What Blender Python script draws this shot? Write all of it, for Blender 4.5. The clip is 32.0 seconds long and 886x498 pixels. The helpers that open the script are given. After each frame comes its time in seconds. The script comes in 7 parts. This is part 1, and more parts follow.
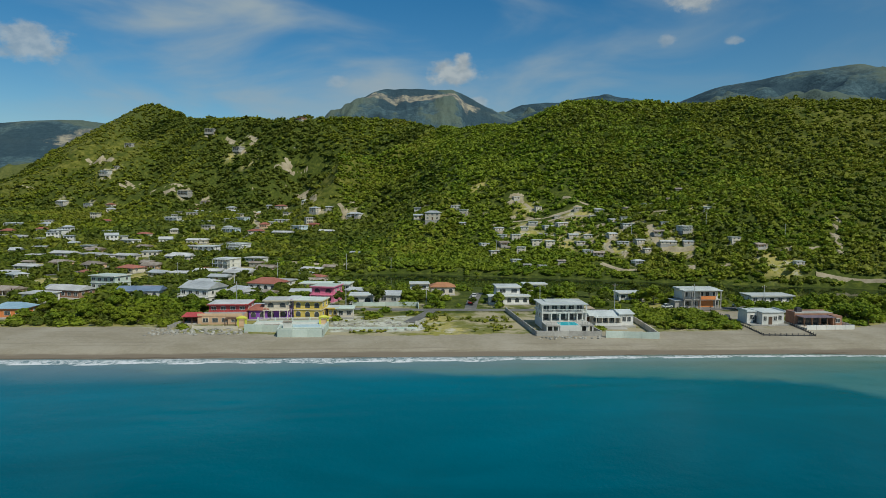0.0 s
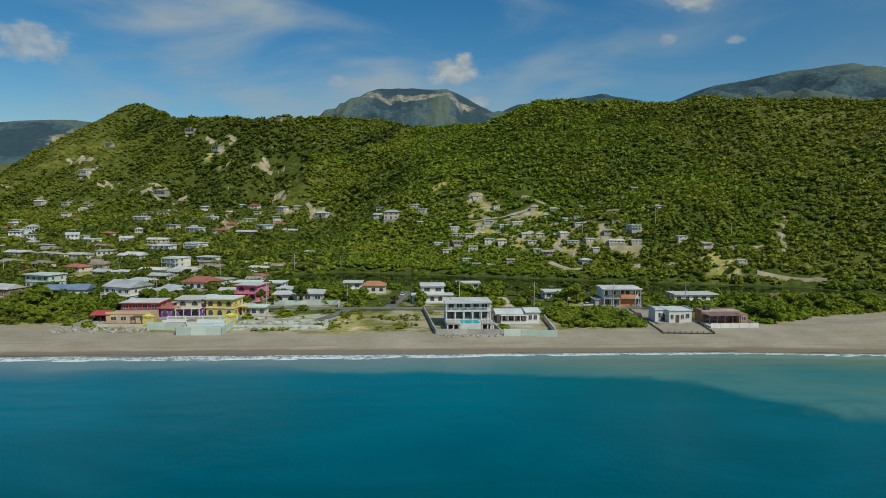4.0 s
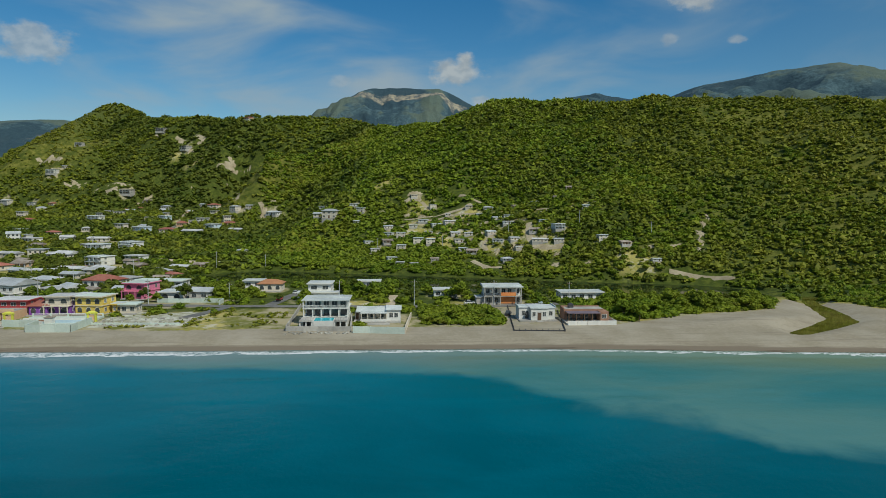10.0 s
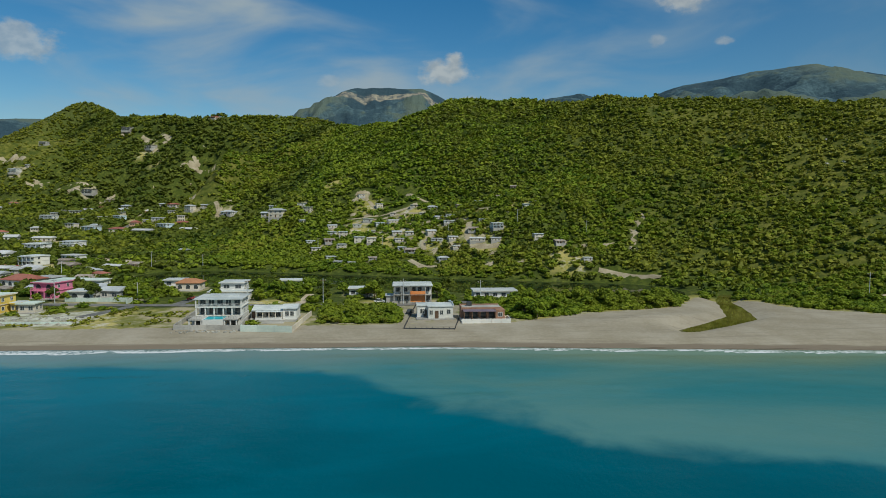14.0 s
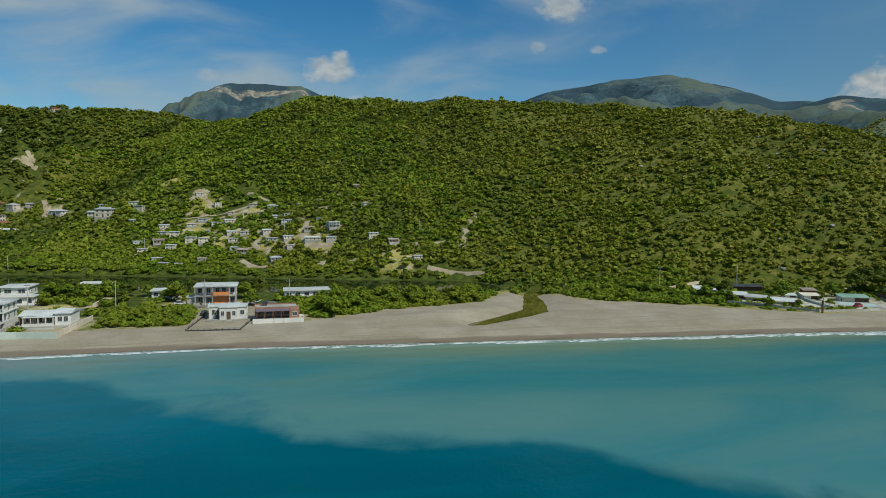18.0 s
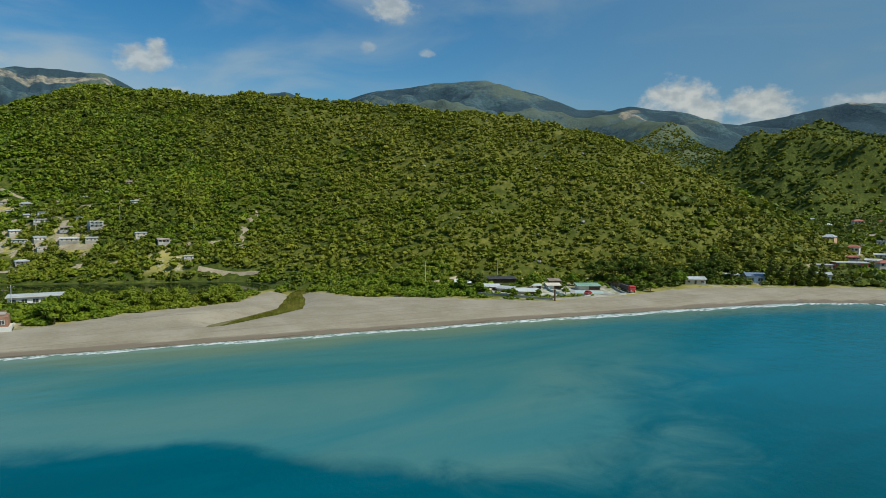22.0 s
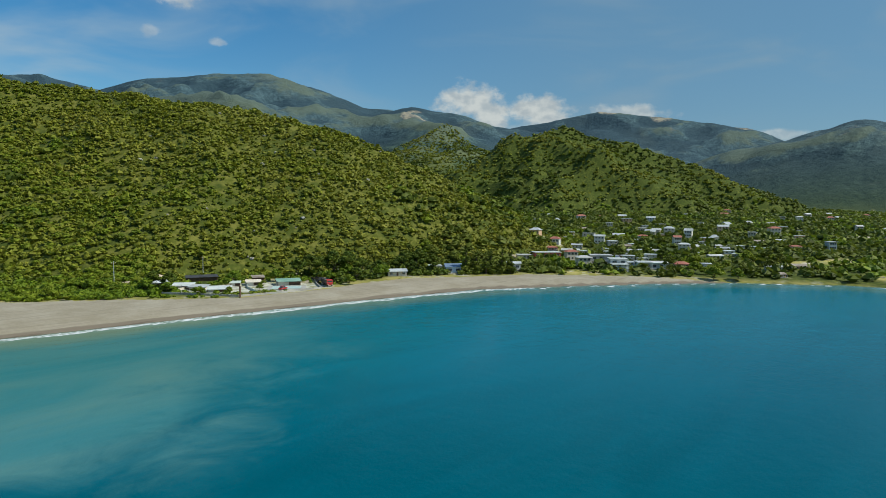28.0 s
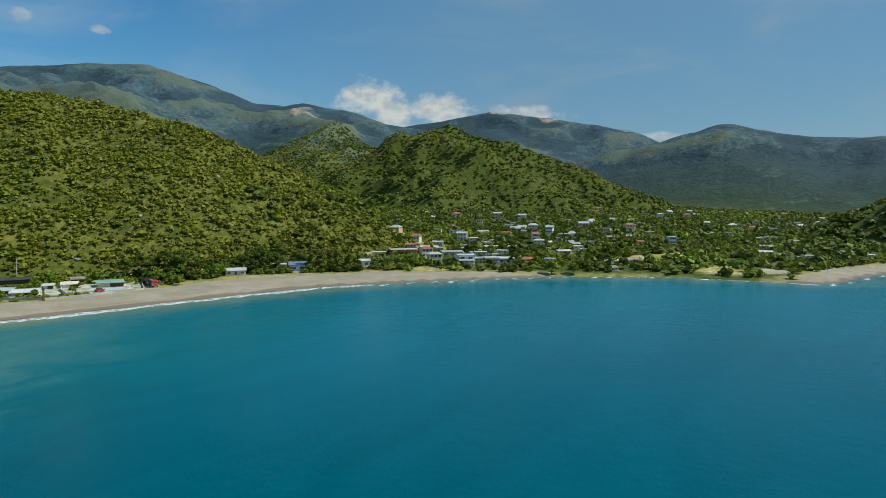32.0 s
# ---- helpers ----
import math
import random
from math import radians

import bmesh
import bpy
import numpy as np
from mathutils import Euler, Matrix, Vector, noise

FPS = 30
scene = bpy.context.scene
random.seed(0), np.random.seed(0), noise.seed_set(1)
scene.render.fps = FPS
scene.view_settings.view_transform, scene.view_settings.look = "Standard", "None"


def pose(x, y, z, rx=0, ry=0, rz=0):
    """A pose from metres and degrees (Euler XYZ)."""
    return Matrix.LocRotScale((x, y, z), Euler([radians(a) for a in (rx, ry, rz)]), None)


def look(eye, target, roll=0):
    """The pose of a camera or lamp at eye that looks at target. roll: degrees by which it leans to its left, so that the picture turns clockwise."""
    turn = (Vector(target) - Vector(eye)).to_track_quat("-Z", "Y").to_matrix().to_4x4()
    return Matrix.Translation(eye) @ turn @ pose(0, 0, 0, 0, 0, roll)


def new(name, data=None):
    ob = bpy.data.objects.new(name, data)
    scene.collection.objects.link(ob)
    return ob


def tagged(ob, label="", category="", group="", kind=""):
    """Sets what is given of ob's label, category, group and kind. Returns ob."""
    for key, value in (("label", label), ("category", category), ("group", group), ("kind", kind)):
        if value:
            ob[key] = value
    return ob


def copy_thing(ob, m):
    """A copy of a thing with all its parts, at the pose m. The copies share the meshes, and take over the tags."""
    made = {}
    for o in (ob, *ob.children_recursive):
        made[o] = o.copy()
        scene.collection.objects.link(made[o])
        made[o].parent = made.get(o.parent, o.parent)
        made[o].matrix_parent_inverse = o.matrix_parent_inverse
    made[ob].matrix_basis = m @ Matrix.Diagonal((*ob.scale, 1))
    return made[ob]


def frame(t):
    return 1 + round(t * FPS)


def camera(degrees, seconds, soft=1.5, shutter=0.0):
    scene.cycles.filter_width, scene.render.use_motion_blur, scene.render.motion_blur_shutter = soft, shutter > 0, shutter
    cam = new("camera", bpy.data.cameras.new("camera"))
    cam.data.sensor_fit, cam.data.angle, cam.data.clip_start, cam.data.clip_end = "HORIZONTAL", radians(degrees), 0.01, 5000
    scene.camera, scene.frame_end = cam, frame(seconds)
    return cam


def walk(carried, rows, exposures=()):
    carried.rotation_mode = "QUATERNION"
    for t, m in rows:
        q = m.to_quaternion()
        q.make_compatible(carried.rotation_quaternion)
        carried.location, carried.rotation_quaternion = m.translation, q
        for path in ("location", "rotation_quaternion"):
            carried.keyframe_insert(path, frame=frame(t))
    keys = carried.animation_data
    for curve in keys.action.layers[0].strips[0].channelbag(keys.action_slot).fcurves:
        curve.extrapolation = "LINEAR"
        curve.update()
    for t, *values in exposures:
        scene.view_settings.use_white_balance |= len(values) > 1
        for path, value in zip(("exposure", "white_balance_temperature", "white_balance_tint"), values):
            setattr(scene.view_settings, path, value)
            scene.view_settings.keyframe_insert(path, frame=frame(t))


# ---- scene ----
cam = camera(68.5, 32.0, soft=0.55)
METRES, EYE, TILT, LEAN, TURN = 240.0, 40.5, 3.9, 1.1, -3.9
ROWS = [
    (0.0, 0.0, 0.0, 0.0, 0.19, -7.72, -1.38),
    (0.5, 0.0158, -0.0006, 0.0002, 0.2, -7.72, -1.38),
    (1.0, 0.0316, -0.0012, 0.0005, 0.22, -7.72, -1.37),
    (1.5, 0.0474, -0.0016, 0.0008, 0.23, -7.73, -1.36),
    (2.0, 0.0631, -0.002, 0.0008, 0.25, -7.74, -1.35),
    (2.5, 0.0789, -0.0025, 0.0013, 0.27, -7.75, -1.35),
    (3.0, 0.0947, -0.003, 0.0015, 0.28, -7.74, -1.35),
    (3.5, 0.1105, -0.0034, 0.0018, 0.28, -7.75, -1.35),
    (5.5, 0.174, -0.0047, 0.0029, 0.33, -7.76, -1.33),
    (6.0, 0.1897, -0.0051, 0.003, 0.34, -7.75, -1.34),
    (6.5, 0.2055, -0.0053, 0.0031, 0.35, -7.75, -1.34),
    (7.0, 0.2213, -0.0053, 0.0032, 0.35, -7.76, -1.34),
    (7.5, 0.237, -0.0055, 0.0034, 0.36, -7.76, -1.35),
    (8.0, 0.2527, -0.0058, 0.0036, 0.37, -7.77, -1.34),
    (8.5, 0.2684, -0.0059, 0.0038, 0.37, -7.77, -1.34),
    (9.0, 0.2841, -0.006, 0.0041, 0.39, -7.78, -1.34),
    (9.5, 0.2998, -0.0063, 0.0042, 0.39, -7.78, -1.33),
    (10.0, 0.3155, -0.0065, 0.0044, 0.4, -7.78, -1.32),
    (10.5, 0.3313, -0.0068, 0.0045, 0.42, -7.78, -1.31),
    (11.0, 0.347, -0.0068, 0.0046, 0.43, -7.78, -1.3),
    (11.5, 0.3626, -0.007, 0.0047, 0.44, -7.77, -1.3),
    (12.0, 0.3784, -0.0072, 0.0049, 0.45, -7.77, -1.31),
    (12.5, 0.3941, -0.0073, 0.0049, 0.41, -7.76, -1.3),
    (13.0, 0.4098, -0.0074, 0.005, 0.31, -7.76, -1.31),
    (13.5, 0.4257, -0.0076, 0.0051, 0.01, -7.76, -1.34),
    (14.0, 0.4415, -0.008, 0.0053, -0.53, -7.75, -1.39),
    (14.5, 0.4571, -0.0086, 0.0055, -1.43, -7.73, -1.47),
    (16.5, 0.5214, -0.0139, 0.0064, -5.48, -7.62, -1.76),
    (17.0, 0.5371, -0.0159, 0.0072, -6.82, -7.6, -1.85),
    (17.5, 0.5524, -0.0181, 0.0068, -8.4, -7.53, -1.97),
    (18.0, 0.5676, -0.0213, 0.0066, -10.32, -7.45, -2.11),
    (18.5, 0.5825, -0.0246, 0.0068, -12.46, -7.37, -2.25),
    (19.0, 0.5969, -0.0283, 0.0065, -14.41, -7.26, -2.39),
    (19.5, 0.6117, -0.0329, 0.0073, -16.14, -7.22, -2.49),
    (20.0, 0.625, -0.0372, 0.0071, -17.78, -7.13, -2.62),
    (20.5, 0.6395, -0.0424, 0.0076, -19.48, -7.06, -2.7),
    (21.0, 0.6537, -0.048, 0.0081, -21.03, -7.01, -2.78),
    (21.5, 0.6679, -0.0538, 0.0081, -22.74, -6.92, -2.87),
    (22.0, 0.6823, -0.0603, 0.0089, -24.89, -6.84, -2.99),
    (22.5, 0.6959, -0.0675, 0.0092, -27.05, -6.72, -3.09),
    (23.0, 0.7092, -0.0753, 0.0097, -29.06, -6.62, -3.18),
    (23.5, 0.7222, -0.0832, 0.0098, -30.77, -6.53, -3.25),
    (24.0, 0.7353, -0.0913, 0.0106, -32.13, -6.48, -3.3),
    (24.5, 0.748, -0.1, 0.0109, -33.61, -6.4, -3.36),
    (25.0, 0.7605, -0.1089, 0.0116, -35.16, -6.33, -3.43),
    (25.5, 0.7726, -0.1179, 0.0122, -36.54, -6.28, -3.49),
    (27.5, 0.8216, -0.1585, 0.0166, -41.06, -6.11, -3.7),
    (28.0, 0.8327, -0.1691, 0.0173, -42.27, -6.05, -3.74),
    (28.5, 0.8438, -0.1797, 0.0181, -43.25, -5.99, -3.77),
    (29.0, 0.855, -0.1907, 0.0187, -44.18, -5.94, -3.78),
    (29.5, 0.866, -0.2016, 0.0196, -45.18, -5.89, -3.82),
    (30.0, 0.8768, -0.2127, 0.0202, -46.4, -5.83, -3.85),
    (30.5, 0.8871, -0.2239, 0.021, -47.66, -5.77, -3.89),
    (31.0, 0.8974, -0.2354, 0.0218, -48.81, -5.71, -3.92),
    (31.5, 0.9074, -0.2469, 0.0225, -49.88, -5.66, -3.96),
    (32.0, 0.9172, -0.2587, 0.0233, -50.8, -5.62, -3.99),
]
walk(cam, [(t, pose(0, 0, EYE, TILT, LEAN, TURN) @ pose(METRES * x, METRES * y, METRES * z, 90 + pitch, roll, yaw)) for t, x, y, z, yaw, pitch, roll in ROWS], exposures=[(0.0, 0.03, 6300, 2), (13.0, 0.03, 6300, 2), (20.0, 0.16, 6300, 2), (28.0, 0.42, 6250, 2), (32.0, 0.42, 6250, 2)])

# ---- sun, sky and clouds ----
SUN_ELEVATION, SUN_AZIMUTH = 49, 142
sun = new("sun", bpy.data.lights.new("sun", "SUN"))
sun.data.energy, sun.data.angle, sun.data.color = 3.35, radians(0.53), (1.0, 0.93, 0.82)
sun_way = Vector((math.sin(radians(SUN_AZIMUTH)) * math.cos(radians(SUN_ELEVATION)), math.cos(radians(SUN_AZIMUTH)) * math.cos(radians(SUN_ELEVATION)), math.sin(radians(SUN_ELEVATION))))
sun.matrix_basis = look((0, 0, 300), Vector((0, 0, 300)) - sun_way)


class Nodes:
    """Short ways to wire a node tree."""

    def __init__(self, tree):
        self.tree = tree

    def add(self, kind, **inputs):
        node = self.tree.nodes.new(kind)
        for key, value in inputs.items():
            slot = node.inputs[int(key[1:])] if key[0] == "i" and key[1:].isdigit() else node.inputs[key.replace("_", " ")]
            if isinstance(value, bpy.types.NodeSocket):
                self.tree.links.new(value, slot)
            else:
                slot.default_value = value
        return node

    def math(self, op, a, b=0.0, c=0.0, clamp=False):
        node = self.add("ShaderNodeMath", i0=a, i1=b, i2=c)
        node.operation, node.use_clamp = op, clamp
        return node.outputs[0]

    def ramp(self, value, lo, hi, a=0.0, b=1.0, smooth=True):
        node = self.add("ShaderNodeMapRange", Value=value, From_Min=lo, From_Max=hi, To_Min=a, To_Max=b)
        node.interpolation_type = "SMOOTHSTEP" if smooth else "LINEAR"
        return node.outputs[0]

    def mix(self, f, a, b):
        node = self.tree.nodes.new("ShaderNodeMix")
        node.data_type = "RGBA"
        for slot, value in zip((0, 6, 7), (f, a, b)):
            if isinstance(value, bpy.types.NodeSocket):
                self.tree.links.new(value, node.inputs[slot])
            else:
                node.inputs[slot].default_value = value
        return node.outputs[2]

    def noise(self, vector, scale, detail=4.0, rough=0.55, distort=0.0):
        return self.add("ShaderNodeTexNoise", Vector=vector, Scale=scale, Detail=detail, Roughness=rough, Distortion=distort).outputs[0]


def rgb(r, g, b):
    return (r, g, b, 1.0)


def make_sky():
    world = bpy.data.worlds.new("sky")
    scene.world = world
    world.use_nodes = True
    world.node_tree.nodes.clear()
    n = Nodes(world.node_tree)
    sky = n.add("ShaderNodeTexSky")
    sky.sky_type, sky.sun_disc = "NISHITA", False
    sky.sun_elevation, sky.sun_rotation = radians(SUN_ELEVATION), radians(SUN_AZIMUTH)
    sky.altitude, sky.air_density, sky.dust_density, sky.ozone_density = 40, 1.0, 0.6, 2.0
    clear = n.add("ShaderNodeHueSaturation", Hue=0.498, Saturation=1.44, Color=sky.outputs[0]).outputs[0]
    way = n.add("ShaderNodeTexCoord").outputs["Generated"]
    xyz = n.add("ShaderNodeSeparateXYZ", i0=way).outputs
    azimuth = n.math("MULTIPLY", n.math("ARCTAN2", xyz[0], xyz[1]), 57.2958)
    height = n.math("MULTIPLY", n.math("ARCSINE", xyz[2]), 57.2958)
    # a pale haze over the east
    clear = n.mix(n.ramp(azimuth, 18, 66, 0, 0.72), clear, rgb(1.5, 2.6, 3.75))
    # thin high cloud, drawn out along the horizon
    flat = n.add("ShaderNodeCombineXYZ", i0=n.math("MULTIPLY", azimuth, 0.045), i1=n.math("MULTIPLY", height, 0.13), i2=n.math("MULTIPLY", xyz[1], 0.5)).outputs[0]
    veil = n.noise(flat, 1.3, 5, 0.5, 0.6)
    veil = n.math("MULTIPLY", n.ramp(veil, 0.41, 0.80), n.ramp(height, 2, 9))
    veil = n.math("MULTIPLY", veil, n.math("MAXIMUM", n.math("ADD", 0.52, n.ramp(azimuth, 45, -10, 0, 0.46)), n.ramp(azimuth, 30, 65, 0, 0.9)))
    haze = n.mix(n.ramp(azimuth, 5, 60), rgb(4.1, 4.7, 5.2), rgb(2.7, 3.4, 4.0))
    colour = n.mix(veil, clear, haze)
    # small heaped clouds: azimuth, height, half width, half height, strength
    fine = n.add("ShaderNodeCombineXYZ", i0=azimuth, i1=n.math("MULTIPLY", height, 1.4), i2=0.0).outputs[0]
    puff = n.math("SUBTRACT", n.noise(fine, 0.55, 5, 0.6), 0.5)
    heaps = 0.0
    for a, e, w, h, s in CLOUDS:
        u = n.math("DIVIDE", n.math("SUBTRACT", azimuth, a), w)
        v = n.math("DIVIDE", n.math("SUBTRACT", height, e), h)
        r = n.math("SQRT", n.math("ADD", n.math("MULTIPLY", u, u), n.math("MULTIPLY", v, v)))
        r = n.math("ADD", r, n.math("MULTIPLY", puff, 1.9))
        one = n.math("MULTIPLY", n.ramp(r, 1.15, 0.45), s)
        heaps = n.math("MAXIMUM", heaps, one)
    tone = n.mix(n.ramp(n.noise(fine, 0.8, 4, 0.5), 0.35, 0.65), rgb(4.2, 4.4, 4.6), rgb(6.0, 5.9, 5.7))
    colour = n.mix(heaps, colour, tone)
    back = n.add("ShaderNodeBackground", Color=colour, Strength=0.079)
    out = n.add("ShaderNodeOutputWorld")
    n.tree.links.new(back.outputs[0], out.inputs[0])


CLOUDS = [(4.5, 11.3, 2.3, 1.1, 0.75), (5.4, 12.0, 0.9, 1.0, 0.8), (-28.3, 11.6, 2.8, 1.5, 0.6), (24.6, 16.4, 2.2, 1.1, 0.7), (22.4, 13.4, 0.9, 0.5, 0.35), (27.5, 12.9, 0.8, 0.4, 0.45),
          (-5.4, 10.4, 0.9, 0.6, 0.3), (6.8, 9.0, 0.8, 0.5, 0.5), (48.6, 8.9, 3.0, 1.5, 0.9), (50.5, 7.6, 2.0, 1.6, 0.9), (54.3, 8.0, 3.0, 1.4, 0.9), (62.0, 7.6, 3.2, 0.9, 0.7), (73.4, 5.5, 2.2, 0.5, 0.5), (57.0, 6.6, 6.0, 0.9, 0.5)]
make_sky()


# ---- materials ----
def material(name, rough=0.8, metal=0.0):
    mat = bpy.data.materials.new(name)
    mat.use_nodes = True
    shader = mat.node_tree.nodes["Principled BSDF"]
    shader.inputs["Roughness"].default_value, shader.inputs["Metallic"].default_value = rough, metal
    return mat, Nodes(mat.node_tree), shader


def mottled(name, dark, light, size=1.0, rough=0.8, metal=0.0, bump=0.0, stain=None, vary=0.0):
    """A surface with broad patches and fine grain, both in metres, and a shift from piece to piece."""
    mat, n, shader = material(name, rough, metal)
    place = n.add("ShaderNodeNewGeometry").outputs["Position"]
    broad, fine = n.noise(place, 0.35 / size, 4), n.noise(place, 3.0 / size, 5, 0.65)
    f = n.math("ADD", n.math("MULTIPLY", broad, 0.6), n.math("MULTIPLY", fine, 0.4))
    colour = n.mix(n.ramp(f, 0.35, 0.65), rgb(*dark), rgb(*light))
    if stain:
        colour = n.mix(n.ramp(n.noise(place, 0.9 / size, 6, 0.7, 0.8), 0.55, 0.75, 0, 0.7), colour, rgb(*stain))
    if vary:
        shift = n.add("ShaderNodeObjectInfo").outputs["Random"]
        hsv = n.add("ShaderNodeHueSaturation", Value=n.ramp(shift, 0, 1, 1 - vary, 1 + vary, False), Color=colour)
        colour = hsv.outputs[0]
    n.tree.links.new(colour, shader.inputs["Base Color"])
    if bump:
        b = n.add("ShaderNodeBump", Strength=0.6, Distance=bump, Height=fine)
        n.tree.links.new(b.outputs[0], shader.inputs["Normal"])
    return mat


def foliage(name, dark, light, dry, dryness=0.5):
    """Leaves: hue shifts from leaf clump to leaf clump, from tree to tree and over the hillside."""
    mat, n, shader = material(name, 0.62)
    geo = n.add("ShaderNodeNewGeometry")
    place, island = geo.outputs["Position"], geo.outputs["Random Per Island"]
    tree, slope = n.noise(place, 0.16, 2), n.noise(place, 0.018, 3)
    f = n.math("ADD", n.math("MULTIPLY", island, 0.45), n.math("MULTIPLY", tree, 0.75))
    colour = n.mix(n.ramp(f, 0.3, 0.95), rgb(*dark), rgb(*light))
    colour = n.mix(n.math("MULTIPLY", n.ramp(n.math("ADD", slope, n.math("MULTIPLY", tree, 0.35)), 0.5, 0.82), dryness), colour, rgb(*dry))
    n.tree.links.new(colour, shader.inputs["Base Color"])
    shader.inputs["Specular IOR Level"].default_value = 0.2
    glow = n.add("ShaderNodeBsdfTranslucent", Color=colour)
    both = n.add("ShaderNodeMixShader", i0=0.28, i1=shader.outputs[0], i2=glow.outputs[0])
    n.tree.links.new(both.outputs[0], mat.node_tree.nodes["Material Output"].inputs[0])
    return mat


M = {
    "roof_grey": mottled("grey_roof", (0.38, 0.38, 0.38), (0.58, 0.58, 0.57), 2, 0.65, stain=(0.30, 0.26, 0.22), vary=0.2),
    "crimson": mottled("crimson_paint", (0.36, 0.05, 0.055), (0.48, 0.085, 0.085), 2, 0.6, stain=(0.3, 0.08, 0.07)),
    "peach": mottled("peach_paint", (0.56, 0.36, 0.22), (0.68, 0.47, 0.31), 3, 0.75, stain=(0.42, 0.30, 0.2), vary=0.08),
    "lime": mottled("lime_yellow_paint", (0.52, 0.52, 0.05), (0.64, 0.63, 0.10), 2, 0.65),
    "earth": mottled("bare_earth", (0.25, 0.205, 0.125), (0.41, 0.35, 0.245), 3, 0.95, bump=0.2, stain=(0.15, 0.15, 0.05)),
    "leaf": foliage("leaf", (0.088, 0.122, 0.008), (0.218, 0.258, 0.017), (0.29, 0.27, 0.036), 0.34),
    "leaf_dry": foliage("leaf_dry", (0.112, 0.136, 0.010), (0.246, 0.262, 0.020), (0.31, 0.288, 0.048), 0.4),
    "leaf_lush": foliage("leaf_lush", (0.076, 0.132, 0.009), (0.226, 0.300, 0.018), (0.29, 0.285, 0.030), 0.32),
    "leaf_dark": foliage("leaf_dark", (0.044, 0.074, 0.008), (0.145, 0.184, 0.018), (0.20, 0.195, 0.03), 0.3),
    "bark": mottled("bark", (0.06, 0.045, 0.03), (0.17, 0.13, 0.09), 0.3, 0.9, bump=0.02),
    "white": mottled("white_paint", (0.57, 0.575, 0.545), (0.71, 0.69, 0.65), 3, 0.65, stain=(0.58, 0.55, 0.49), vary=0.06),
    "cream": mottled("cream_paint", (0.54, 0.48, 0.39), (0.67, 0.61, 0.51), 3, 0.7, stain=(0.42, 0.38, 0.30), vary=0.12),
    "roof_white": mottled("pale_roof", (0.42, 0.45, 0.45), (0.60, 0.63, 0.62), 2, 0.6, stain=(0.45, 0.45, 0.42), vary=0.10),
    "zinc": mottled("zinc_sheet", (0.36, 0.38, 0.39), (0.54, 0.56, 0.57), 2, 0.5, 0.1, stain=(0.30, 0.22, 0.16), vary=0.15),
    "concrete": mottled("bare_concrete", (0.30, 0.29, 0.27), (0.46, 0.44, 0.40), 2, 0.9, stain=(0.2, 0.19, 0.17), vary=0.15),
    "rust_roof": mottled("red_roof", (0.25, 0.075, 0.05), (0.38, 0.15, 0.105), 2, 0.7, stain=(0.2, 0.08, 0.05), vary=0.15),
    "rust_sheet": mottled("rusty_sheet", (0.22, 0.17, 0.13), (0.40, 0.35, 0.30), 1, 0.7, 0.1, stain=(0.24, 0.12, 0.06), vary=0.15),
    "blue_roof": mottled("blue_roof", (0.18, 0.29, 0.38), (0.28, 0.40, 0.49), 2, 0.55, vary=0.1),
    "glass": mottled("dark_window_glass", (0.04, 0.048, 0.052), (0.08, 0.09, 0.095), 2, 0.12),
    "wood": mottled("dark_timber", (0.07, 0.04, 0.025), (0.16, 0.09, 0.05), 0.5, 0.7),
    "pink": mottled("pink_paint", (0.60, 0.16, 0.28), (0.72, 0.24, 0.36), 3, 0.7, stain=(0.5, 0.2, 0.28)),
    "yellow": mottled("yellow_paint", (0.58, 0.42, 0.08), (0.72, 0.55, 0.14), 3, 0.7, stain=(0.5, 0.38, 0.14)),
    "lilac": mottled("lilac_paint", (0.44, 0.30, 0.56), (0.56, 0.42, 0.66), 3, 0.7),
    "purple": mottled("purple_paint", (0.20, 0.06, 0.34), (0.30, 0.12, 0.44), 3, 0.7),
    "mint": mottled("mint_paint", (0.44, 0.52, 0.47), (0.56, 0.62, 0.56), 2, 0.75, stain=(0.42, 0.45, 0.38), vary=0.12),
    "orange": mottled("orange_paint", (0.62, 0.20, 0.06), (0.72, 0.30, 0.10), 3, 0.7),
    "brick": mottled("brown_block", (0.22, 0.12, 0.08), (0.36, 0.20, 0.13), 1, 0.85),
    "sky_blue": mottled("sky_blue_paint", (0.40, 0.52, 0.60), (0.52, 0.62, 0.68), 3, 0.65),
    "asphalt": mottled("worn_asphalt", (0.10, 0.10, 0.095), (0.20, 0.19, 0.175), 4, 0.9, stain=(0.30, 0.27, 0.22)),
    "dirt": mottled("dirt_track", (0.36, 0.29, 0.20), (0.52, 0.44, 0.32), 4, 0.95, stain=(0.26, 0.22, 0.13)),
    "rock": mottled("pale_rock", (0.20, 0.19, 0.165), (0.40, 0.385, 0.34), 1, 0.9, bump=0.1, vary=0.2),
    "red_metal": mottled("red_lacquer", (0.45, 0.03, 0.03), (0.58, 0.06, 0.05), 1, 0.35),
    "dark_metal": mottled("dark_metal", (0.03, 0.03, 0.035), (0.07, 0.07, 0.075), 1, 0.5),
    "rubber": mottled("rubber", (0.015, 0.015, 0.015), (0.03, 0.03, 0.03), 0.5, 0.85),
}


# ---- terrain: shoreline, plain, ridges ----
def lattice(ix, iy, seed):
    h = (ix.astype(np.int64) * 374761393 + iy.astype(np.int64) * 668265263 + seed * 982451653) & 0x7FFFFFFF
    h = ((h ^ (h >> 13)) * 1274126177) & 0x7FFFFFFF
    return ((h ^ (h >> 16)) & 0xFFFF) / 65535.0


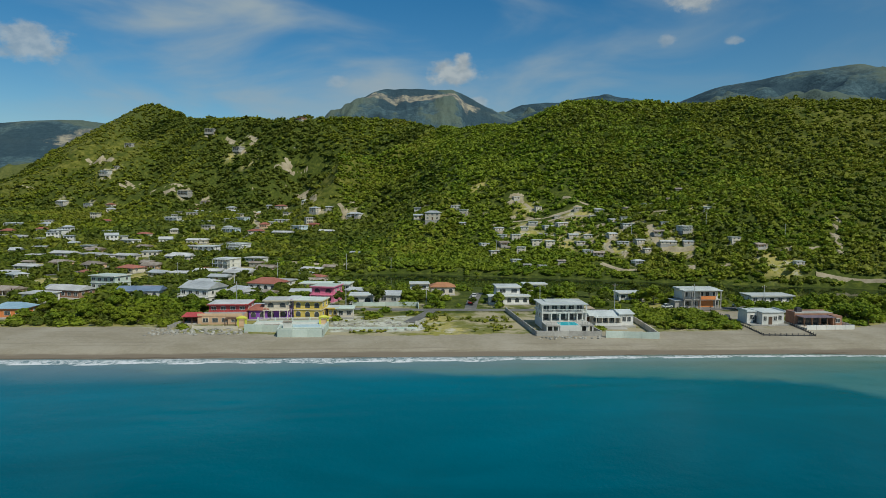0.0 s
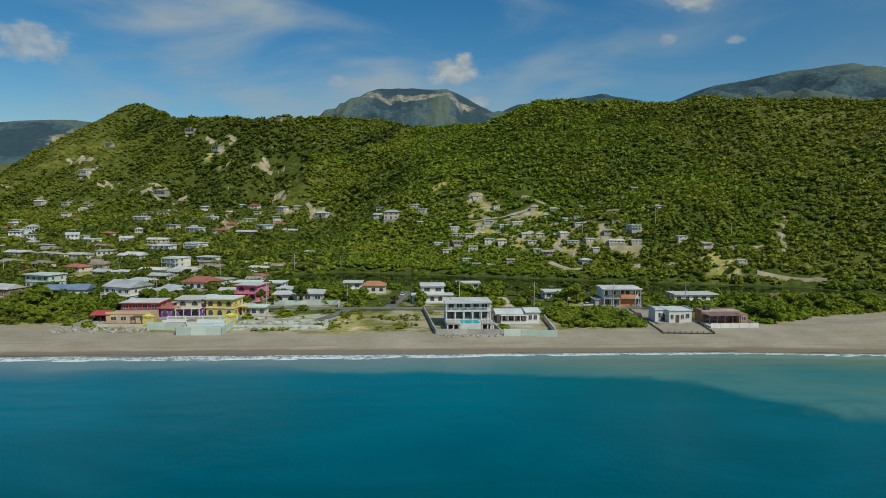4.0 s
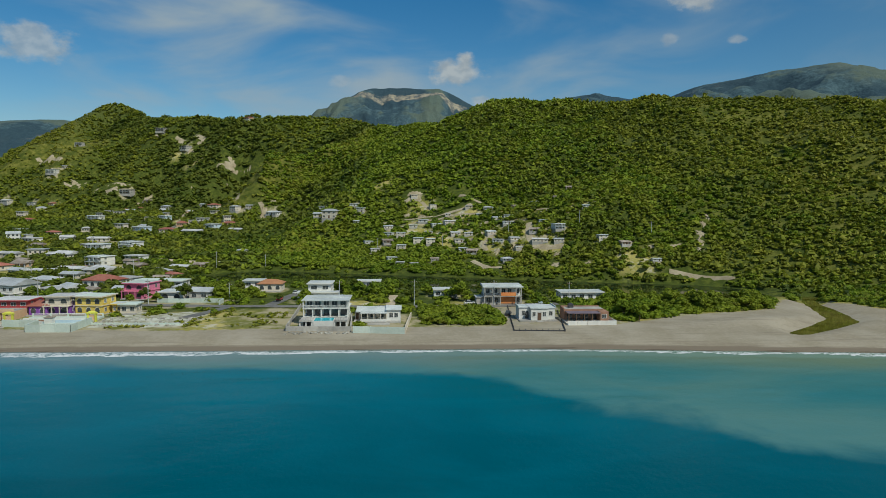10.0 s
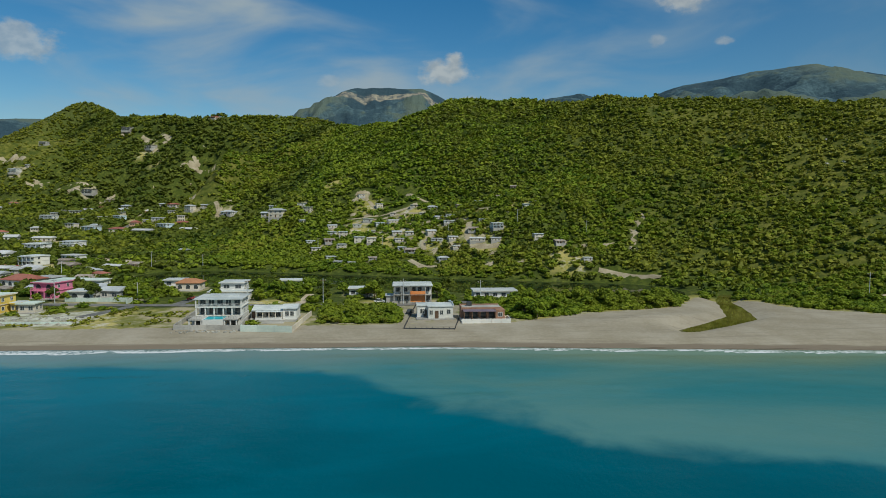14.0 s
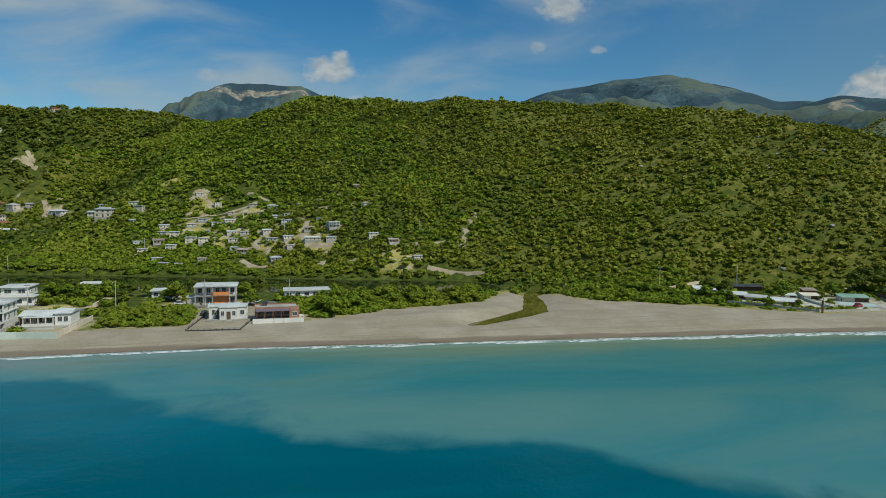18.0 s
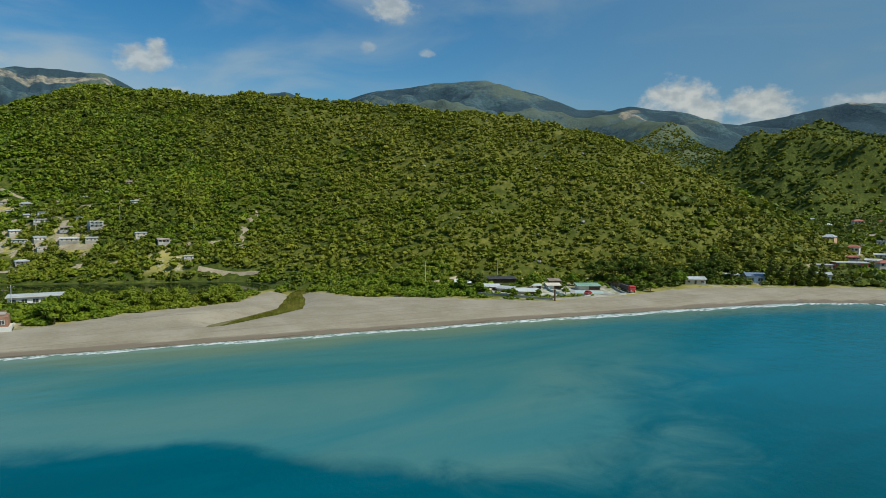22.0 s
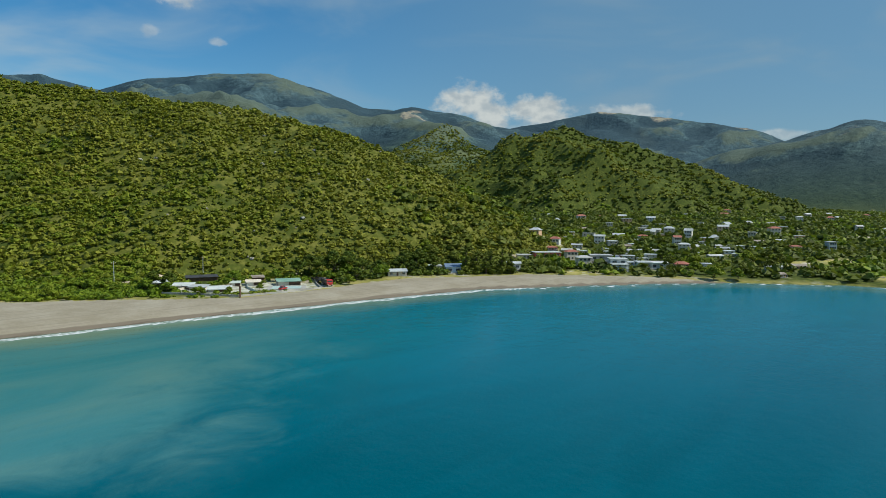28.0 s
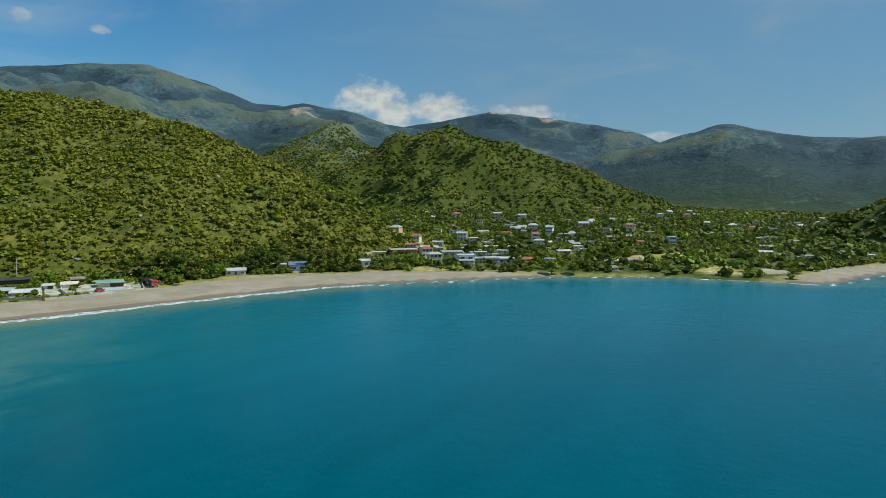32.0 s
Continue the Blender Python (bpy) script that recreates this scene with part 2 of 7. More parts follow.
def value_noise(x, y, seed=0):
    """Smooth noise from 0 to 1 over the plan."""
    ix, iy = np.floor(x), np.floor(y)
    u, v = x - ix, y - iy
    u, v = u * u * (3 - 2 * u), v * v * (3 - 2 * v)
    a, b = lattice(ix, iy, seed), lattice(ix + 1, iy, seed)
    c, d = lattice(ix, iy + 1, seed), lattice(ix + 1, iy + 1, seed)
    return (a * (1 - u) + b * u) * (1 - v) + (c * (1 - u) + d * u) * v


def fbm(x, y, size, octaves=4, seed=0, ridged=False):
    total, amp, norm = 0.0, 1.0, 0.0
    for k in range(octaves):
        n = value_noise(x / size + 17.3 * k, y / size - 9.1 * k, seed + k)
        total = total + amp * ((1 - np.abs(2 * n - 1)) if ridged else n)
        norm, amp, size = norm + amp, amp * 0.5, size * 0.5
    return total / norm


SHORE = [(-5000, 260), (-900, 215), (-300, 178), (-105, 173), (14, 171), (112, 170), (205, 161), (281, 154), (358, 145), (416, 135),
         (452, 115), (498, 86), (526, 62), (556, 20), (566, -20), (567, -46), (585, -57), (600, -58), (641, -71), (700, -95), (900, -190), (1500, -420), (5200, -900)]
SAND_BACK = [(-5000, 300), (-300, 215), (-130, 209), (-82, 208), (-64, 197), (0, 191), (79, 194), (143, 195), (175, 212), (212, 223), (229, 246), (247, 240),
             (254, 218), (280, 203), (300, 187), (322, 172), (360, 171), (385, 176), (406, 173), (470, 147), (508, 96), (530, 55), (552, 20), (553, -20), (574, -36), (620, -42), (690, -70), (900, -160), (5200, -800)]
RIDGES = [
    # slope, rounding, crest points
    (0.54, 22, [(20, 850, 141), (60, 770, 129), (115, 690, 131), (183, 620, 135), (287, 557, 129), (370, 492, 116), (428, 420, 107), (475, 353, 91), (515, 302, 62), (556, 276, 42), (602, 240, 20), (640, 214, 4)]),
    (0.66, 16, [(60, 800, 128), (-5, 905, 154), (-131, 915, 152), (-262, 1016, 165), (-394, 1186, 186), (-440, 1255, 214), (-458, 1262, 224), (-500, 1240, 174), (-547, 1180, 124), (-610, 1090, 78), (-760, 980, 54)]),
    (0.46, 15, [(115, 690, 128), (95, 560, 70), (84, 470, 36), (92, 415, 8)]),
    (0.46, 12, [(-131, 915, 158), (-150, 800, 92), (-165, 690, 50), (-150, 600, 26)]),
    (0.46, 12, [(-262, 1016, 165), (-205, 890, 112), (-240, 800, 68), (-275, 690, 34)]),
    (0.42, 12, [(-394, 1186, 195), (-430, 1000, 105), (-440, 860, 62), (-470, 720, 30)]),
    (0.50, 15, [(287, 557, 125), (262, 440, 66), (245, 370, 30)]),
    (0.50, 15, [(428, 420, 105), (395, 330, 56), (385, 270, 24)]),
    (0.58, 20, [(1176, 585, 175), (1225, 500, 142), (1274, 409, 104), (1310, 310, 70), (1345, 225, 42), (1400, 120, 18)]),
    (0.74, 20, [(1176, 585, 175), (1152, 628, 140), (1130, 672, 96), (1112, 715, 55)]),
    (0.70, 12, [(1176, 585, 176), (1130, 525, 112), (1085, 470, 58), (1050, 425, 26)]),
    (0.55, 12, [(1225, 500, 140), (1190, 400, 80), (1150, 320, 34)]),
    (0.62, 20, [(900, -45, 30), (925, -80, 50), (990, -190, 90), (1150, -330, 120)]),
]
RANGES = [
    (0.62, 60, [(-420, 3300, 380), (-300, 3286, 478), (-189, 3294, 552), (-49, 3299, 622), (92, 3298, 624), (261, 3290, 608), (430, 3272, 519), (540, 3250, 450)]),
    (0.60, 60, [(430, 4160, 540), (619, 4154, 613), (794, 4124, 682), (1034, 4071, 702), (1265, 4005, 735), (1456, 3939, 690), (1900, 3800, 600)]),
    (0.45, 60, [(560, 2430, 400), (746, 2358, 430), (907, 2311, 400), (1026, 2268, 412), (1141, 2220, 460), (1289, 2148, 484), (1442, 2050, 492), (1500, 2030, 489), (1575, 1971, 464), (1651, 1913, 410), (1790, 1796, 382)]),
    (0.42, 50, [(1790, 1796, 382), (1515, 1710, 345), (1630, 1614, 338), (1710, 1540, 361), (1785, 1462, 345), (1866, 1370, 305), (1968, 1236, 280), (2150, 1100, 250)]),
    (0.36, 30, [(1710, 1540, 361), (1500, 1250, 250), (1380, 990, 140), (1240, 880, 86), (1130, 900, 62)]),
    (0.40, 30, [(1289, 2148, 480), (1180, 1700, 330), (1060, 1350, 215), (980, 1100, 150), (960, 960, 95)]),
    (0.45, 40, [(1442, 2050, 490), (1500, 1700, 350)]),
    (0.52, 45, [(2148, 1508, 322), (2277, 1337, 356), (2358, 1211, 382), (2450, 1044, 358), (2527, 874, 330), (2564, 779, 310), (2640, 640, 250)]),
    (0.50, 40, [(2527, 874, 330), (2300, 800, 200), (2080, 700, 110)]),
    (0.50, 40, [(2358, 1211, 380), (2150, 1050, 220), (1950, 900, 130)]),
    (0.45, 45, [(2000, 560, 190), (2032, 480, 207), (2057, 390, 232), (2074, 316, 249), (2088, 242, 230), (2106, 114, 209), (2115, -36, 200), (2150, -250, 205), (2300, -600, 240)]),
    (0.42, 40, [(2074, 316, 249), (1850, 280, 130), (1680, 230, 60)]),
    (0.42, 40, [(2115, -36, 200), (1900, -30, 130), (1700, 20, 60)]),
    (0.50, 50, [(-2200, 1900, 330), (-1500, 2150, 300), (-1307, 2247, 303), (-1210, 2301, 322), (-1121, 2345, 325), (-1010, 2395, 319), (-900, 2440, 285), (-700, 2500, 270)]),
]
FOOT = [(270, 262), (300, 250), (340, 240), (375, 230), (400, 214), (440, 198), (480, 190), (540, 192), (620, 196)]
LAGOON = [(-2, 350), (30, 338), (80, 322), (130, 303), (180, 287), (208, 279)]
CREEK = [(252, 262, 4), (241, 246, 3.5), (234, 224, 5), (227, 206, 5.5), (213, 195, 4.5), (197, 184, 3)]


def line_distance(x, y, pts):
    """Distance to a plan line, the side (positive: to the left of the way) and the third value along it."""
    best = np.full(x.shape, 1e12)
    side, value = np.ones(x.shape), np.zeros(x.shape)
    for a, b in zip(pts[:-1], pts[1:]):
        dx, dy = b[0] - a[0], b[1] - a[1]
        u = np.clip(((x - a[0]) * dx + (y - a[1]) * dy) / (dx * dx + dy * dy), 0, 1)
        px, py = x - a[0] - u * dx, y - a[1] - u * dy
        d2 = px * px + py * py
        near = d2 < best - 1e-9
        best = np.where(near, d2, best)
        side = np.where(near, np.where(dx * py - dy * px >= 0, 1.0, -1.0), side)
        if len(a) > 2:
            value = np.where(near, a[2] + u * (b[2] - a[2]), value)
    return np.sqrt(best), side, value


def ridge_height(x, y, ridge):
    slope, rounding, pts = ridge
    best = np.full(x.shape, -1e9)
    for a, b in zip(pts[:-1], pts[1:]):
        dx, dy = b[0] - a[0], b[1] - a[1]
        u = np.clip(((x - a[0]) * dx + (y - a[1]) * dy) / (dx * dx + dy * dy), 0, 1)
        d = np.hypot(x - a[0] - u * dx, y - a[1] - u * dy)
        best = np.maximum(best, a[2] + u * (b[2] - a[2]) - slope * (np.sqrt(d * d + rounding * rounding) - rounding))
    return best


def smooth_max(a, b, k):
    h = np.clip(0.5 + 0.5 * (a - b) / k, 0, 1)
    return b + (a - b) * h + k * h * (1 - h)


def above(x, y, pts):
    """1 on the landward side of a line that runs eastward, -1 on the other."""
    return np.where(y > np.interp(x, [p[0] for p in pts], [p[1] for p in pts]), 1.0, -1.0)


def inland(x, y):
    return line_distance(x, y, SHORE)[0] * above(x, y, SHORE)


def ribs(x, y):
    """Spurs (above 0) and gullies (below) of the broken slopes."""
    return 0.7 * fbm(x, y, 200, 4, 29, True) + 0.3 * fbm(x, y, 110, 4, 3, True) - 0.63


def terrain(x, y):
    x, y = np.asarray(x, float), np.asarray(y, float)
    d = inland(x, y)
    plain = np.interp(d, [-400, -60, 0, 3, 7, 18, 60, 190, 330, 520, 900, 2500], [-25, -5, -0.25, 0.5, 1.3, 2.0, 2.2, 3.0, 13, 30, 34, 60])
    east = np.clip((x - 480) / 150, 0, 1)
    plain = plain * (1 - east) + east * np.interp(d, [-400, -60, 0, 3, 7, 18, 60, 400, 700, 2500], [-25, -5, -0.25, 0.5, 1.3, 2.2, 4, 20, 34, 70])
    rough = fbm(x, y, 110, 4, 3, True) - 0.62
    hill = np.full(x.shape, -1e3)
    for ridge in RIDGES:
        hill = smooth_max(hill, ridge_height(x, y, ridge), 6)
    spine = np.minimum(np.minimum(line_distance(x, y, RIDGES[0][2])[0], line_distance(x, y, RIDGES[1][2])[0]), line_distance(x, y, RIDGES[8][2][:4])[0])
    broad = np.clip((60 - x) / 120, 0, 1) + np.clip((x - 760) / 100, 0, 1)
    hill = hill + np.clip((hill - 8) / 40, 0, 1) * (rough * 24 + broad * np.clip(spine / 110, 0, 1) * (ribs(x, y) * 125 - 5))
    far = np.full(x.shape, -1e3)
    if not (np.hypot(x, y) > 700).any():
        return shape_shore(x, y, d, plain, smooth_max(hill, plain, 8))
    for ridge in RANGES:
        far = smooth_max(far, ridge_height(x, y, ridge), 15)
    crest = np.full(x.shape, 1e9)
    for ridge in (RANGES[k] for k in (0, 1, 2, 3, 7, 10, 13)):
        crest = np.minimum(crest, line_distance(x, y, [p[:2] for p in ridge[2]])[0])
    flank = np.clip((far - 60) / 340, 0, 1) * np.clip(crest / 190, 0.12, 1)
    far = far + flank * ((fbm(x, y, 420, 4, 11, True) - 0.66) * 150 + (fbm(x, y, 170, 4, 19, True) - 0.66) * 95)
    return shape_shore(x, y, d, plain, smooth_max(smooth_max(hill, plain, 8), far, 20))


def shape_shore(x, y, d, plain, z):
    """Level the beach and its back, cut the foot of the hill, the lagoon and the creek."""
    z = np.where(d < 30, np.minimum(z, plain + np.clip(d - 12, 0, 99) * 0.6), z)
    fd = line_distance(x, y, FOOT)[0] * above(x, y, FOOT)
    z = np.where((x > 270) & (x < 620) & (fd < 260), np.minimum(z, np.maximum(plain, 0) + 1.0 + 0.75 * np.clip(fd, 0, 400) + np.clip(np.abs(x - 445) - 120, 0, 60) * 0.5), z)
    hump = np.exp(-((x - 192) / 24) ** 2 - ((y - 196 - (x - 192) * 0.12) / 7) ** 2)
    z = z + 1.7 * hump * (0.7 + 0.6 * value_noise(x / 9, y / 5, 77))
    ld, _, _ = line_distance(x, y, LAGOON)
    z = np.minimum(z, np.where(ld < 60, np.interp(ld, [0, 28, 33, 60], [-1.5, 0.2, 1.8, 30]), 1e6))
    cd, _, cw = line_distance(x, y, CREEK)
    z = np.where(cd < 14, np.minimum(z, np.interp(cd - cw, [-6, -0.5, 3, 9], [-0.2, 0.75, 1.9, 9])), z)
    return z
# ---- end of terrain ----


# ---- ground and water ----
def mesh_object(name, verts, faces, mat=None, parent=None):
    me = bpy.data.meshes.new(name)
    me.from_pydata(verts, [], faces)
    if mat:
        me.materials.append(mat)
    ob = new(name, me)
    ob.parent = parent
    return ob


def grid_faces(nx, ny, keep):
    i, j = np.meshgrid(np.arange(nx - 1), np.arange(ny - 1), indexing="ij")
    a = (i * ny + j)[keep]
    return np.stack([a, a + ny, a + ny + 1, a + 1], 1)


def fast_mesh(name, verts, faces, mat, smooth=False):
    """A mesh object from arrays; faces all have the same number of corners."""
    me = bpy.data.meshes.new(name)
    n, k = faces.shape
    me.vertices.add(len(verts))
    me.vertices.foreach_set("co", np.asarray(verts, np.float32).ravel())
    me.loops.add(n * k)
    me.loops.foreach_set("vertex_index", faces.astype(np.int32).ravel())
    me.polygons.add(n)
    me.polygons.foreach_set("loop_start", np.arange(0, n * k, k, dtype=np.int32))
    me.polygons.foreach_set("loop_total", np.full(n, k, dtype=np.int32))
    me.update(calc_edges=True)
    me.validate()
    me.polygons.foreach_set("use_smooth", np.full(n, smooth))
    me.materials.append(mat)
    return new(name, me)


def attribute(ob, name, values):
    layer = ob.data.attributes.new(name, "FLOAT", "POINT")
    layer.data.foreach_set("value", np.asarray(values, np.float32).ravel())


def step(v, lo, hi):
    u = np.clip((v - lo) / (hi - lo), 0, 1)
    return u * u * (3 - 2 * u)


def sandy(x, y):
    """How far a place lies inside the sandy strip, in metres."""
    return -line_distance(x, y, SAND_BACK)[0] * above(x, y, SAND_BACK)


# open, thinly grown places: x, y, radius
OPEN = [(18, 206, 26), (40, 206, 22), (-2, 212, 16), (-45, 205, 22), (30, 214, 20), (60, 238, 14), (104, 240, 12), (-95, 300, 16), (-60, 325, 16), (-130, 350, 20), (-90, 372, 18), (-170, 330, 18), (-200, 390, 20), (-20, 345, 14), (200, 330, 16), (60, 500, 12), (350, 205, 18), (372, 200, 14),
        (-185, 500, 30), (-260, 560, 30), (-140, 470, 26), (610, 60, 26), (640, 40, 20), (590, 0, 24), (607, -47, 14), (1384, 116, 60), (1300, 100, 30), (470, 170, 18), (500, 130, 16), (700, 25, 14), (90, 455, 12), (150, 415, 18), (120, 430, 14), (185, 395, 14), (105, 402, 22), (138, 384, 22), (163, 368, 16), (85, 425, 16), (-240, 640, 26), (-130, 620, 22), (-170, 540, 24), (-300, 700, 22), (-190, 870, 22), (-225, 900, 16)]


# bare cliffs and slides: x, y, half widths
BARE = [(60, 3150, 360, 50), (260, 3130, 170, 70), (-180, 3170, 130, 50), (-1000, 2150, 60, 180), (-1110, 2180, 50, 130), (-890, 2100, 60, 170), (1262, 806, 46, 34), (1640, 1480, 70, 60), (1560, 1380, 70, 60), (2440, 1010, 80, 60), (2360, 1180, 60, 60),
        (2560, 760, 60, 60), (661, 13, 13, 15), (596, -22, 20, 16), (600, -48, 26, 7), (935, 48, 44, 13), (1035, 18, 40, 8),
        (1010, 330, 22, 10), (860, 75, 26, 12), (-10, 208, 22, 12), (-60, 200, 16, 6), (22, 206, 12, 9)]


def openness(x, y):
    best = np.zeros(x.shape)
    for cx, cy, r in OPEN:
        best = np.maximum(best, 1 - np.hypot(x - cx, y - cy) / r)
    return np.clip(best, 0, 1)


def ground_material():
    mat, n, shader = material("ground_cover", 0.95)
    place = n.add("ShaderNodeNewGeometry").outputs["Position"]

    values = {}
    for name in ("sand", "wet", "open", "far", "bare", "dry", "range", "spur", "plot", "garden"):
        node = n.add("ShaderNodeAttribute")
        node.attribute_name = name
        values[name] = node.outputs["Fac"]
    broad, mid, fine = n.noise(place, 0.012, 4), n.noise(place, 0.08, 5, 0.6), n.noise(place, 0.9, 6, 0.65)
    floor_colour = n.mix(n.ramp(mid, 0.35, 0.65), rgb(0.062, 0.084, 0.012), rgb(0.126, 0.142, 0.024))
    tuft = n.noise(place, 0.35, 4, 0.7)
    floor_colour = n.mix(n.ramp(tuft, 0.42, 0.62), rgb(0.048, 0.066, 0.011), floor_colour)
    floor_colour = n.mix(n.ramp(fine, 0.60, 0.8, 0, 0.35), floor_colour, rgb(0.228, 0.198, 0.102))
    scrub = n.mix(n.ramp(n.noise(place, 0.21, 5, 0.65), 0.40, 0.60), rgb(0.085, 0.095, 0.012), rgb(0.185, 0.178, 0.038))
    floor_colour = n.mix(n.math("MULTIPLY", values["dry"], n.ramp(mid, 0.30, 0.62)), floor_colour, scrub)
    # distant forest: crowns, gullies and bare slides, with haze painted as blue by distance
    crowns = n.noise(place, 0.075, 5, 0.75)
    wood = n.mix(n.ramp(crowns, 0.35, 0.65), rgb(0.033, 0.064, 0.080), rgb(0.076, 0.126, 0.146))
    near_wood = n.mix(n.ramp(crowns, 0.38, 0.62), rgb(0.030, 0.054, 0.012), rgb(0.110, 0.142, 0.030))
    # haze in the colour: green forest fades to its bluer copy with distance
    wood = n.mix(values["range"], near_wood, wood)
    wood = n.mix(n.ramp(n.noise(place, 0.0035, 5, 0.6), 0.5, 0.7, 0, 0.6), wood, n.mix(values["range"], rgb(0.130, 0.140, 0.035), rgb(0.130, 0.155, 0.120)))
    wood = n.mix(n.ramp(n.noise(place, 0.006, 6, 0.7, 0.6), 0.64, 0.72, 0, 0.5), wood, rgb(0.22, 0.19, 0.135))
    # paler spurs, darker gullies: plant growth plus relief shading put into the colour
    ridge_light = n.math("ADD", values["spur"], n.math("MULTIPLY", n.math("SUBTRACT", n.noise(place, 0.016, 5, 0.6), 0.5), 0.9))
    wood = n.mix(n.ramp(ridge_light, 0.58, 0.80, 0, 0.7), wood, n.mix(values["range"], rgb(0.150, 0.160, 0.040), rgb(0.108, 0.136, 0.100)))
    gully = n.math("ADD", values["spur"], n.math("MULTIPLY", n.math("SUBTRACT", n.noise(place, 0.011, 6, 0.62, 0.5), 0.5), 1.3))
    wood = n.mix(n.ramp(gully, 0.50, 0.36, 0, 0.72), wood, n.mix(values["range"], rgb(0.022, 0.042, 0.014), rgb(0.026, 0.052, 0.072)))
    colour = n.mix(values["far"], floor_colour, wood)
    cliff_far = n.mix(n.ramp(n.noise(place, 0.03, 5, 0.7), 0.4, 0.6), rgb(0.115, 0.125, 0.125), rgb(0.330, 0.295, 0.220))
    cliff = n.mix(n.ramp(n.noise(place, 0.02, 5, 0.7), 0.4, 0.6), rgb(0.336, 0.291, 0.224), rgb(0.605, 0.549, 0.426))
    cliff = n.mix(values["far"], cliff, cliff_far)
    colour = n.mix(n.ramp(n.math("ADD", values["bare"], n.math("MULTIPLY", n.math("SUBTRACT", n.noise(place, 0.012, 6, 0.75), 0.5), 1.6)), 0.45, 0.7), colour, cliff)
    grass = n.mix(n.ramp(mid, 0.38, 0.62), rgb(0.43, 0.365, 0.130), rgb(0.25, 0.235, 0.045))
    grass = n.mix(n.ramp(n.noise(place, 0.16, 5, 0.65), 0.5, 0.64, 0, 0.9), grass, rgb(0.528, 0.484, 0.385))
    tufts = n.noise(place, 0.42, 4, 0.6)
    grass = n.mix(n.ramp(tufts, 0.56, 0.66, 0, 0.85), grass, rgb(0.094, 0.116, 0.018))
    colour = n.mix(values["open"], colour, grass)
    soil = n.mix(n.ramp(n.noise(place, 0.11, 4, 0.6), 0.42, 0.58), rgb(0.138, 0.149, 0.033), rgb(0.374, 0.325, 0.215))
    colour = n.mix(n.ramp(n.math("ADD", values["garden"], n.math("MULTIPLY", n.math("SUBTRACT", n.noise(place, 0.14, 5, 0.65), 0.5), 1.3)), 0.35, 0.65, 0, 0.9), colour, soil)
    sand = n.mix(n.ramp(n.math("ADD", n.math("MULTIPLY", mid, 0.6), n.math("MULTIPLY", fine, 0.4)), 0.35, 0.65), rgb(0.267, 0.233, 0.169), rgb(0.343, 0.305, 0.238))
    scaled = n.add("ShaderNodeMapping", Vector=place, Scale=(0.03, 0.55, 0.5)).outputs[0]
    sand = n.mix(n.ramp(n.noise(scaled, 1.0, 4, 0.6), 0.52, 0.68, 0, 0.5), sand, rgb(0.204, 0.169, 0.127))
    sand = n.mix(n.ramp(n.noise(place, 1.7, 4, 0.8), 0.66, 0.74, 0, 0.55), sand, rgb(0.101, 0.085, 0.059))
    sand = n.mix(n.ramp(n.noise(place, 0.05, 5, 0.6), 0.5, 0.7, 0, 0.45), sand, rgb(0.398, 0.364, 0.296))
    wetted = n.ramp(n.math("ADD", values["wet"], n.math("MULTIPLY", n.math("ADD", n.noise(scaled, 2.0, 3), n.noise(place, 0.09, 4, 0.6)), 0.42)), 0.66, 1.0)
    sand = n.mix(wetted, sand, rgb(0.186, 0.154, 0.116))
    sand = n.mix(n.ramp(n.math("ADD", values["wet"], n.math("MULTIPLY", n.math("SUBTRACT", n.noise(scaled, 3.0, 4, 0.6), 0.5), 0.7)), 0.86, 1.0, 0, 0.8), sand, rgb(0.098, 0.076, 0.056))
    edge = n.ramp(n.math("ADD", values["sand"], n.math("MULTIPLY", n.math("SUBTRACT", n.noise(place, 0.35, 5, 0.65), 0.5), 1.3)), 0.35, 0.6)
    colour = n.mix(edge, colour, sand)
    crust = n.mix(n.ramp(n.noise(place, 0.3, 5, 0.65), 0.4, 0.62), rgb(0.297, 0.286, 0.209), rgb(0.550, 0.550, 0.473))
    crust = n.mix(n.ramp(n.noise(place, 0.24, 5, 0.6), 0.56, 0.66, 0, 0.8), crust, rgb(0.193, 0.187, 0.044))
    colour = n.mix(n.ramp(n.math("ADD", values["plot"], n.math("MULTIPLY", n.math("SUBTRACT", n.noise(place, 0.16, 5, 0.65), 0.5), 1.2)), 0.4, 0.7, 0, 0.92), colour, crust)
    n.tree.links.new(colour, shader.inputs["Base Color"])
    height = n.mix(values["far"], n.mix(0.5, fine, mid), n.mix(0.72, crowns, n.noise(place, 0.009, 6, 0.6, 0.7)))
    bump = n.add("ShaderNodeBump", Strength=0.8, Distance=n.ramp(values["far"], 0, 1, 0.4, 16.0), Height=height)
    n.tree.links.new(bump.outputs[0], shader.inputs["Normal"])
    shader.inputs["Specular IOR Level"].default_value = 0.15
    return mat


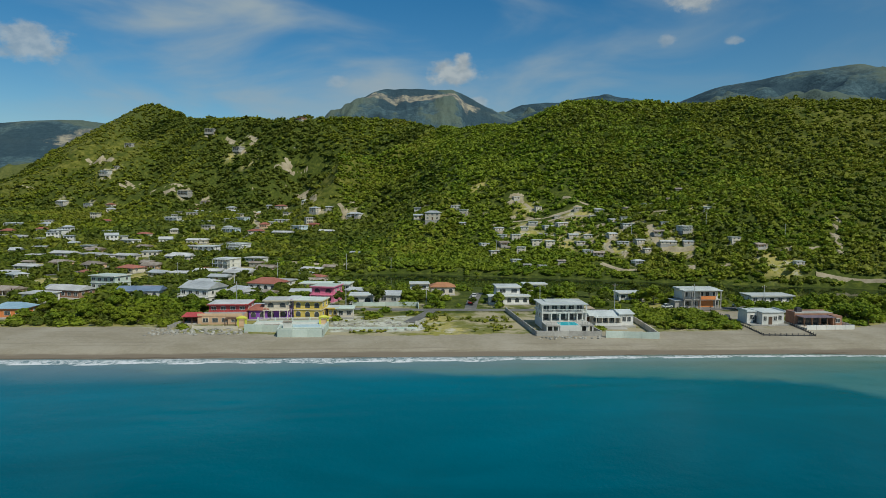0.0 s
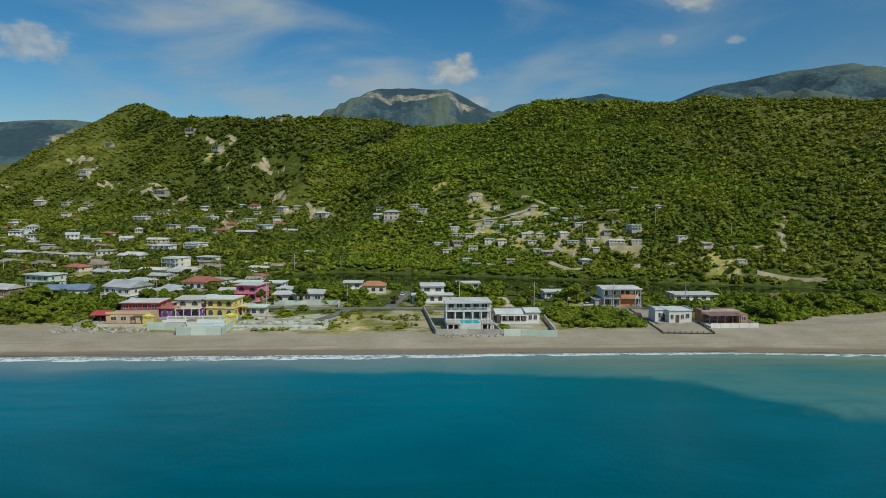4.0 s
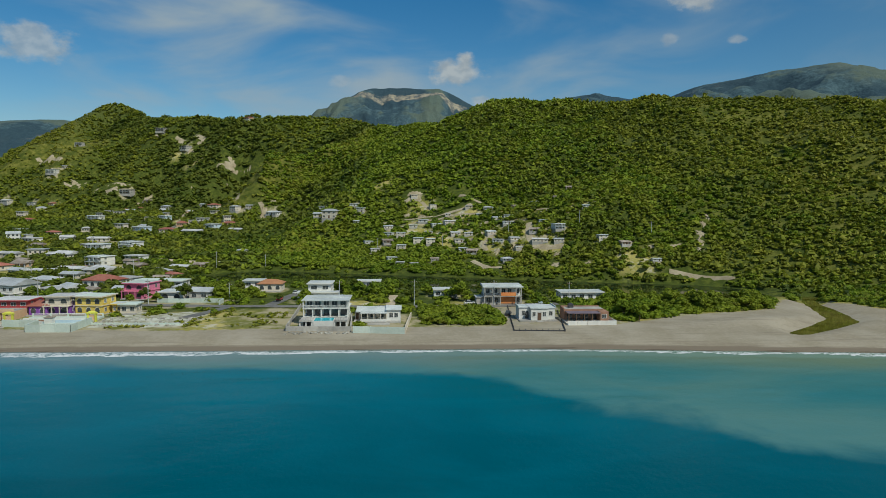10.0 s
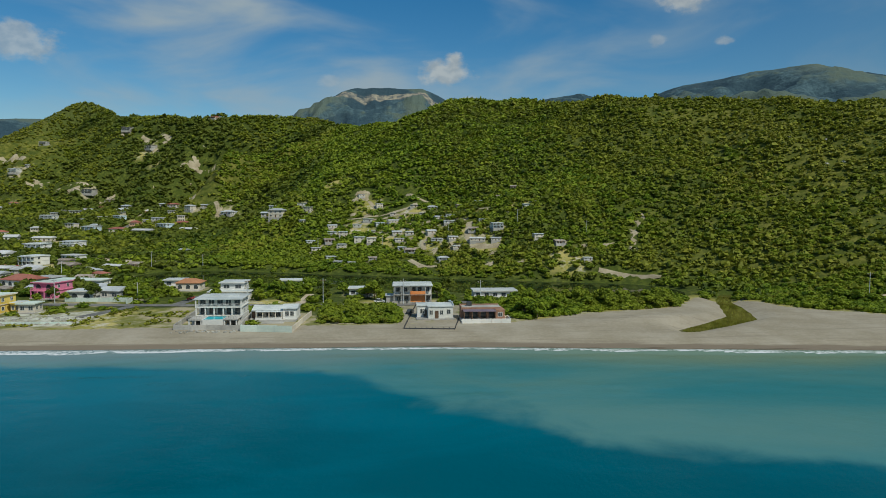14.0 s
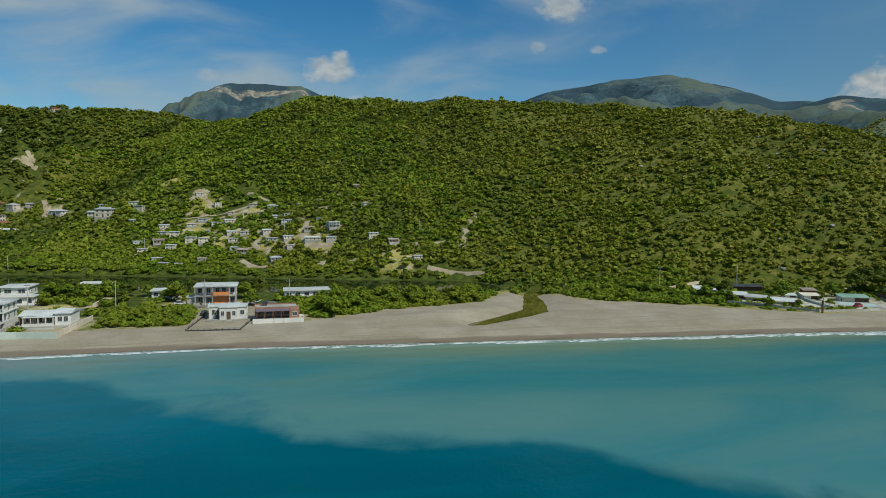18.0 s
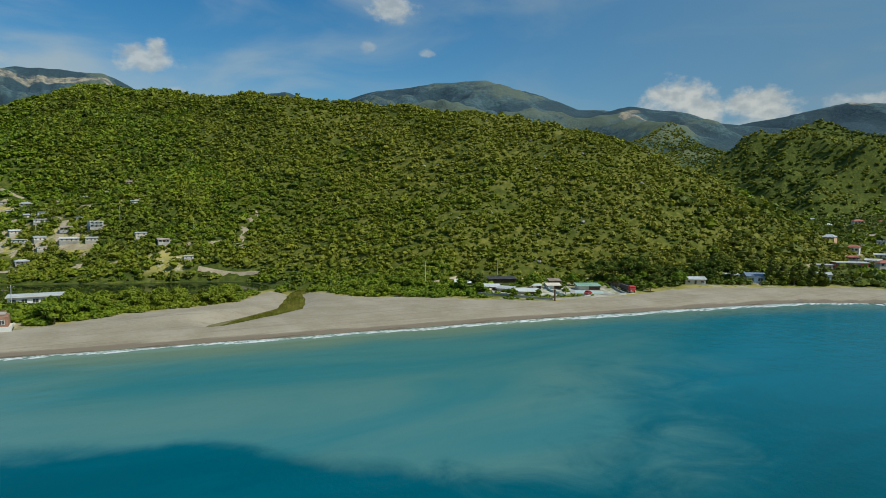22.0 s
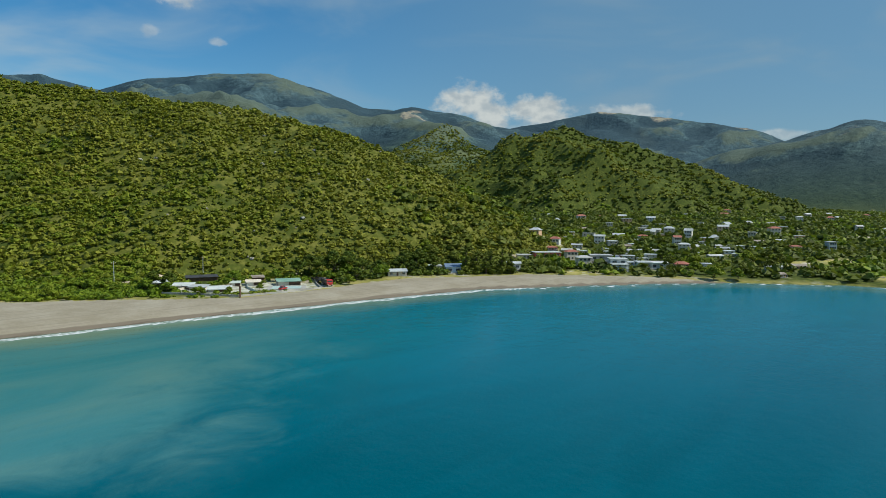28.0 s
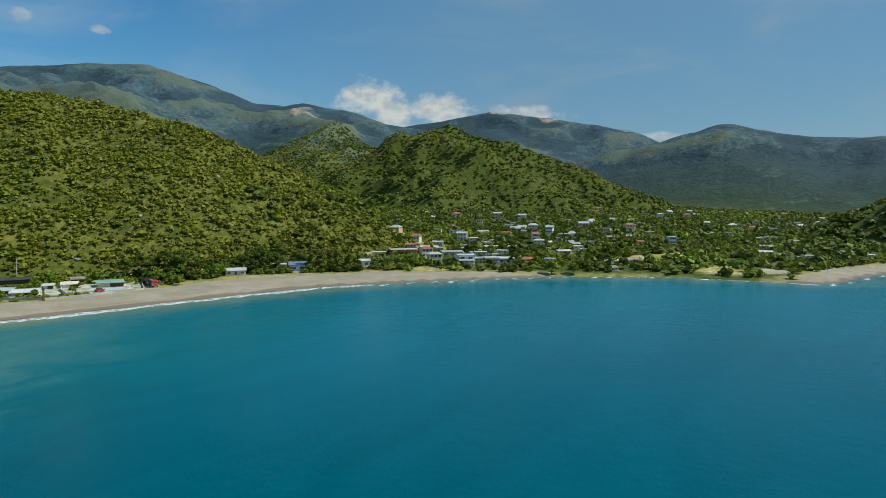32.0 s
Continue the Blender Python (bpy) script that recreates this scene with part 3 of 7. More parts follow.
def make_ground():
    xs = np.concatenate([np.arange(-5000, -760, 80), np.arange(-760, -300, 8), np.arange(-300, 640, 4.5), np.arange(640, 1000, 7), np.arange(1000, 1420, 11), np.arange(1420, 3200, 24), np.arange(3200, 5001, 90)])
    ys = np.concatenate([np.arange(-1000, -120, 60), np.arange(-120, 150, 5), np.arange(150, 300, 3), np.arange(300, 700, 5), np.arange(700, 1300, 10), np.arange(1300, 2600, 20), np.arange(2600, 4800, 32)])
    x, y = np.meshgrid(xs, ys, indexing="ij")
    z = terrain(x, y)
    keep = z > -8
    keep = keep[:-1, :-1] | keep[1:, :-1] | keep[:-1, 1:] | keep[1:, 1:]
    faces = grid_faces(len(xs), len(ys), keep)
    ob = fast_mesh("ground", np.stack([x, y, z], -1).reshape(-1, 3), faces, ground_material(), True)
    d = inland(x, y)
    inside = sandy(x, y)
    lot = step(np.maximum(np.abs(x - 119 - (y - 206) * 0.1) / 11.5, np.abs(y - 208) / 24), 1.08, 0.9) * 0.62
    plot = step(np.hypot((x - 10) / 30, (y - 211) / 13), 1.0, 0.5) * 0.2
    yard = step(np.hypot((x - 345) / 34, (y - 197) / 22), 1.0, 0.6) * 0.5
    attribute(ob, "sand", np.maximum(step(inside, -2.5, 2.5), np.maximum(lot, np.maximum(plot, yard))))
    dune = step(np.maximum(np.abs(x + 6) / 17, np.abs(y - 211) / 15), 1.1, 0.75)
    paved = step(np.hypot((x - 341) / 34, (y - 194 + (x - 341) * 0.45) / 17), 1.05, 0.75) * step(y, 171, 175)
    attribute(ob, "plot", np.maximum(dune, paved) * 0.9)
    attribute(ob, "wet", step(-d, -6.2, -1.0))
    attribute(ob, "open", np.maximum(step(openness(x, y), 0.05, 0.45), step(-inside, 12, 3) * (d > 0) * 0.7))
    bare = np.zeros(x.shape)
    for cx, cy, rx, ry in BARE:
        bare = np.maximum(bare, 1 - np.hypot((x - cx) / rx, (y - cy) / ry))
    attribute(ob, "bare", np.clip(bare * np.where(y > 1800, 1.5, 1.3), 0, 1))
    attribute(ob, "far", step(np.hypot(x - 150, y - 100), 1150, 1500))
    # range: strength of the painted haze, rising with distance
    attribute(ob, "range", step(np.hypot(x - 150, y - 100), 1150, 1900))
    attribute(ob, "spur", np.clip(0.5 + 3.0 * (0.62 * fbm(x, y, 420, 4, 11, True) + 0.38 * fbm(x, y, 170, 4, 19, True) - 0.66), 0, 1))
    attribute(ob, "dry", step(x, 200, 330) * step(x, 700, 600) * step(z, 2, 10) * step(y, 620, 540) * 0.8 + step(x, 60, 0) * step(z, 20, 40) * step(ribs(x, y), -0.02, 0.14))
    return tagged(ob, "grey sand beach, dry grass and scrub-covered hills and mountains", "ground", kind="structure")


PLUME = [(-5000, 175), (-400, 172), (-100, 166), (-20, 158), (10, 149), (62, 141), (97, 132), (120, 120), (150, 104), (178, 84), (192, 67), (214, 50), (238, 50), (262, 76), (300, 92), (338, 128), (400, 137), (454, 112), (520, 58), (556, -20), (575, -75), (650, -90), (5200, -950)]


def water_material(name, sea=True, tones=((0.014, 0.026, 0.009), (0.034, 0.044, 0.014))):
    mat, n, shader = material(name, 0.12 if sea else 0.04)
    place = n.add("ShaderNodeNewGeometry").outputs["Position"]
    if sea:
        values = {}
        for key in ("silt", "shallow", "foam", "shelf"):
            node = n.add("ShaderNodeAttribute")
            node.attribute_name = key
            values[key] = node.outputs["Fac"]
        stretched = n.add("ShaderNodeMapping", Vector=place, Scale=(0.35, 1.0, 1.0)).outputs[0]
        drift = n.noise(stretched, 0.045, 5, 0.6, 1.2)
        deep = n.mix(n.ramp(drift, 0.35, 0.7), rgb(0.000, 0.069, 0.097), rgb(0.001, 0.087, 0.124))
        shelf = n.mix(n.ramp(drift, 0.35, 0.7), rgb(0.001, 0.110, 0.150), rgb(0.001, 0.133, 0.185))
        deep = n.mix(values["shelf"], deep, shelf)
        silt = n.mix(n.ramp(n.noise(stretched, 0.03, 4, 0.55, 0.8), 0.2, 0.8), rgb(0.026, 0.166, 0.194), rgb(0.092, 0.209, 0.197))
        edge = n.ramp(n.math("ADD", values["silt"], n.math("MULTIPLY", n.math("SUBTRACT", n.noise(place, 0.07, 5, 0.6, 0.5), 0.5), 0.5)), 0.32, 0.68)
        colour = n.mix(edge, deep, silt)
        along = n.add("ShaderNodeSeparateXYZ", i0=place).outputs[0]
        colour = n.mix(n.ramp(along, 235, 340, 0, 0.55), colour, n.mix(values["shelf"], rgb(0.000, 0.090, 0.143), rgb(0.000, 0.146, 0.222)))
        shoal = n.mix(n.ramp(along, -20, 190), rgb(0.184, 0.218, 0.223), rgb(0.166, 0.218, 0.144))
        colour = n.mix(n.math("MULTIPLY", values["shallow"], 0.8), colour, shoal)
        lace = n.noise(place, 0.55, 6, 0.7, 1.5)
        white = n.ramp(n.math("ADD", values["foam"], n.math("MULTIPLY", lace, 0.9)), 0.94, 1.20)
        colour = n.mix(white, colour, rgb(0.62, 0.64, 0.66))
        n.tree.links.new(colour, shader.inputs["Base Color"])
        n.tree.links.new(n.ramp(white, 0, 1, 0.14, 0.8), shader.inputs["Roughness"])
    else:
        colour = n.mix(n.ramp(n.noise(place, 0.12, 4), 0.4, 0.6), rgb(*tones[0]), rgb(*tones[1]))
        n.tree.links.new(colour, shader.inputs["Base Color"])
    shader.inputs["IOR"].default_value = 1.33
    shader.inputs["Specular IOR Level"].default_value = 0.11 if sea else 0.2
    swell, ripple = n.noise(place, 0.22, 4, 0.6), n.noise(place, 1.6, 3, 0.6)
    height = n.math("ADD", swell, n.math("MULTIPLY", ripple, 0.25))
    bump = n.add("ShaderNodeBump", Strength=0.22 if sea else 0.015, Distance=0.5, Height=height)
    n.tree.links.new(bump.outputs[0], shader.inputs["Normal"])
    return mat


def make_sea():
    xs = np.concatenate([np.arange(-5000, -500, 150), np.arange(-500, 720, 2.4), np.arange(720, 5001, 150)])
    ys = np.concatenate([np.arange(-4900, -250, 150), np.arange(-250, 120, 6.0), np.arange(120, 182, 0.9), np.arange(182, 320, 8)])
    x, y = np.meshgrid(xs, ys, indexing="ij")
    d = inland(x, y)
    near = d < 14
    keep = near[:-1, :-1] | near[1:, :-1] | near[:-1, 1:] | near[1:, 1:]
    z = 0.10 * (value_noise(x / 9, y / 3, 5) - 0.5) + step(d, -6.5, -2.5) * step(-d, -1.0, 2.0) * 0.35 * (0.5 + value_noise(x / 14, y / 40, 8))
    ob = fast_mesh("sea", np.stack([x, y, z], -1).reshape(-1, 3), grid_faces(len(xs), len(ys), keep), water_material("sea_water"), True)
    e, side = line_distance(x, y, PLUME)[0], above(x, y, PLUME)
    soft = np.interp(x, [-100, 190, 235, 300, 390], [9, 12, 55, 62, 28])
    wobble = (fbm(x, y, 46, 5, 21) - 0.5) * np.interp(x, [150, 235], [38, 22])
    attribute(ob, "silt", np.clip(0.5 + (e * side + wobble) / (2 * soft), 0, 1))
    attribute(ob, "shallow", step(d + (fbm(x, y, 30, 3, 41) - 0.5) * 14, -24, -3) * np.interp(x, [-300, 60, 300, 450, 600], [0.8, 0.85, 1.0, 0.6, 0.4]))
    attribute(ob, "shelf", step((d + (fbm(x, y, 60, 3, 43) - 0.5) * 36) / np.interp(x, [150, 330], [1.0, 1.75]), -105, -28))
    # swash: a scalloped lacy sheet in the west, a thin line farther east
    size = np.interp(x, [-400, -20, 60, 140, 330, 420, 700], [0.95, 0.9, 0.65, 0.55, 0.85, 0.9, 0.5])
    bend = x / 11 + 2.5 * value_noise(x / 37, y * 0, 33)
    scallop = np.abs(np.sin(bend)) * 2.4 * size
    outer = -4.8 * size - 1.2 + (value_noise(x / 6, y / 6, 35) - 0.5) * 1.6
    sheet = step(d, outer - 0.8, outer + 0.6) * step(-d, -1.6 + scallop * 0.5, 0.3 + scallop)
    crest = step(np.abs(d - outer - 0.6), 0.9, 0.1)
    second = step(np.abs(d + 9 + 5 * (value_noise(x / 40, y * 0, 37) - 0.5)), 1.0, 0.1) * (value_noise(x / 22, y * 0, 39) > 0.6) * size
    attribute(ob, "foam", np.clip(np.maximum(np.maximum(sheet * 0.62, crest * (0.62 + 0.25 * size)), second * 0.5), 0, 1))
    return tagged(ob, "deep teal sea with a silty turquoise plume and a thin line of surf", "water", kind="structure")


def pool_of(name, line, half, level, mat, label):
    """Still water that fills a bed along a plan line; the banks cut its edge."""
    pts = np.array([(p[0], p[1]) for p in line], float)
    lo, hi = pts.min(0) - half, pts.max(0) + half
    xs, ys = np.arange(lo[0], hi[0], 2.0), np.arange(lo[1], hi[1], 2.0)
    x, y = np.meshgrid(xs, ys, indexing="ij")
    e, _, _ = line_distance(x, y, [(p[0], p[1]) for p in line])
    ok = e < half
    keep = ok[:-1, :-1] & ok[1:, :-1] & ok[:-1, 1:] & ok[1:, 1:]
    ob = fast_mesh(name, np.stack([x, y, np.full(x.shape, level)], -1).reshape(-1, 3), grid_faces(len(xs), len(ys), keep), mat, True)
    return tagged(ob, label, "water", kind="structure")


SCARS = [
    (-414, 941, 15, 4), (-350, 873, 11, 4), (-282, 824, 13, 10), (-272, 961, 13, 4), (-213, 902, 11, 11), (-201, 911, 5, 4), (-135, 858, 4, 4), (-144, 835, 13, 4),
    (-116, 805, 9, 8), (-172, 783, 5, 4), (-244, 829, 4, 5), (-50, 591, 4, 11), (-146, 694, 4, 12), (-44, 610, 5, 4), (20, 516, 7, 4), (-16, 824, 5, 4),
    (-498, 899, 23, 4), (-387, 893, 9, 6), (-271, 567, 7, 4), (-198, 495, 5, 4), (-262, 529, 7, 4), (-141, 839, 9, 8), (-82, 645, 4, 4), (86, 470, 8, 4),
    (80, 465, 4, 4), (61, 460, 4, 4), (123, 443, 6, 4), (163, 376, 4, 4), (240, 342, 4, 12), (163, 354, 4, 4),
    (79, 449, 4, 4), (66, 431, 4, 4), (122, 356, 6, 4), (141, 372, 4, 4), (124, 395, 4, 4), (152, 366, 4, 4), (112, 430, 4, 4), (88, 445, 4, 4),
    (131, 370, 4, 4), (118, 391, 4, 4), (139, 396, 4, 4), (94, 403, 4, 4),
]


ROADS = []
PATCHES = []


def bare_patch(x, y, rx, ry, mat, k):
    """An uneven sheet of bare earth lying on a slope."""
    n = 40
    rings = []
    for q in (0.35, 0.7, 1.0):
        for i in range(n):
            a = 6.2832 * i / n
            r = q * (0.6 + 0.6 * noise.noise(Vector((math.cos(a) * 1.7 + k * 3.1, math.sin(a) * 1.7, k))) + 0.5 * noise.noise(Vector((math.cos(a) * 4, math.sin(a) * 5, k * 2.0))) + 0.12)
            rings.append((x + rx * r * math.cos(a), y + ry * r * math.sin(a)))
    pts = np.array([(x, y)] + rings)
    lift = 0.35 if y < 480 else 0.9
    z = terrain(pts[:, 0], pts[:, 1]) + np.array([lift] * (1 + 2 * n) + [lift - 0.5] * n)
    faces = [(0, 1 + i, 1 + (i + 1) % n) for i in range(n)]
    for ring in (0, 1):
        o = 1 + ring * n
        faces += [(o + i, o + n + i, o + n + (i + 1) % n, o + (i + 1) % n) for i in range(n)]
    ob = mesh_object("bare_patch", [(p[0], p[1], h) for p, h in zip(pts, z)], faces, mat)
    PATCHES.append((x, y, rx, ry))
    return tagged(ob, "pale bare earth cut into the green slope", "bare earth", kind="structure")



def ribbon(name, pts, width, mat, label, lift=0.14, kind_name="road"):
    """A strip of paving laid on the ground along a plan line."""
    way = []
    for a, b in zip(pts[:-1], pts[1:]):
        k = max(1, int(math.dist(a, b) / 3))
        way += [(a[0] + (b[0] - a[0]) * i / k, a[1] + (b[1] - a[1]) * i / k) for i in range(k)]
    way.append(pts[-1])
    p = np.array(way, float)
    for _ in range(3):
        p[1:-1] = (p[:-2] + 2 * p[1:-1] + p[2:]) / 4
    t = np.gradient(p, axis=0)
    t /= np.linalg.norm(t, axis=1)[:, None] + 1e-9
    side = np.stack([-t[:, 1], t[:, 0]], 1)
    rows = [p + side * width * k for k in (-0.5, -0.17, 0.17, 0.5)]
    verts, m = [], len(p)
    for k, row in enumerate(rows):
        z = terrain(row[:, 0], row[:, 1]) + lift + (0.05 if k in (1, 2) else 0.0)
        verts += [(a, b, c) for (a, b), c in zip(row, z)]
    faces = [(k * m + i, k * m + i + 1, (k + 1) * m + i + 1, (k + 1) * m + i) for k in range(3) for i in range(m - 1)]
    ob = mesh_object(name, verts, [f[::-1] for f in faces], mat)
    ROADS.append((pts, width))
    return tagged(ob, label, kind_name, kind="structure")


ground = make_ground()
sea = make_sea()
still = water_material("still_green_water", False)
lagoon = pool_of("lagoon", LAGOON, 36, 0.75, still, "still dark green lagoon behind the coastal houses")
murky = water_material("murky_olive_water", False, ((0.075, 0.075, 0.012), (0.125, 0.115, 0.025)))
creek = pool_of("creek", CREEK, 14, 0.8, murky, "murky olive creek winding across the beach")


# ---- houses ----
def part(name, bm, mat, parent, label=""):
    me = bpy.data.meshes.new(name)
    bm.to_mesh(me)
    bm.free()
    me.materials.append(M[mat] if isinstance(mat, str) else mat)
    ob = new(name, me)
    ob.parent = parent
    return tagged(ob, label)


def box(bm, x0, x1, y0, y1, z0, z1):
    v = [bm.verts.new(c) for c in ((x0, y0, z0), (x1, y0, z0), (x1, y1, z0), (x0, y1, z0), (x0, y0, z1), (x1, y0, z1), (x1, y1, z1), (x0, y1, z1))]
    for f in ((3, 2, 1, 0), (4, 5, 6, 7), (0, 1, 5, 4), (1, 2, 6, 5), (2, 3, 7, 6), (3, 0, 4, 7)):
        bm.faces.new([v[i] for i in f])
    return bm


def boxes(*args):
    bm = bmesh.new()
    for a in args:
        box(bm, *a)
    return bm


def hip_roof(w, d, z, rise, over=0.6, ridge=0.45, thick=0.18):
    """A hipped roof (ridge > 0 keeps that share of the width as ridge; 1 makes a gable)."""
    bm = bmesh.new()
    a, b = w / 2 + over, d / 2 + over
    r = a * ridge if ridge < 1 else a
    low = [bm.verts.new(c) for c in ((-a, -b, z), (a, -b, z), (a, b, z), (-a, b, z))]
    eave = [bm.verts.new(c) for c in ((-a, -b, z + thick), (a, -b, z + thick), (a, b, z + thick), (-a, b, z + thick))]
    top = [bm.verts.new((-r, 0, z + thick + rise)), bm.verts.new((r, 0, z + thick + rise))]
    bm.faces.new(low[::-1])
    for i in range(4):
        bm.faces.new((low[i], low[(i + 1) % 4], eave[(i + 1) % 4], eave[i]))
    bm.faces.new((eave[0], eave[1], top[1], top[0]))
    bm.faces.new((eave[2], eave[3], top[0], top[1]))
    bm.faces.new((eave[1], eave[2], top[1]))
    bm.faces.new((eave[3], eave[0], top[0]))
    return bm


def window(parent, x, z, y, w=1.3, h=1.2, side=0, frame_mat="white"):
    """A framed pane standing proud of a wall; side 0: faces -y, 1: faces +x, 2: faces +y, 3: faces -x."""
    t = 0.09
    fr = boxes((-w / 2 - t, w / 2 + t, -0.09, 0.02, h / 2, h / 2 + t), (-w / 2 - t, w / 2 + t, -0.12, 0.02, -h / 2 - t, -h / 2), (-w / 2 - t, -w / 2, -0.09, 0.02, -h / 2, h / 2), (w / 2, w / 2 + t, -0.09, 0.02, -h / 2, h / 2), (-0.03, 0.03, -0.07, 0.0, -h / 2, h / 2))
    ob = part("window", fr, frame_mat, parent)
    ob.matrix_basis = pose(0, 0, 0, 0, 0, 90 * side) @ pose(x, y, z)
    part("pane", boxes((-w / 2, w / 2, -0.04, 0.01, -h / 2, h / 2)), "glass", ob)
    return ob


def door(parent, x, z, y, w=1.0, h=2.1, side=0, mat="wood"):
    ob = part("door", boxes((-w / 2, w / 2, -0.07, 0.02, 0, h)), mat, parent)
    ob.matrix_basis = pose(0, 0, 0, 0, 0, 90 * side) @ pose(x, y, z)
    return ob


def plain_house(w, d, storeys, wall, roof, roof_kind, porch, label):
    """A block house with its storeys, openings, porch and roof; the front faces -y."""
    thing = new("house")
    tagged(thing, label, "house")
    h = 2.9 * storeys
    part("plinth", boxes((-w / 2 - 0.1, w / 2 + 0.1, -d / 2 - 0.1, d / 2 + 0.1, -4.0, 0.3)), "concrete", thing)
    walls = boxes((-w / 2, w / 2, -d / 2, d / 2, 0.3, h))
    part("wall", walls, wall, thing)
    if storeys > 1:
        part("floor_band", boxes((-w / 2 - 0.12, w / 2 + 0.12, -d / 2 - 0.12, d / 2 + 0.12, 2.85, 3.05)), "white", thing)
    if roof_kind == "flat":
        part("roof", boxes((-w / 2 - 0.5, w / 2 + 0.5, -d / 2 - 0.7, d / 2 + 0.5, h, h + 0.22), (-w / 2 - 0.1, w / 2 + 0.1, -d / 2 - 0.1, d / 2 + 0.1, h + 0.22, h + 0.5)), roof, thing)
    else:
        part("roof", hip_roof(w, d, h, d * 0.2, 0.6, 1.0 if roof_kind == "gable" else 0.45), roof, thing)
    if porch:
        part("porch_slab", boxes((-w / 2, w / 2, -d / 2 - 2.0, -d / 2 - 0.1, -3.0, 0.25)), "concrete", thing)
        for k in range(storeys):
            part("porch_roof", boxes((-w / 2 - 0.2, w / 2 + 0.2, -d / 2 - 2.2, -d / 2 - 0.05, 2.6 + 2.9 * k, 2.78 + 2.9 * k)), roof, thing)
            for i in range(4):
                x = -w / 2 + 0.2 + (w - 0.4) * i / 3
                part("column", boxes((x - 0.12, x + 0.12, -d / 2 - 2.0, -d / 2 - 1.76, 0.25 + 2.9 * k, 2.6 + 2.9 * k)), "white", thing)
    for k in range(storeys):
        z = 1.7 + 2.9 * k
        count = max(2, int(w / 3.2))
        for i in range(count):
            x = -w / 2 + w * (i + 0.5) / count
            if k == 0 and i == count // 2:
                door(thing, x, 0.3, -d / 2)
            else:
                window(thing, x, z, -d / 2)
        window(thing, -d * 0.2, z, -w / 2, side=1)
        window(thing, 0, z, -w / 2, side=3)
    return thing


FOOTPRINTS = []


def ground_at(x, y):
    return float(terrain(np.array([x]), np.array([y]))[0])


def settle(x, y, w, d):
    """The height for a house base: a little under the mean of its corners."""
    xs, ys = np.array([x - w / 2, x + w / 2, x - w / 2, x + w / 2, x]), np.array([y - d / 2, y - d / 2, y + d / 2, y + d / 2, y])
    return float(terrain(xs, ys).mean())


KINDS = {
    "a": (11, 8, 1, "white", "roof_grey", "flat", False, "single-storey white concrete house with a grey flat roof"),
    "b": (11, 9, 2, "white", "roof_white", "flat", True, "two-storey white house with columned porches and a flat roof"),
    "c": (10, 7, 1, "cream", "zinc", "gable", False, "small cream house with a grey zinc gable roof"),
    "d": (11, 8, 1, "cream", "rust_roof", "hip", False, "cream house with a faded red hipped roof"),
    "e": (12, 8, 1, "white", "zinc", "hip", True, "white house with a grey metal roof and a porch"),
    "f": (10, 8, 1, "peach", "rust_sheet", "gable", True, "peach house with a stained sheet roof and a porch"),
    "g": (13, 10, 2, "concrete", "concrete", "flat", True, "unfinished bare concrete house of two storeys"),
    "h": (15, 7, 1, "cream", "roof_grey", "gable", False, "long low cream building with a grey sheet roof"),
    "i": (6, 5, 1, "cream", "zinc", "gable", False, "little block hut with a zinc sheet roof"),
    "j": (10, 8, 2, "cream", "zinc", "hip", False, "two-storey cream house with a grey hipped roof"),
    "k": (11, 8, 2, "sky_blue", "roof_white", "flat", True, "two-storey pale blue house with porches and a flat roof"),
    "m": (8, 6, 1, "concrete", "rust_sheet", "gable", False, "small bare block house with a rusty sheet roof"),
    "l": (10, 8, 1, "peach", "rust_roof", "hip", True, "peach house with a red roof and a porch"),
    "n": (9, 7, 1, "white", "roof_white", "flat", False, "small white block house with a pale flat roof"),
    "o": (8, 6, 1, "cream", "roof_grey", "flat", False, "small cream block house with a flat concrete roof"),
    "p": (9, 7, 2, "cream", "roof_white", "flat", False, "narrow two-storey cream house with a flat roof"),
}
PROTO = {}


def place_house(kind, x, y, turn, scale=1.0, group="houses of the village"):
    w, d = KINDS[kind][0] * scale, KINDS[kind][1] * scale
    m = pose(x, y, settle(x, y, w, d), 0, 0, turn)
    if kind not in PROTO:
        PROTO[kind] = plain_house(*KINDS[kind])
        tagged(PROTO[kind], group=group)
        ob = PROTO[kind]
        ob.matrix_basis = m
    else:
        ob = copy_thing(PROTO[kind], m)
        tagged(ob, group=group)
    ob.scale = (scale, scale, scale * 0.86)
    FOOTPRINTS.append((x, y, w + (2 if scale > 0.8 else 0.6), d + (2.5 if scale > 0.8 else 0.8), turn))
    return ob


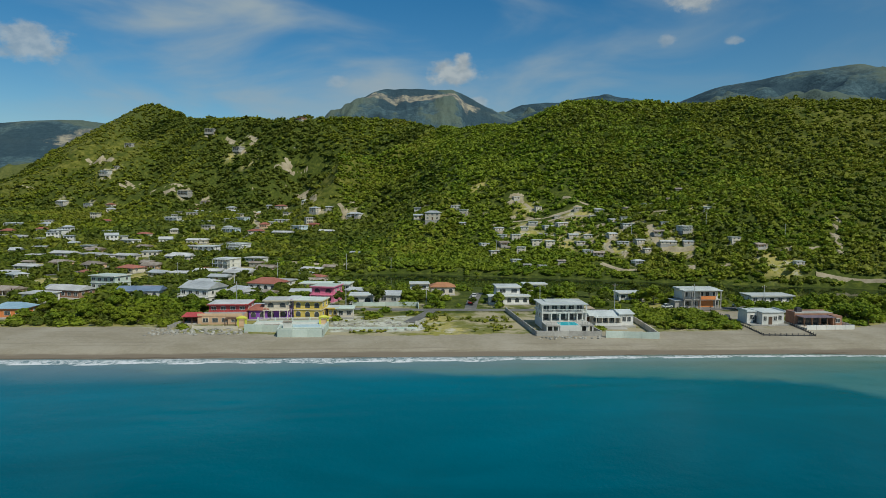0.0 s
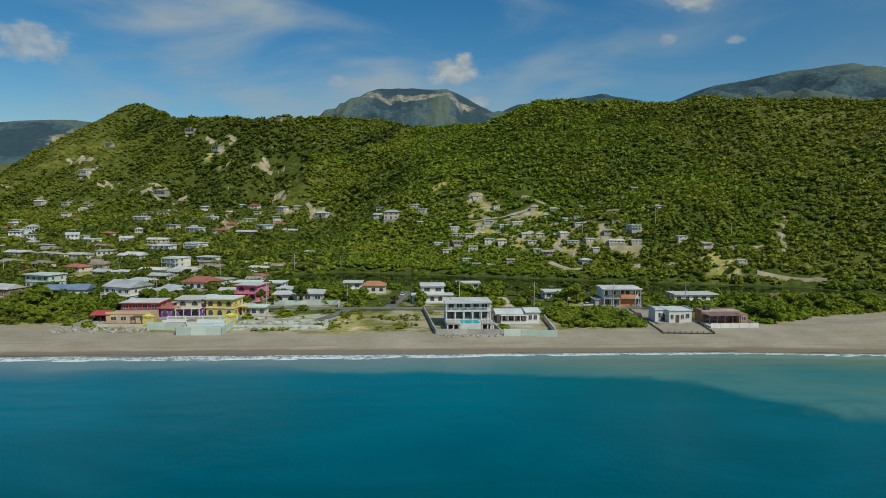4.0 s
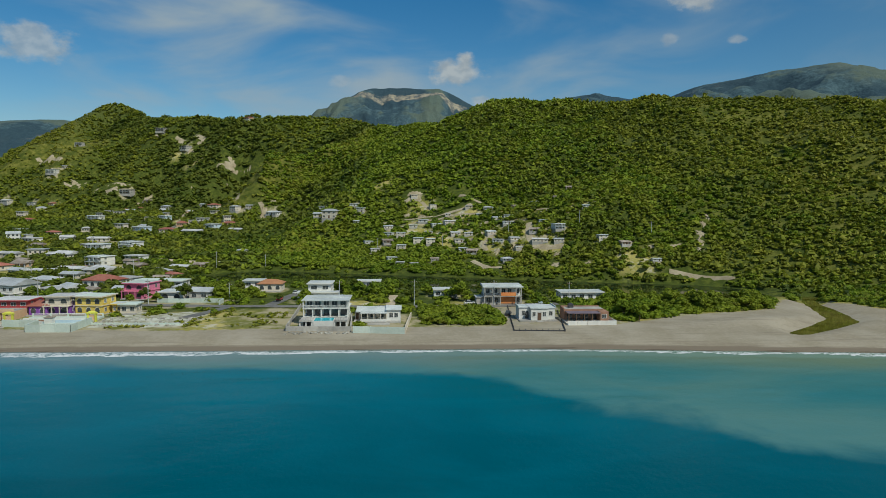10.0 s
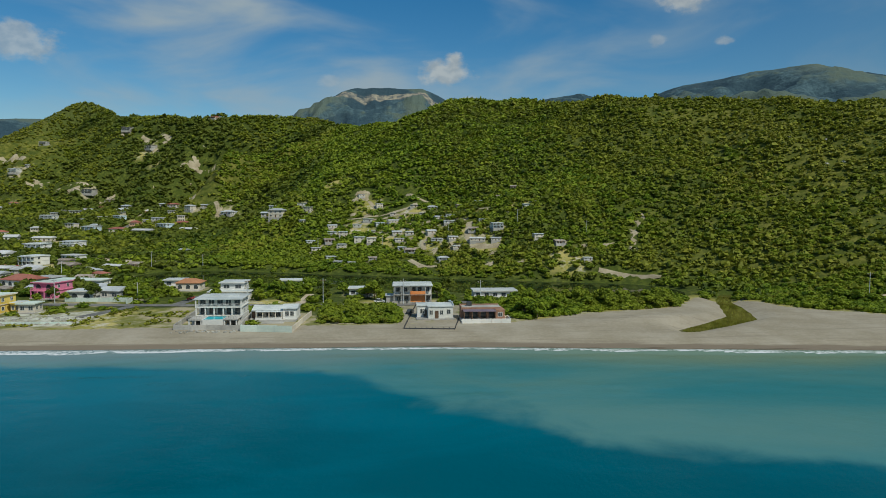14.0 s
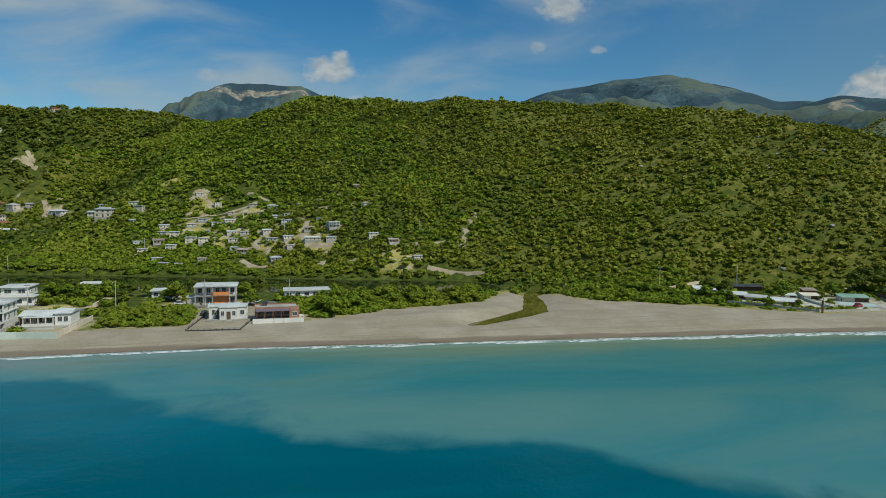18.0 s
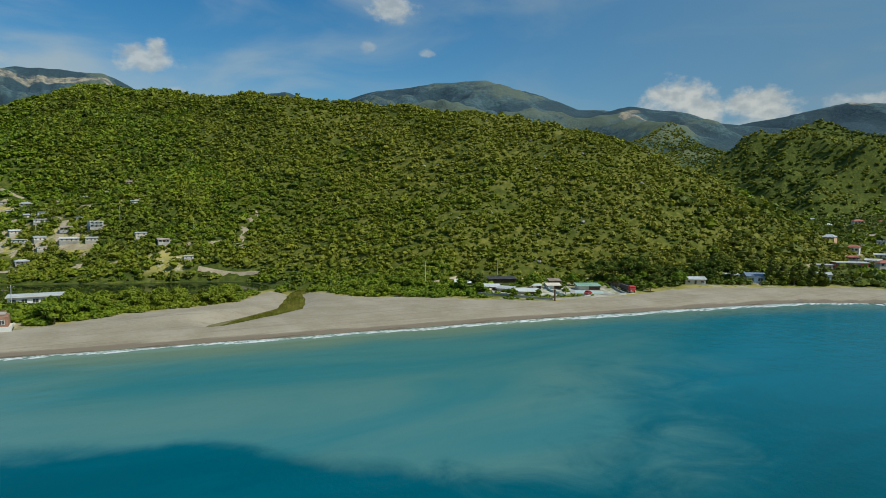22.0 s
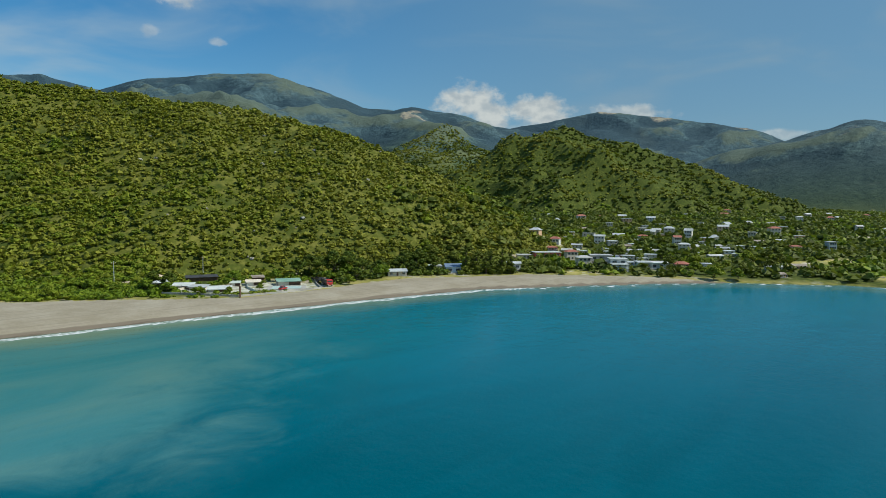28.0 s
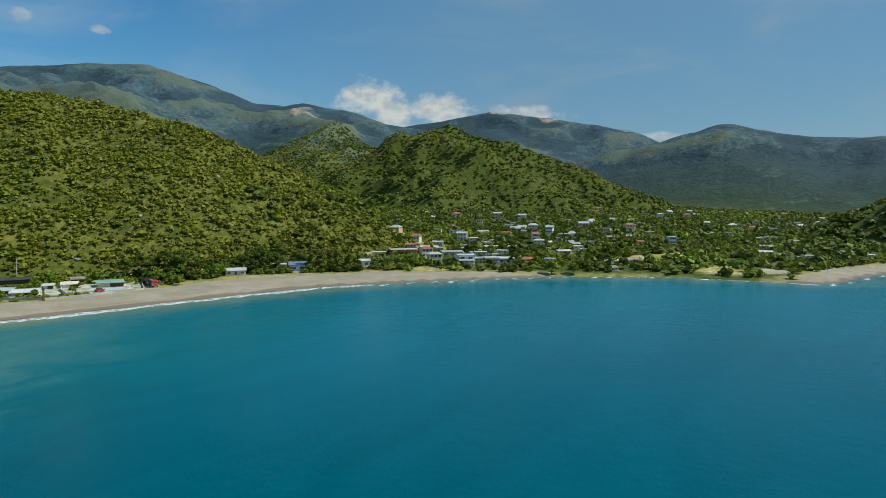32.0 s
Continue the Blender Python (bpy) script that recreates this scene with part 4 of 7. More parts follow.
# kind, x, y, turn
RIDGE_VILLAGE = [
    ("h", -423, 849, -8), ("a", -386, 841, 1), ("d", -354, 826, -4), ("a", -450, 778, 3), ("b", -329, 580, 4), ("e", -310, 596, -14),
    ("b", -266, 528, -16), ("d", -270, 619, 11), ("h", -286, 512, -8), ("a", -257, 730, -9), ("b", -210, 621, 16), ("a", -198, 615, -1),
    ("d", -235, 756, 11), ("d", -238, 795, -1), ("j", -185, 735, 4), ("k", -144, 613, -11), ("k", -136, 538, 4), ("d", -117, 542, 12),
    ("d", -127, 711, 1), ("a", -109, 614, 8), ("i", -140, 714, 5), ("k", -84, 556, -14), ("h", -94, 533, 8), ("l", -74, 569, 3),
    ("h", -60, 537, -6), ("j", -77, 601, -15), ("i", -64, 600, 12), ("e", -40, 590, -1), ("i", 14, 479, 7), ("j", 24, 467, 12),
    ("a", 17, 507, 7), ("g", -264, 825, 13), ("f", -239, 823, -3), ("b", -388, 894, 10), ("i", -380, 909, -2), ("g", -383, 960, 14),
    ("g", -272, 969, 12), ("g", -217, 904, -13), ("l", -133, 905, -12), ("h", -148, 489, 15), ("h", -124, 438, -2),
    ("a", -140, 457, 4), ("b", -108, 448, -6), ("h", -137, 419, 0), ("d", -201, 528, -4), ("a", -196, 489, -5), ("f", -174, 457, 3),
    ("a", -183, 416, 3), ("a", -226, 419, 13), ("f", -199, 438, 6), ("i", -228, 473, 14),
]
HILL_SETTLEMENT = [
    ("a", 84, 467, 11), ("b", 97, 453, 16), ("e", 133, 431, 5), ("h", 83, 429, -11), ("c", 98, 426, 12), ("h", 107, 424, 15),
    ("c", 66, 432, 13), ("b", 93, 398, 2), ("c", 109, 404, 7), ("i", 117, 398, -9), ("c", 136, 407, 11), ("a", 142, 398, 2),
    ("c", 162, 388, -14), ("b", 168, 375, 11), ("c", 130, 392, 16), ("a", 133, 380, -13), ("c", 142, 377, 10), ("h", 156, 369, -11),
    ("c", 166, 365, -7), ("e", 135, 360, 9), ("i", 143, 368, 12), ("f", 155, 380, -15), ("j", 189, 356, 4), ("f", 199, 348, 7),
    ("h", 209, 327, -5), ("f", 66, 410, 12), ("c", 54, 413, 15), ("j", 46, 465, 0), ("a", 41, 475, 16), ("i", 44, 451, -14),
    ("i", 127, 420, -10), ("c", 112, 381, -3),
]
LOWER_VILLAGE = [
    ("f", -163, 283, 4), ("f", -173, 381, -11), ("f", -146, 388, -15), ("h", -135, 409, 12), ("b", -99, 382, -6), ("a", -112, 343, 15),
    ("h", -101, 353, 13), ("d", -147, 366, -4), ("h", -168, 414, -1), ("a", -204, 352, 1), ("h", -205, 374, 3), ("a", -191, 419, 2),
    ("h", -210, 423, 4), ("b", -125, 437, 14), ("b", -108, 444, 0), ("a", -55, 310, -2), ("h", -84, 345, 7), ("c", -124, 345, -8),
    ("a", -67, 271, -6), ("i", -110, 398, 15), ("f", -194, 387, 1), ("i", -131, 312, 2),
]
MIDDLE_VILLAGE = [
    ("c", -67, 283, -16), ("a", -87, 402, -3), ("i", -29, 426, 3), ("h", -84, 353, -15),
]
EAST_TOWN = [
    ("c", 542, 187, -46), ("l", 564, 195, -46), ("h", 571, 185, -64), ("a", 610, 212, -46), ("f", 724, 270, -51), ("b", 623, 183, -44),
    ("h", 561, 150, -55), ("k", 539, 117, -43), ("a", 623, 156, -42), ("j", 640, 137, -65), ("h", 570, 94, -64), ("b", 778, 235, -44),
    ("a", 957, 406, -35), ("l", 900, 352, -58), ("a", 982, 321, -51), ("b", 792, 371, -47), ("a", 1087, 313, -56), ("d", 1158, 299, -54),
    ("f", 718, 113, -56), ("h", 734, 102, -54), ("d", 697, 82, -47), ("c", 581, 61, -56), ("f", 593, 51, -54), ("f", 555, 51, -41),
    ("d", 698, 197, -65), ("a", 726, 302, -48), ("c", 620, 87, -42), ("a", 772, 222, -56), ("c", 749, 249, -59), ("h", 674, 92, -40),
    ("h", 668, 186, -58), ("c", 592, 175, -52), ("f", 623, 172, -44), ("h", 614, 121, -63), ("c", 648, 114, -56),
]
VALLEY_TOWN = [
    ("h", 738, 102, -65), ("i", 855, 137, -49), ("i", 863, 125, -62), ("i", 1003, 155, -49), ("a", 1129, 133, -71), ("a", 1537, 192, -65),
    ("d", 958, 51, -55), ("l", 946, 43, -48), ("h", 904, 63, -62), ("a", 932, 59, -69), ("c", 730, 2, -72), ("a", 682, -16, -59),
    ("h", 690, -3, -70), ("f", 803, -6, -50), ("i", 1330, 48, -49), ("k", 725, -48, -70), ("h", 729, -62, -67), ("c", 687, -29, -50),
    ("a", 670, -22, -55), ("c", 989, 66, -50), ("a", 1128, 214, -72), ("i", 1532, 295, -67), ("i", 1296, 182, -51), ("c", 991, 130, -67),
    ("h", 1257, 148, -65),
]
for district, rows in (("houses of the ridge village", RIDGE_VILLAGE), ("houses of the hill settlement", HILL_SETTLEMENT), ("houses of the lower village", LOWER_VILLAGE),
                       ("houses of the lower village", MIDDLE_VILLAGE), ("houses of the east town", EAST_TOWN), ("houses of the valley town", VALLEY_TOWN)):
    for kind, x, y, turn in rows:
        small = 0.6 if "settlement" in district else 0.74 if "town" in district else 0.95
        place_house({"b": "p", "h": "n", "a": "o", "c": "n", "j": "p", "i": "o"}.get(kind, kind) if small < 0.8 and (x + y) % 3 else kind, x, y, turn + (-22 if x < 50 else 0), small * random.uniform(0.82, 1.12), district)


def fill(district, x0, x1, y0, y1, count, kinds, apart, size, turn=0):
    """More houses scattered through a district, clear of those that stand and of water and beach."""
    made = 0
    for _ in range(count * 30):
        x, y = random.uniform(x0, x1), random.uniform(y0, y1)
        if made >= count:
            break
        here = (np.array([x]), np.array([y]))
        if line_distance(*here, LAGOON)[0][0] < 42 or inland(*here)[0] < 60 or any(math.hypot(x - f[0], y - f[1]) < apart + f[2] * 0.3 for f in FOOTPRINTS):
            continue
        place_house(random.choice(kinds), x, y, turn + random.uniform(-18, 18), size * random.uniform(0.8, 1.12), district)
        made += 1




# ---- the houses along the beach ----
def railing(parent, x0, x1, y, z, mat="white", step_x=0.45):
    bm = boxes((x0, x1, y - 0.05, y + 0.05, z + 0.9, z + 1.0), (x0, x1, y - 0.04, y + 0.04, z + 0.08, z + 0.14))
    k = max(2, int((x1 - x0) / step_x))
    for i in range(k + 1):
        x = x0 + (x1 - x0) * i / k
        box(bm, x - 0.04, x + 0.04, y - 0.03, y + 0.03, z, z + 0.9)
    return part("railing", bm, mat, parent)


def arch(parent, x, z, y, w=1.5, h=2.0, mat="glass", trim="white"):
    """A round-headed opening set into the front wall."""
    bm = bmesh.new()
    pts = [(-w / 2, 0), (w / 2, 0)] + [(w / 2 * math.cos(a), h - w / 2 + w / 2 * math.sin(a)) for a in [math.pi * i / 8 for i in range(9)]]
    front = [bm.verts.new((x + p, y - 0.04, z + q)) for p, q in pts]
    back = [bm.verts.new((x + p, y + 0.02, z + q)) for p, q in pts]
    bm.faces.new(front[::-1])
    for i in range(len(pts)):
        j = (i + 1) % len(pts)
        bm.faces.new((front[i], front[j], back[j], back[i]))
    bmesh.ops.recalc_face_normals(bm, faces=bm.faces)
    ob = part("arch", bm, mat, parent)
    bm = bmesh.new()
    ring = [(r * math.cos(a), h - w / 2 + r * math.sin(a)) for r in (w / 2, w / 2 + 0.16) for a in [math.pi * i / 8 for i in range(9)]]
    v = [bm.verts.new((x + p, y - 0.08, z + q)) for p, q in ring]
    for i in range(8):
        bm.faces.new((v[i], v[i + 1], v[i + 10], v[i + 9]))
    part("arch_trim", bm, trim, ob)
    return ob


def base(name, label, category, x, y, turn=0, z=None, w=10, d=8):
    ob = new(name)
    ob.matrix_basis = pose(x, y, settle(x, y, w, d) if z is None else z, 0, 0, turn)
    FOOTPRINTS.append((x, y, w + 2, d + 3, turn))
    return tagged(ob, label, category)


def pool_villa():
    t = base("pool_villa", "large white three-level villa with columned terraces above a blue pool", "house", 51.4, 201.5, 0, 2.0, 20, 30)
    part("lower_wall", boxes((-7, 7, -3, 8, -1, 2.6)), "white", t)
    part("terrace", boxes((-7.3, -3.2, -10.2, -3, 2.35, 2.65), (3.2, 7.3, -10.2, -3, 2.35, 2.65), (-3.2, 3.2, -4.2, -3, 2.35, 2.65)), "concrete", t)
    pool = part("pool_basin", boxes((-3.2, 3.2, -10.2, -9.9, -1, 2.6), (-3.2, -2.9, -9.9, -4.2, -1, 2.6), (2.9, 3.2, -9.9, -4.2, -1, 2.6), (-2.9, 2.9, -9.9, -4.2, -1, 1.2), (-3.2, 3.2, -4.2, -4.0, -1, 2.6)), "white", t)
    part("pool_water", boxes((-2.9, 2.9, -9.9, -4.2, 1.2, 2.55)), pool_mat, pool, "bright turquoise pool water")
    part("overflow_face", boxes((-2.9, 2.9, -10.26, -10.2, -0.6, 2.62)), "white", pool, "smooth white wall below the pool edge")
    for s in (-1, 1):
        part("terrace_wall", boxes((s * 5.2 - 2.0, s * 5.2 + 2.0, -6.2, -6.0, -1, 2.35)), "white", t)
        part("bay_opening", boxes((s * 5.2 - 1.3, s * 5.2 + 1.3, -6.3, -6.15, 0.2, 1.9)), "glass", t, "dark glazed bay under the terrace")
        for x in (3.5, 5.2, 7.0):
            part("terrace_pillar", boxes((s * x - 0.18, s * x + 0.18, -10.0, -9.6, -1, 2.35)), "white", t)
        railing(t, min(s * 3.3, s * 7.2), max(s * 3.3, s * 7.2), -10.1, 2.65, "concrete")
    part("ground_wall", boxes((-6.8, 6.8, 0.2, 8, 2.65, 5.2)), "white", t)
    for i in range(5):
        x = -5.4 + 2.7 * i
        part("glass_door", boxes((x - 1.0, x + 1.0, 0.1, 0.22, 2.7, 4.9)), "glass", t)
    for x in (-6.9, -4.1, -1.4, 1.4, 4.1, 6.9):
        part("column", boxes((x - 0.2, x + 0.2, -3.0, -2.6, 2.65, 5.1)), "white", t)
    part("balcony_slab", boxes((-7.2, 7.2, -3.2, 8.2, 5.1, 5.35)), "white", t)
    railing(t, -7.1, 7.1, -3.1, 5.35, "white", 0.35)
    part("upper_wall", boxes((-6.8, 6.8, -1.0, 8, 5.35, 7.7)), "white", t)
    for i in range(5):
        w = window(t, -5.3 + 2.65 * i, 6.45, -1.0, 1.7, 1.7)
    part("roof", boxes((-7.5, 7.5, -3.4, 8.6, 7.7, 8.0), (-5.0, 5.0, 2, 7, 8.0, 8.3)), "roof_white", t)
    for x in (-7.0, 7.0):
        part("corner_column", boxes((x - 0.18, x + 0.18, -3.1, -2.75, 5.35, 7.7)), "white", t)
    for z in (3.9, 6.5):
        for y in (1.5, 5.5):
            window(t, y, z, -6.8, 1.2, 1.3, side=1)
            window(t, -y, z, -6.8, 1.2, 1.3, side=3)
    return t


pool_mat, n_, s_ = material("pool_water", 0.08)
s_.inputs["Base Color"].default_value = (0.06, 0.50, 0.60, 1)
pool_villa()


def garden_wall(name, pts, height, thick, mat, label, category="wall", ground=None):
    """A free-standing wall along a plan line, panel by panel."""
    ob = new(name)
    x0, y0 = pts[0][:2]
    ob.matrix_basis = pose(x0, y0, ground_at(x0, y0))
    tagged(ob, label, category)
    for a, b in zip(pts[:-1], pts[1:]):
        length = math.dist(a, b)
        k = max(1, int(length / 4))
        for i in range(k):
            p = [a[j] + (b[j] - a[j]) * (i + 0.5) / k for j in (0, 1)]
            z = ground_at(*p)
            seg = part("panel", boxes((-length / k / 2, length / k / 2, -thick / 2, thick / 2, -0.8, height), (-length / k / 2, -length / k / 2 + 0.3, -thick / 2 - 0.06, thick / 2 + 0.06, -0.8, height + 0.12)), mat, ob)
            seg.matrix_basis = pose(p[0] - x0, p[1] - y0, z - ground_at(x0, y0), 0, 0, math.degrees(math.atan2(b[1] - a[1], b[0] - a[0])))
    FOOTPRINTS.extend([((a[0] + b[0]) / 2, (a[1] + b[1]) / 2, math.dist(a, b) + 1, 2, math.degrees(math.atan2(b[1] - a[1], b[0] - a[0]))) for a, b in zip(pts[:-1], pts[1:])])
    return ob


garden_wall("boundary_wall", [(38.5, 232), (40.6, 189), (60.0, 188), (58.6, 212)], 1.5, 0.3, "concrete", "grey concrete boundary wall round the pool villa")
garden_wall("sea_wall", [(60.8, 186.5), (76.2, 184.5)], 1.9, 0.5, "mint", "pale mint-washed sea wall in front of the garden")
garden_wall("boundary_wall", [(76.2, 184.5), (78.5, 212)], 1.6, 0.3, "cream", "rough cream garden wall beside the bungalow")


def beige_bungalow():
    t = base("bungalow", "beige bungalow with shallow pale gables and a covered front veranda", "house", 67.5, 207, 0, None, 17, 12)
    part("plinth", boxes((-7.6, 7.6, -6.5, 5, -2, 0.5)), "concrete", t)
    part("wall", boxes((-6, 3, -3, 4.5, 0.5, 3.3)), "cream", t)
    part("wing_wall", boxes((3, 7.4, -4.4, 4.5, 0.5, 3.9)), "white", t)
    part("side_wall", boxes((-7.4, -6, -2, 4, 0.5, 3.0)), "white", t)
    part("roof", hip_roof(9.6, 8.6, 3.3, 1.0, 0.5, 1.0), "roof_white", t).location = (-1.6, 0.6, 0)
    part("wing_roof", hip_roof(4.4, 9.2, 3.9, 0.8, 0.4, 1.0), "roof_white", t).location = (5.2, 0.1, 0)
    part("veranda_roof", boxes((-5.4, 3.0, -6.0, -3.0, 3.05, 3.22)), "roof_white", t)
    for i in range(5):
        part("column", boxes((-5.2 + 2 * i, -4.95 + 2 * i, -5.9, -5.65, 0.5, 3.05)), "cream", t)
    part("veranda_wall", boxes((-5.4, 3.0, -6.0, -5.8, 0.5, 1.3)), "white", t)
    for x in (-4.4, -1.6, 1.2):
        window(t, x, 1.95, -3, 1.6, 1.3)
    for z, x in ((2.3, 4.4), (2.3, 6.0)):
        window(t, x, z, -4.4, 1.1, 1.4)
    door(t, -6.7, 0.5, -2)
    part("terrace_step", boxes((-3, 4, -9.5, -6.5, -2, 0.15), (-2, 3, -11, -9.5, -2, -0.2)), "concrete", t)


beige_bungalow()


def modern_house():
    t = base("two_storey_house", "two-storey white and grey house with an orange panelled upper balcony", "house", 113.6, 240, 0, None, 18, 13)
    part("ground_wall", boxes((-8, 8, -3.5, 6, -1, 3.1)), "concrete", t)
    part("upper_wall", boxes((-8, 8, -2.5, 6, 3.3, 6.2)), "white", t)
    part("floor_slab", boxes((-8.4, 8.2, -5.5, 6.2, 3.05, 3.3)), "concrete", t)
    part("orange_panel", boxes((-1.0, 5.5, -5.6, -5.45, 3.3, 4.5), (-1.0, 5.5, -3.6, -3.5, 0.4, 2.8)), "orange", t, "orange rendered balcony front")
    part("roof", boxes((-8.8, 8.8, -5.6, 6.6, 6.2, 6.45), (-8.6, 8.6, -1, 6.4, 6.45, 6.75)), "roof_white", t)
    part("side_lean_to", boxes((-11.5, -8.1, -3.5, 3, -1, 2.6)), "concrete", t)
    part("lean_to_roof", boxes((-11.9, -8.0, -4.0, 3.4, 2.6, 2.8)), "zinc", t)
    for x in (-8.1, -4.8, -1.2, 5.6, 8.0):
        for z in (0, 3.3):
            part("column", boxes((x - 0.18, x + 0.18, -5.4, -5.0, z - (1 if z == 0 else 0), z + 2.95)), "concrete", t)
    for x in (-6.4, -3.0, 0.6, 3.2, 6.6):
        window(t, x, 4.8, -2.5, 1.5, 1.5)
    for x in (-6.2, -2.8, 6.8):
        window(t, x, 1.7, -3.5, 1.6, 1.5)
    railing(t, -8.2, -1.1, -5.45, 3.3, "dark_metal", 0.5)
    t.scale = (0.87, 0.87, 1.08)


modern_house()


def lot_house():
    t = base("white_bungalow", "single-storey white house with a stepped plan and arched porch", "house", 120, 206.5, 0, None, 14, 11)
    part("plinth", boxes((-6.6, 6.6, -5.2, 5, -2, 0.3)), "concrete", t)
    part("wall", boxes((-6.2, -2.5, -1.5, 4.6, 0.3, 3.5), (-2.5, 3.2, -4.6, 4.6, 0.3, 3.6), (3.2, 6.2, -3.0, 4.6, 0.3, 3.5)), "white", t)
    part("roof", boxes((-6.5, -2.5, -1.8, 4.9, 3.5, 3.75), (-2.8, 3.5, -4.9, 4.9, 3.6, 3.85), (3.5, 6.5, -3.3, 4.9, 3.5, 3.72), (-6.5, -6.3, -1.8, 4.9, 3.75, 4.1), (6.3, 6.5, -3.3, 4.9, 3.72, 4.1)), "roof_white", t)
    door(t, 0.4, 0.3, -4.6, 1.3, 2.2)
    for x in (-1.5, 2.1):
        window(t, x, 2.0, -4.6, 1.0, 1.2)
    window(t, -4.4, 2.0, -1.5, 1.4, 1.3)
    window(t, 4.7, 2.0, -3.0, 1.2, 1.2)
    arch(t, -3.4, 0.4, -1.52, 1.3, 2.2)
    for y in (-2, 2):
        window(t, y, 2.0, -6.2, 1.2, 1.2, side=1)
    part("step", boxes((-0.8, 1.6, -5.9, -5.2, -1.5, 0.1)), "concrete", t)
    t.scale = (0.95, 0.95, 1.15)


lot_house()


def brown_house():
    t = base("brown_house", "brown block house with a wide covered patio behind a pale wall", "house", 135.4, 202, 0, None, 19, 13)
    part("plinth", boxes((-7.5, 8.3, -7.2, 5, -2, 0.5)), "cream", t)
    part("wall", boxes((-7, 6, 0, 5, 0.5, 3.9)), "brick", t)
    part("wing_wall", boxes((4.0, 7.0, -3.2, 5, 0.5, 3.6)), "brick", t)
    part("parapet", boxes((-7.1, 6.1, 4.8, 5.1, 3.9, 4.4), (-7.1, -6.8, 0, 5, 3.9, 4.4)), "brick", t)
    part("roof", boxes((-6.8, 6.2, 0.2, 4.8, 3.9, 4.05)), "concrete", t)
    part("patio_roof", boxes((-6.6, 4.0, -4.6, 0.1, 3.2, 3.4)), "purple_roof", t, "dull purple metal patio roof")
    for i in range(5):
        x = -6.4 + 2.55 * i
        part("post", boxes((x - 0.13, x + 0.13, -4.5, -4.25, 0.5, 3.2)), "wood", t)
    for i in range(4):
        part("patio_door", boxes((-5.9 + 2.7 * i, -4.2 + 2.7 * i, -0.08, 0.02, 0.5, 2.7)), "glass", t)
    window(t, 5.5, 2.1, -3.2, 1.4, 1.2)
    for i in range(5):
        x = -7.4 + 3.15 * i
        part("wall_panel", boxes((x, x + 3.05, -7.4, -7.2, -1, 1.4)), "white", t)
    part("wall_side", boxes((8.15, 8.3, -7.2, 0, -1, 1.4)), "white", t)
    part("roof_tank", hip_roof(1.6, 1.6, 4.05, 0.4, 0, 0.3, 1.2), "dark_metal", t).location = (-4, 3, 0)


M["purple_roof"] = mottled("dull_purple_sheet", (0.13, 0.10, 0.13), (0.22, 0.17, 0.20), 2, 0.5)
brown_house()

# black posts and mesh round the sandy lot
lot = new("lot_fence")
lot.matrix_basis = pose(108.9, 185.5, ground_at(108.9, 185.5))
tagged(lot, "low black mesh fence on short posts round a sandy lot", "fence")
FENCE = [(114.6, 231), (112.0, 210), (109.4, 187), (124.8, 185.5), (128.2, 205), (131.0, 222)]
for a, b in zip(FENCE[:-1], FENCE[1:]):
    k = int(math.dist(a, b) / 1.6)
    for i in range(k):
        p, q = ([a[j] + (b[j] - a[j]) * u / k for j in (0, 1)] for u in (i, i + 1))
        post = part("post", boxes((-0.09, 0.09, -0.09, 0.09, -0.6, 0.75)), "dark_metal", lot)
        post.location = (p[0] - 108.9, p[1] - 185.5, ground_at(*p) - ground_at(108.9, 185.5))
        rail = part("mesh_panel", boxes((0.09, math.dist(p, q) - 0.09, -0.02, 0.02, 0.05, 0.38)), "dark_metal", lot)
        rail.matrix_basis = Matrix.Translation(post.location) @ pose(0, 0, 0, 0, 0, math.degrees(math.atan2(q[1] - p[1], q[0] - p[0])))
FOOTPRINTS.append((119.5, 205, 22, 50, 3))


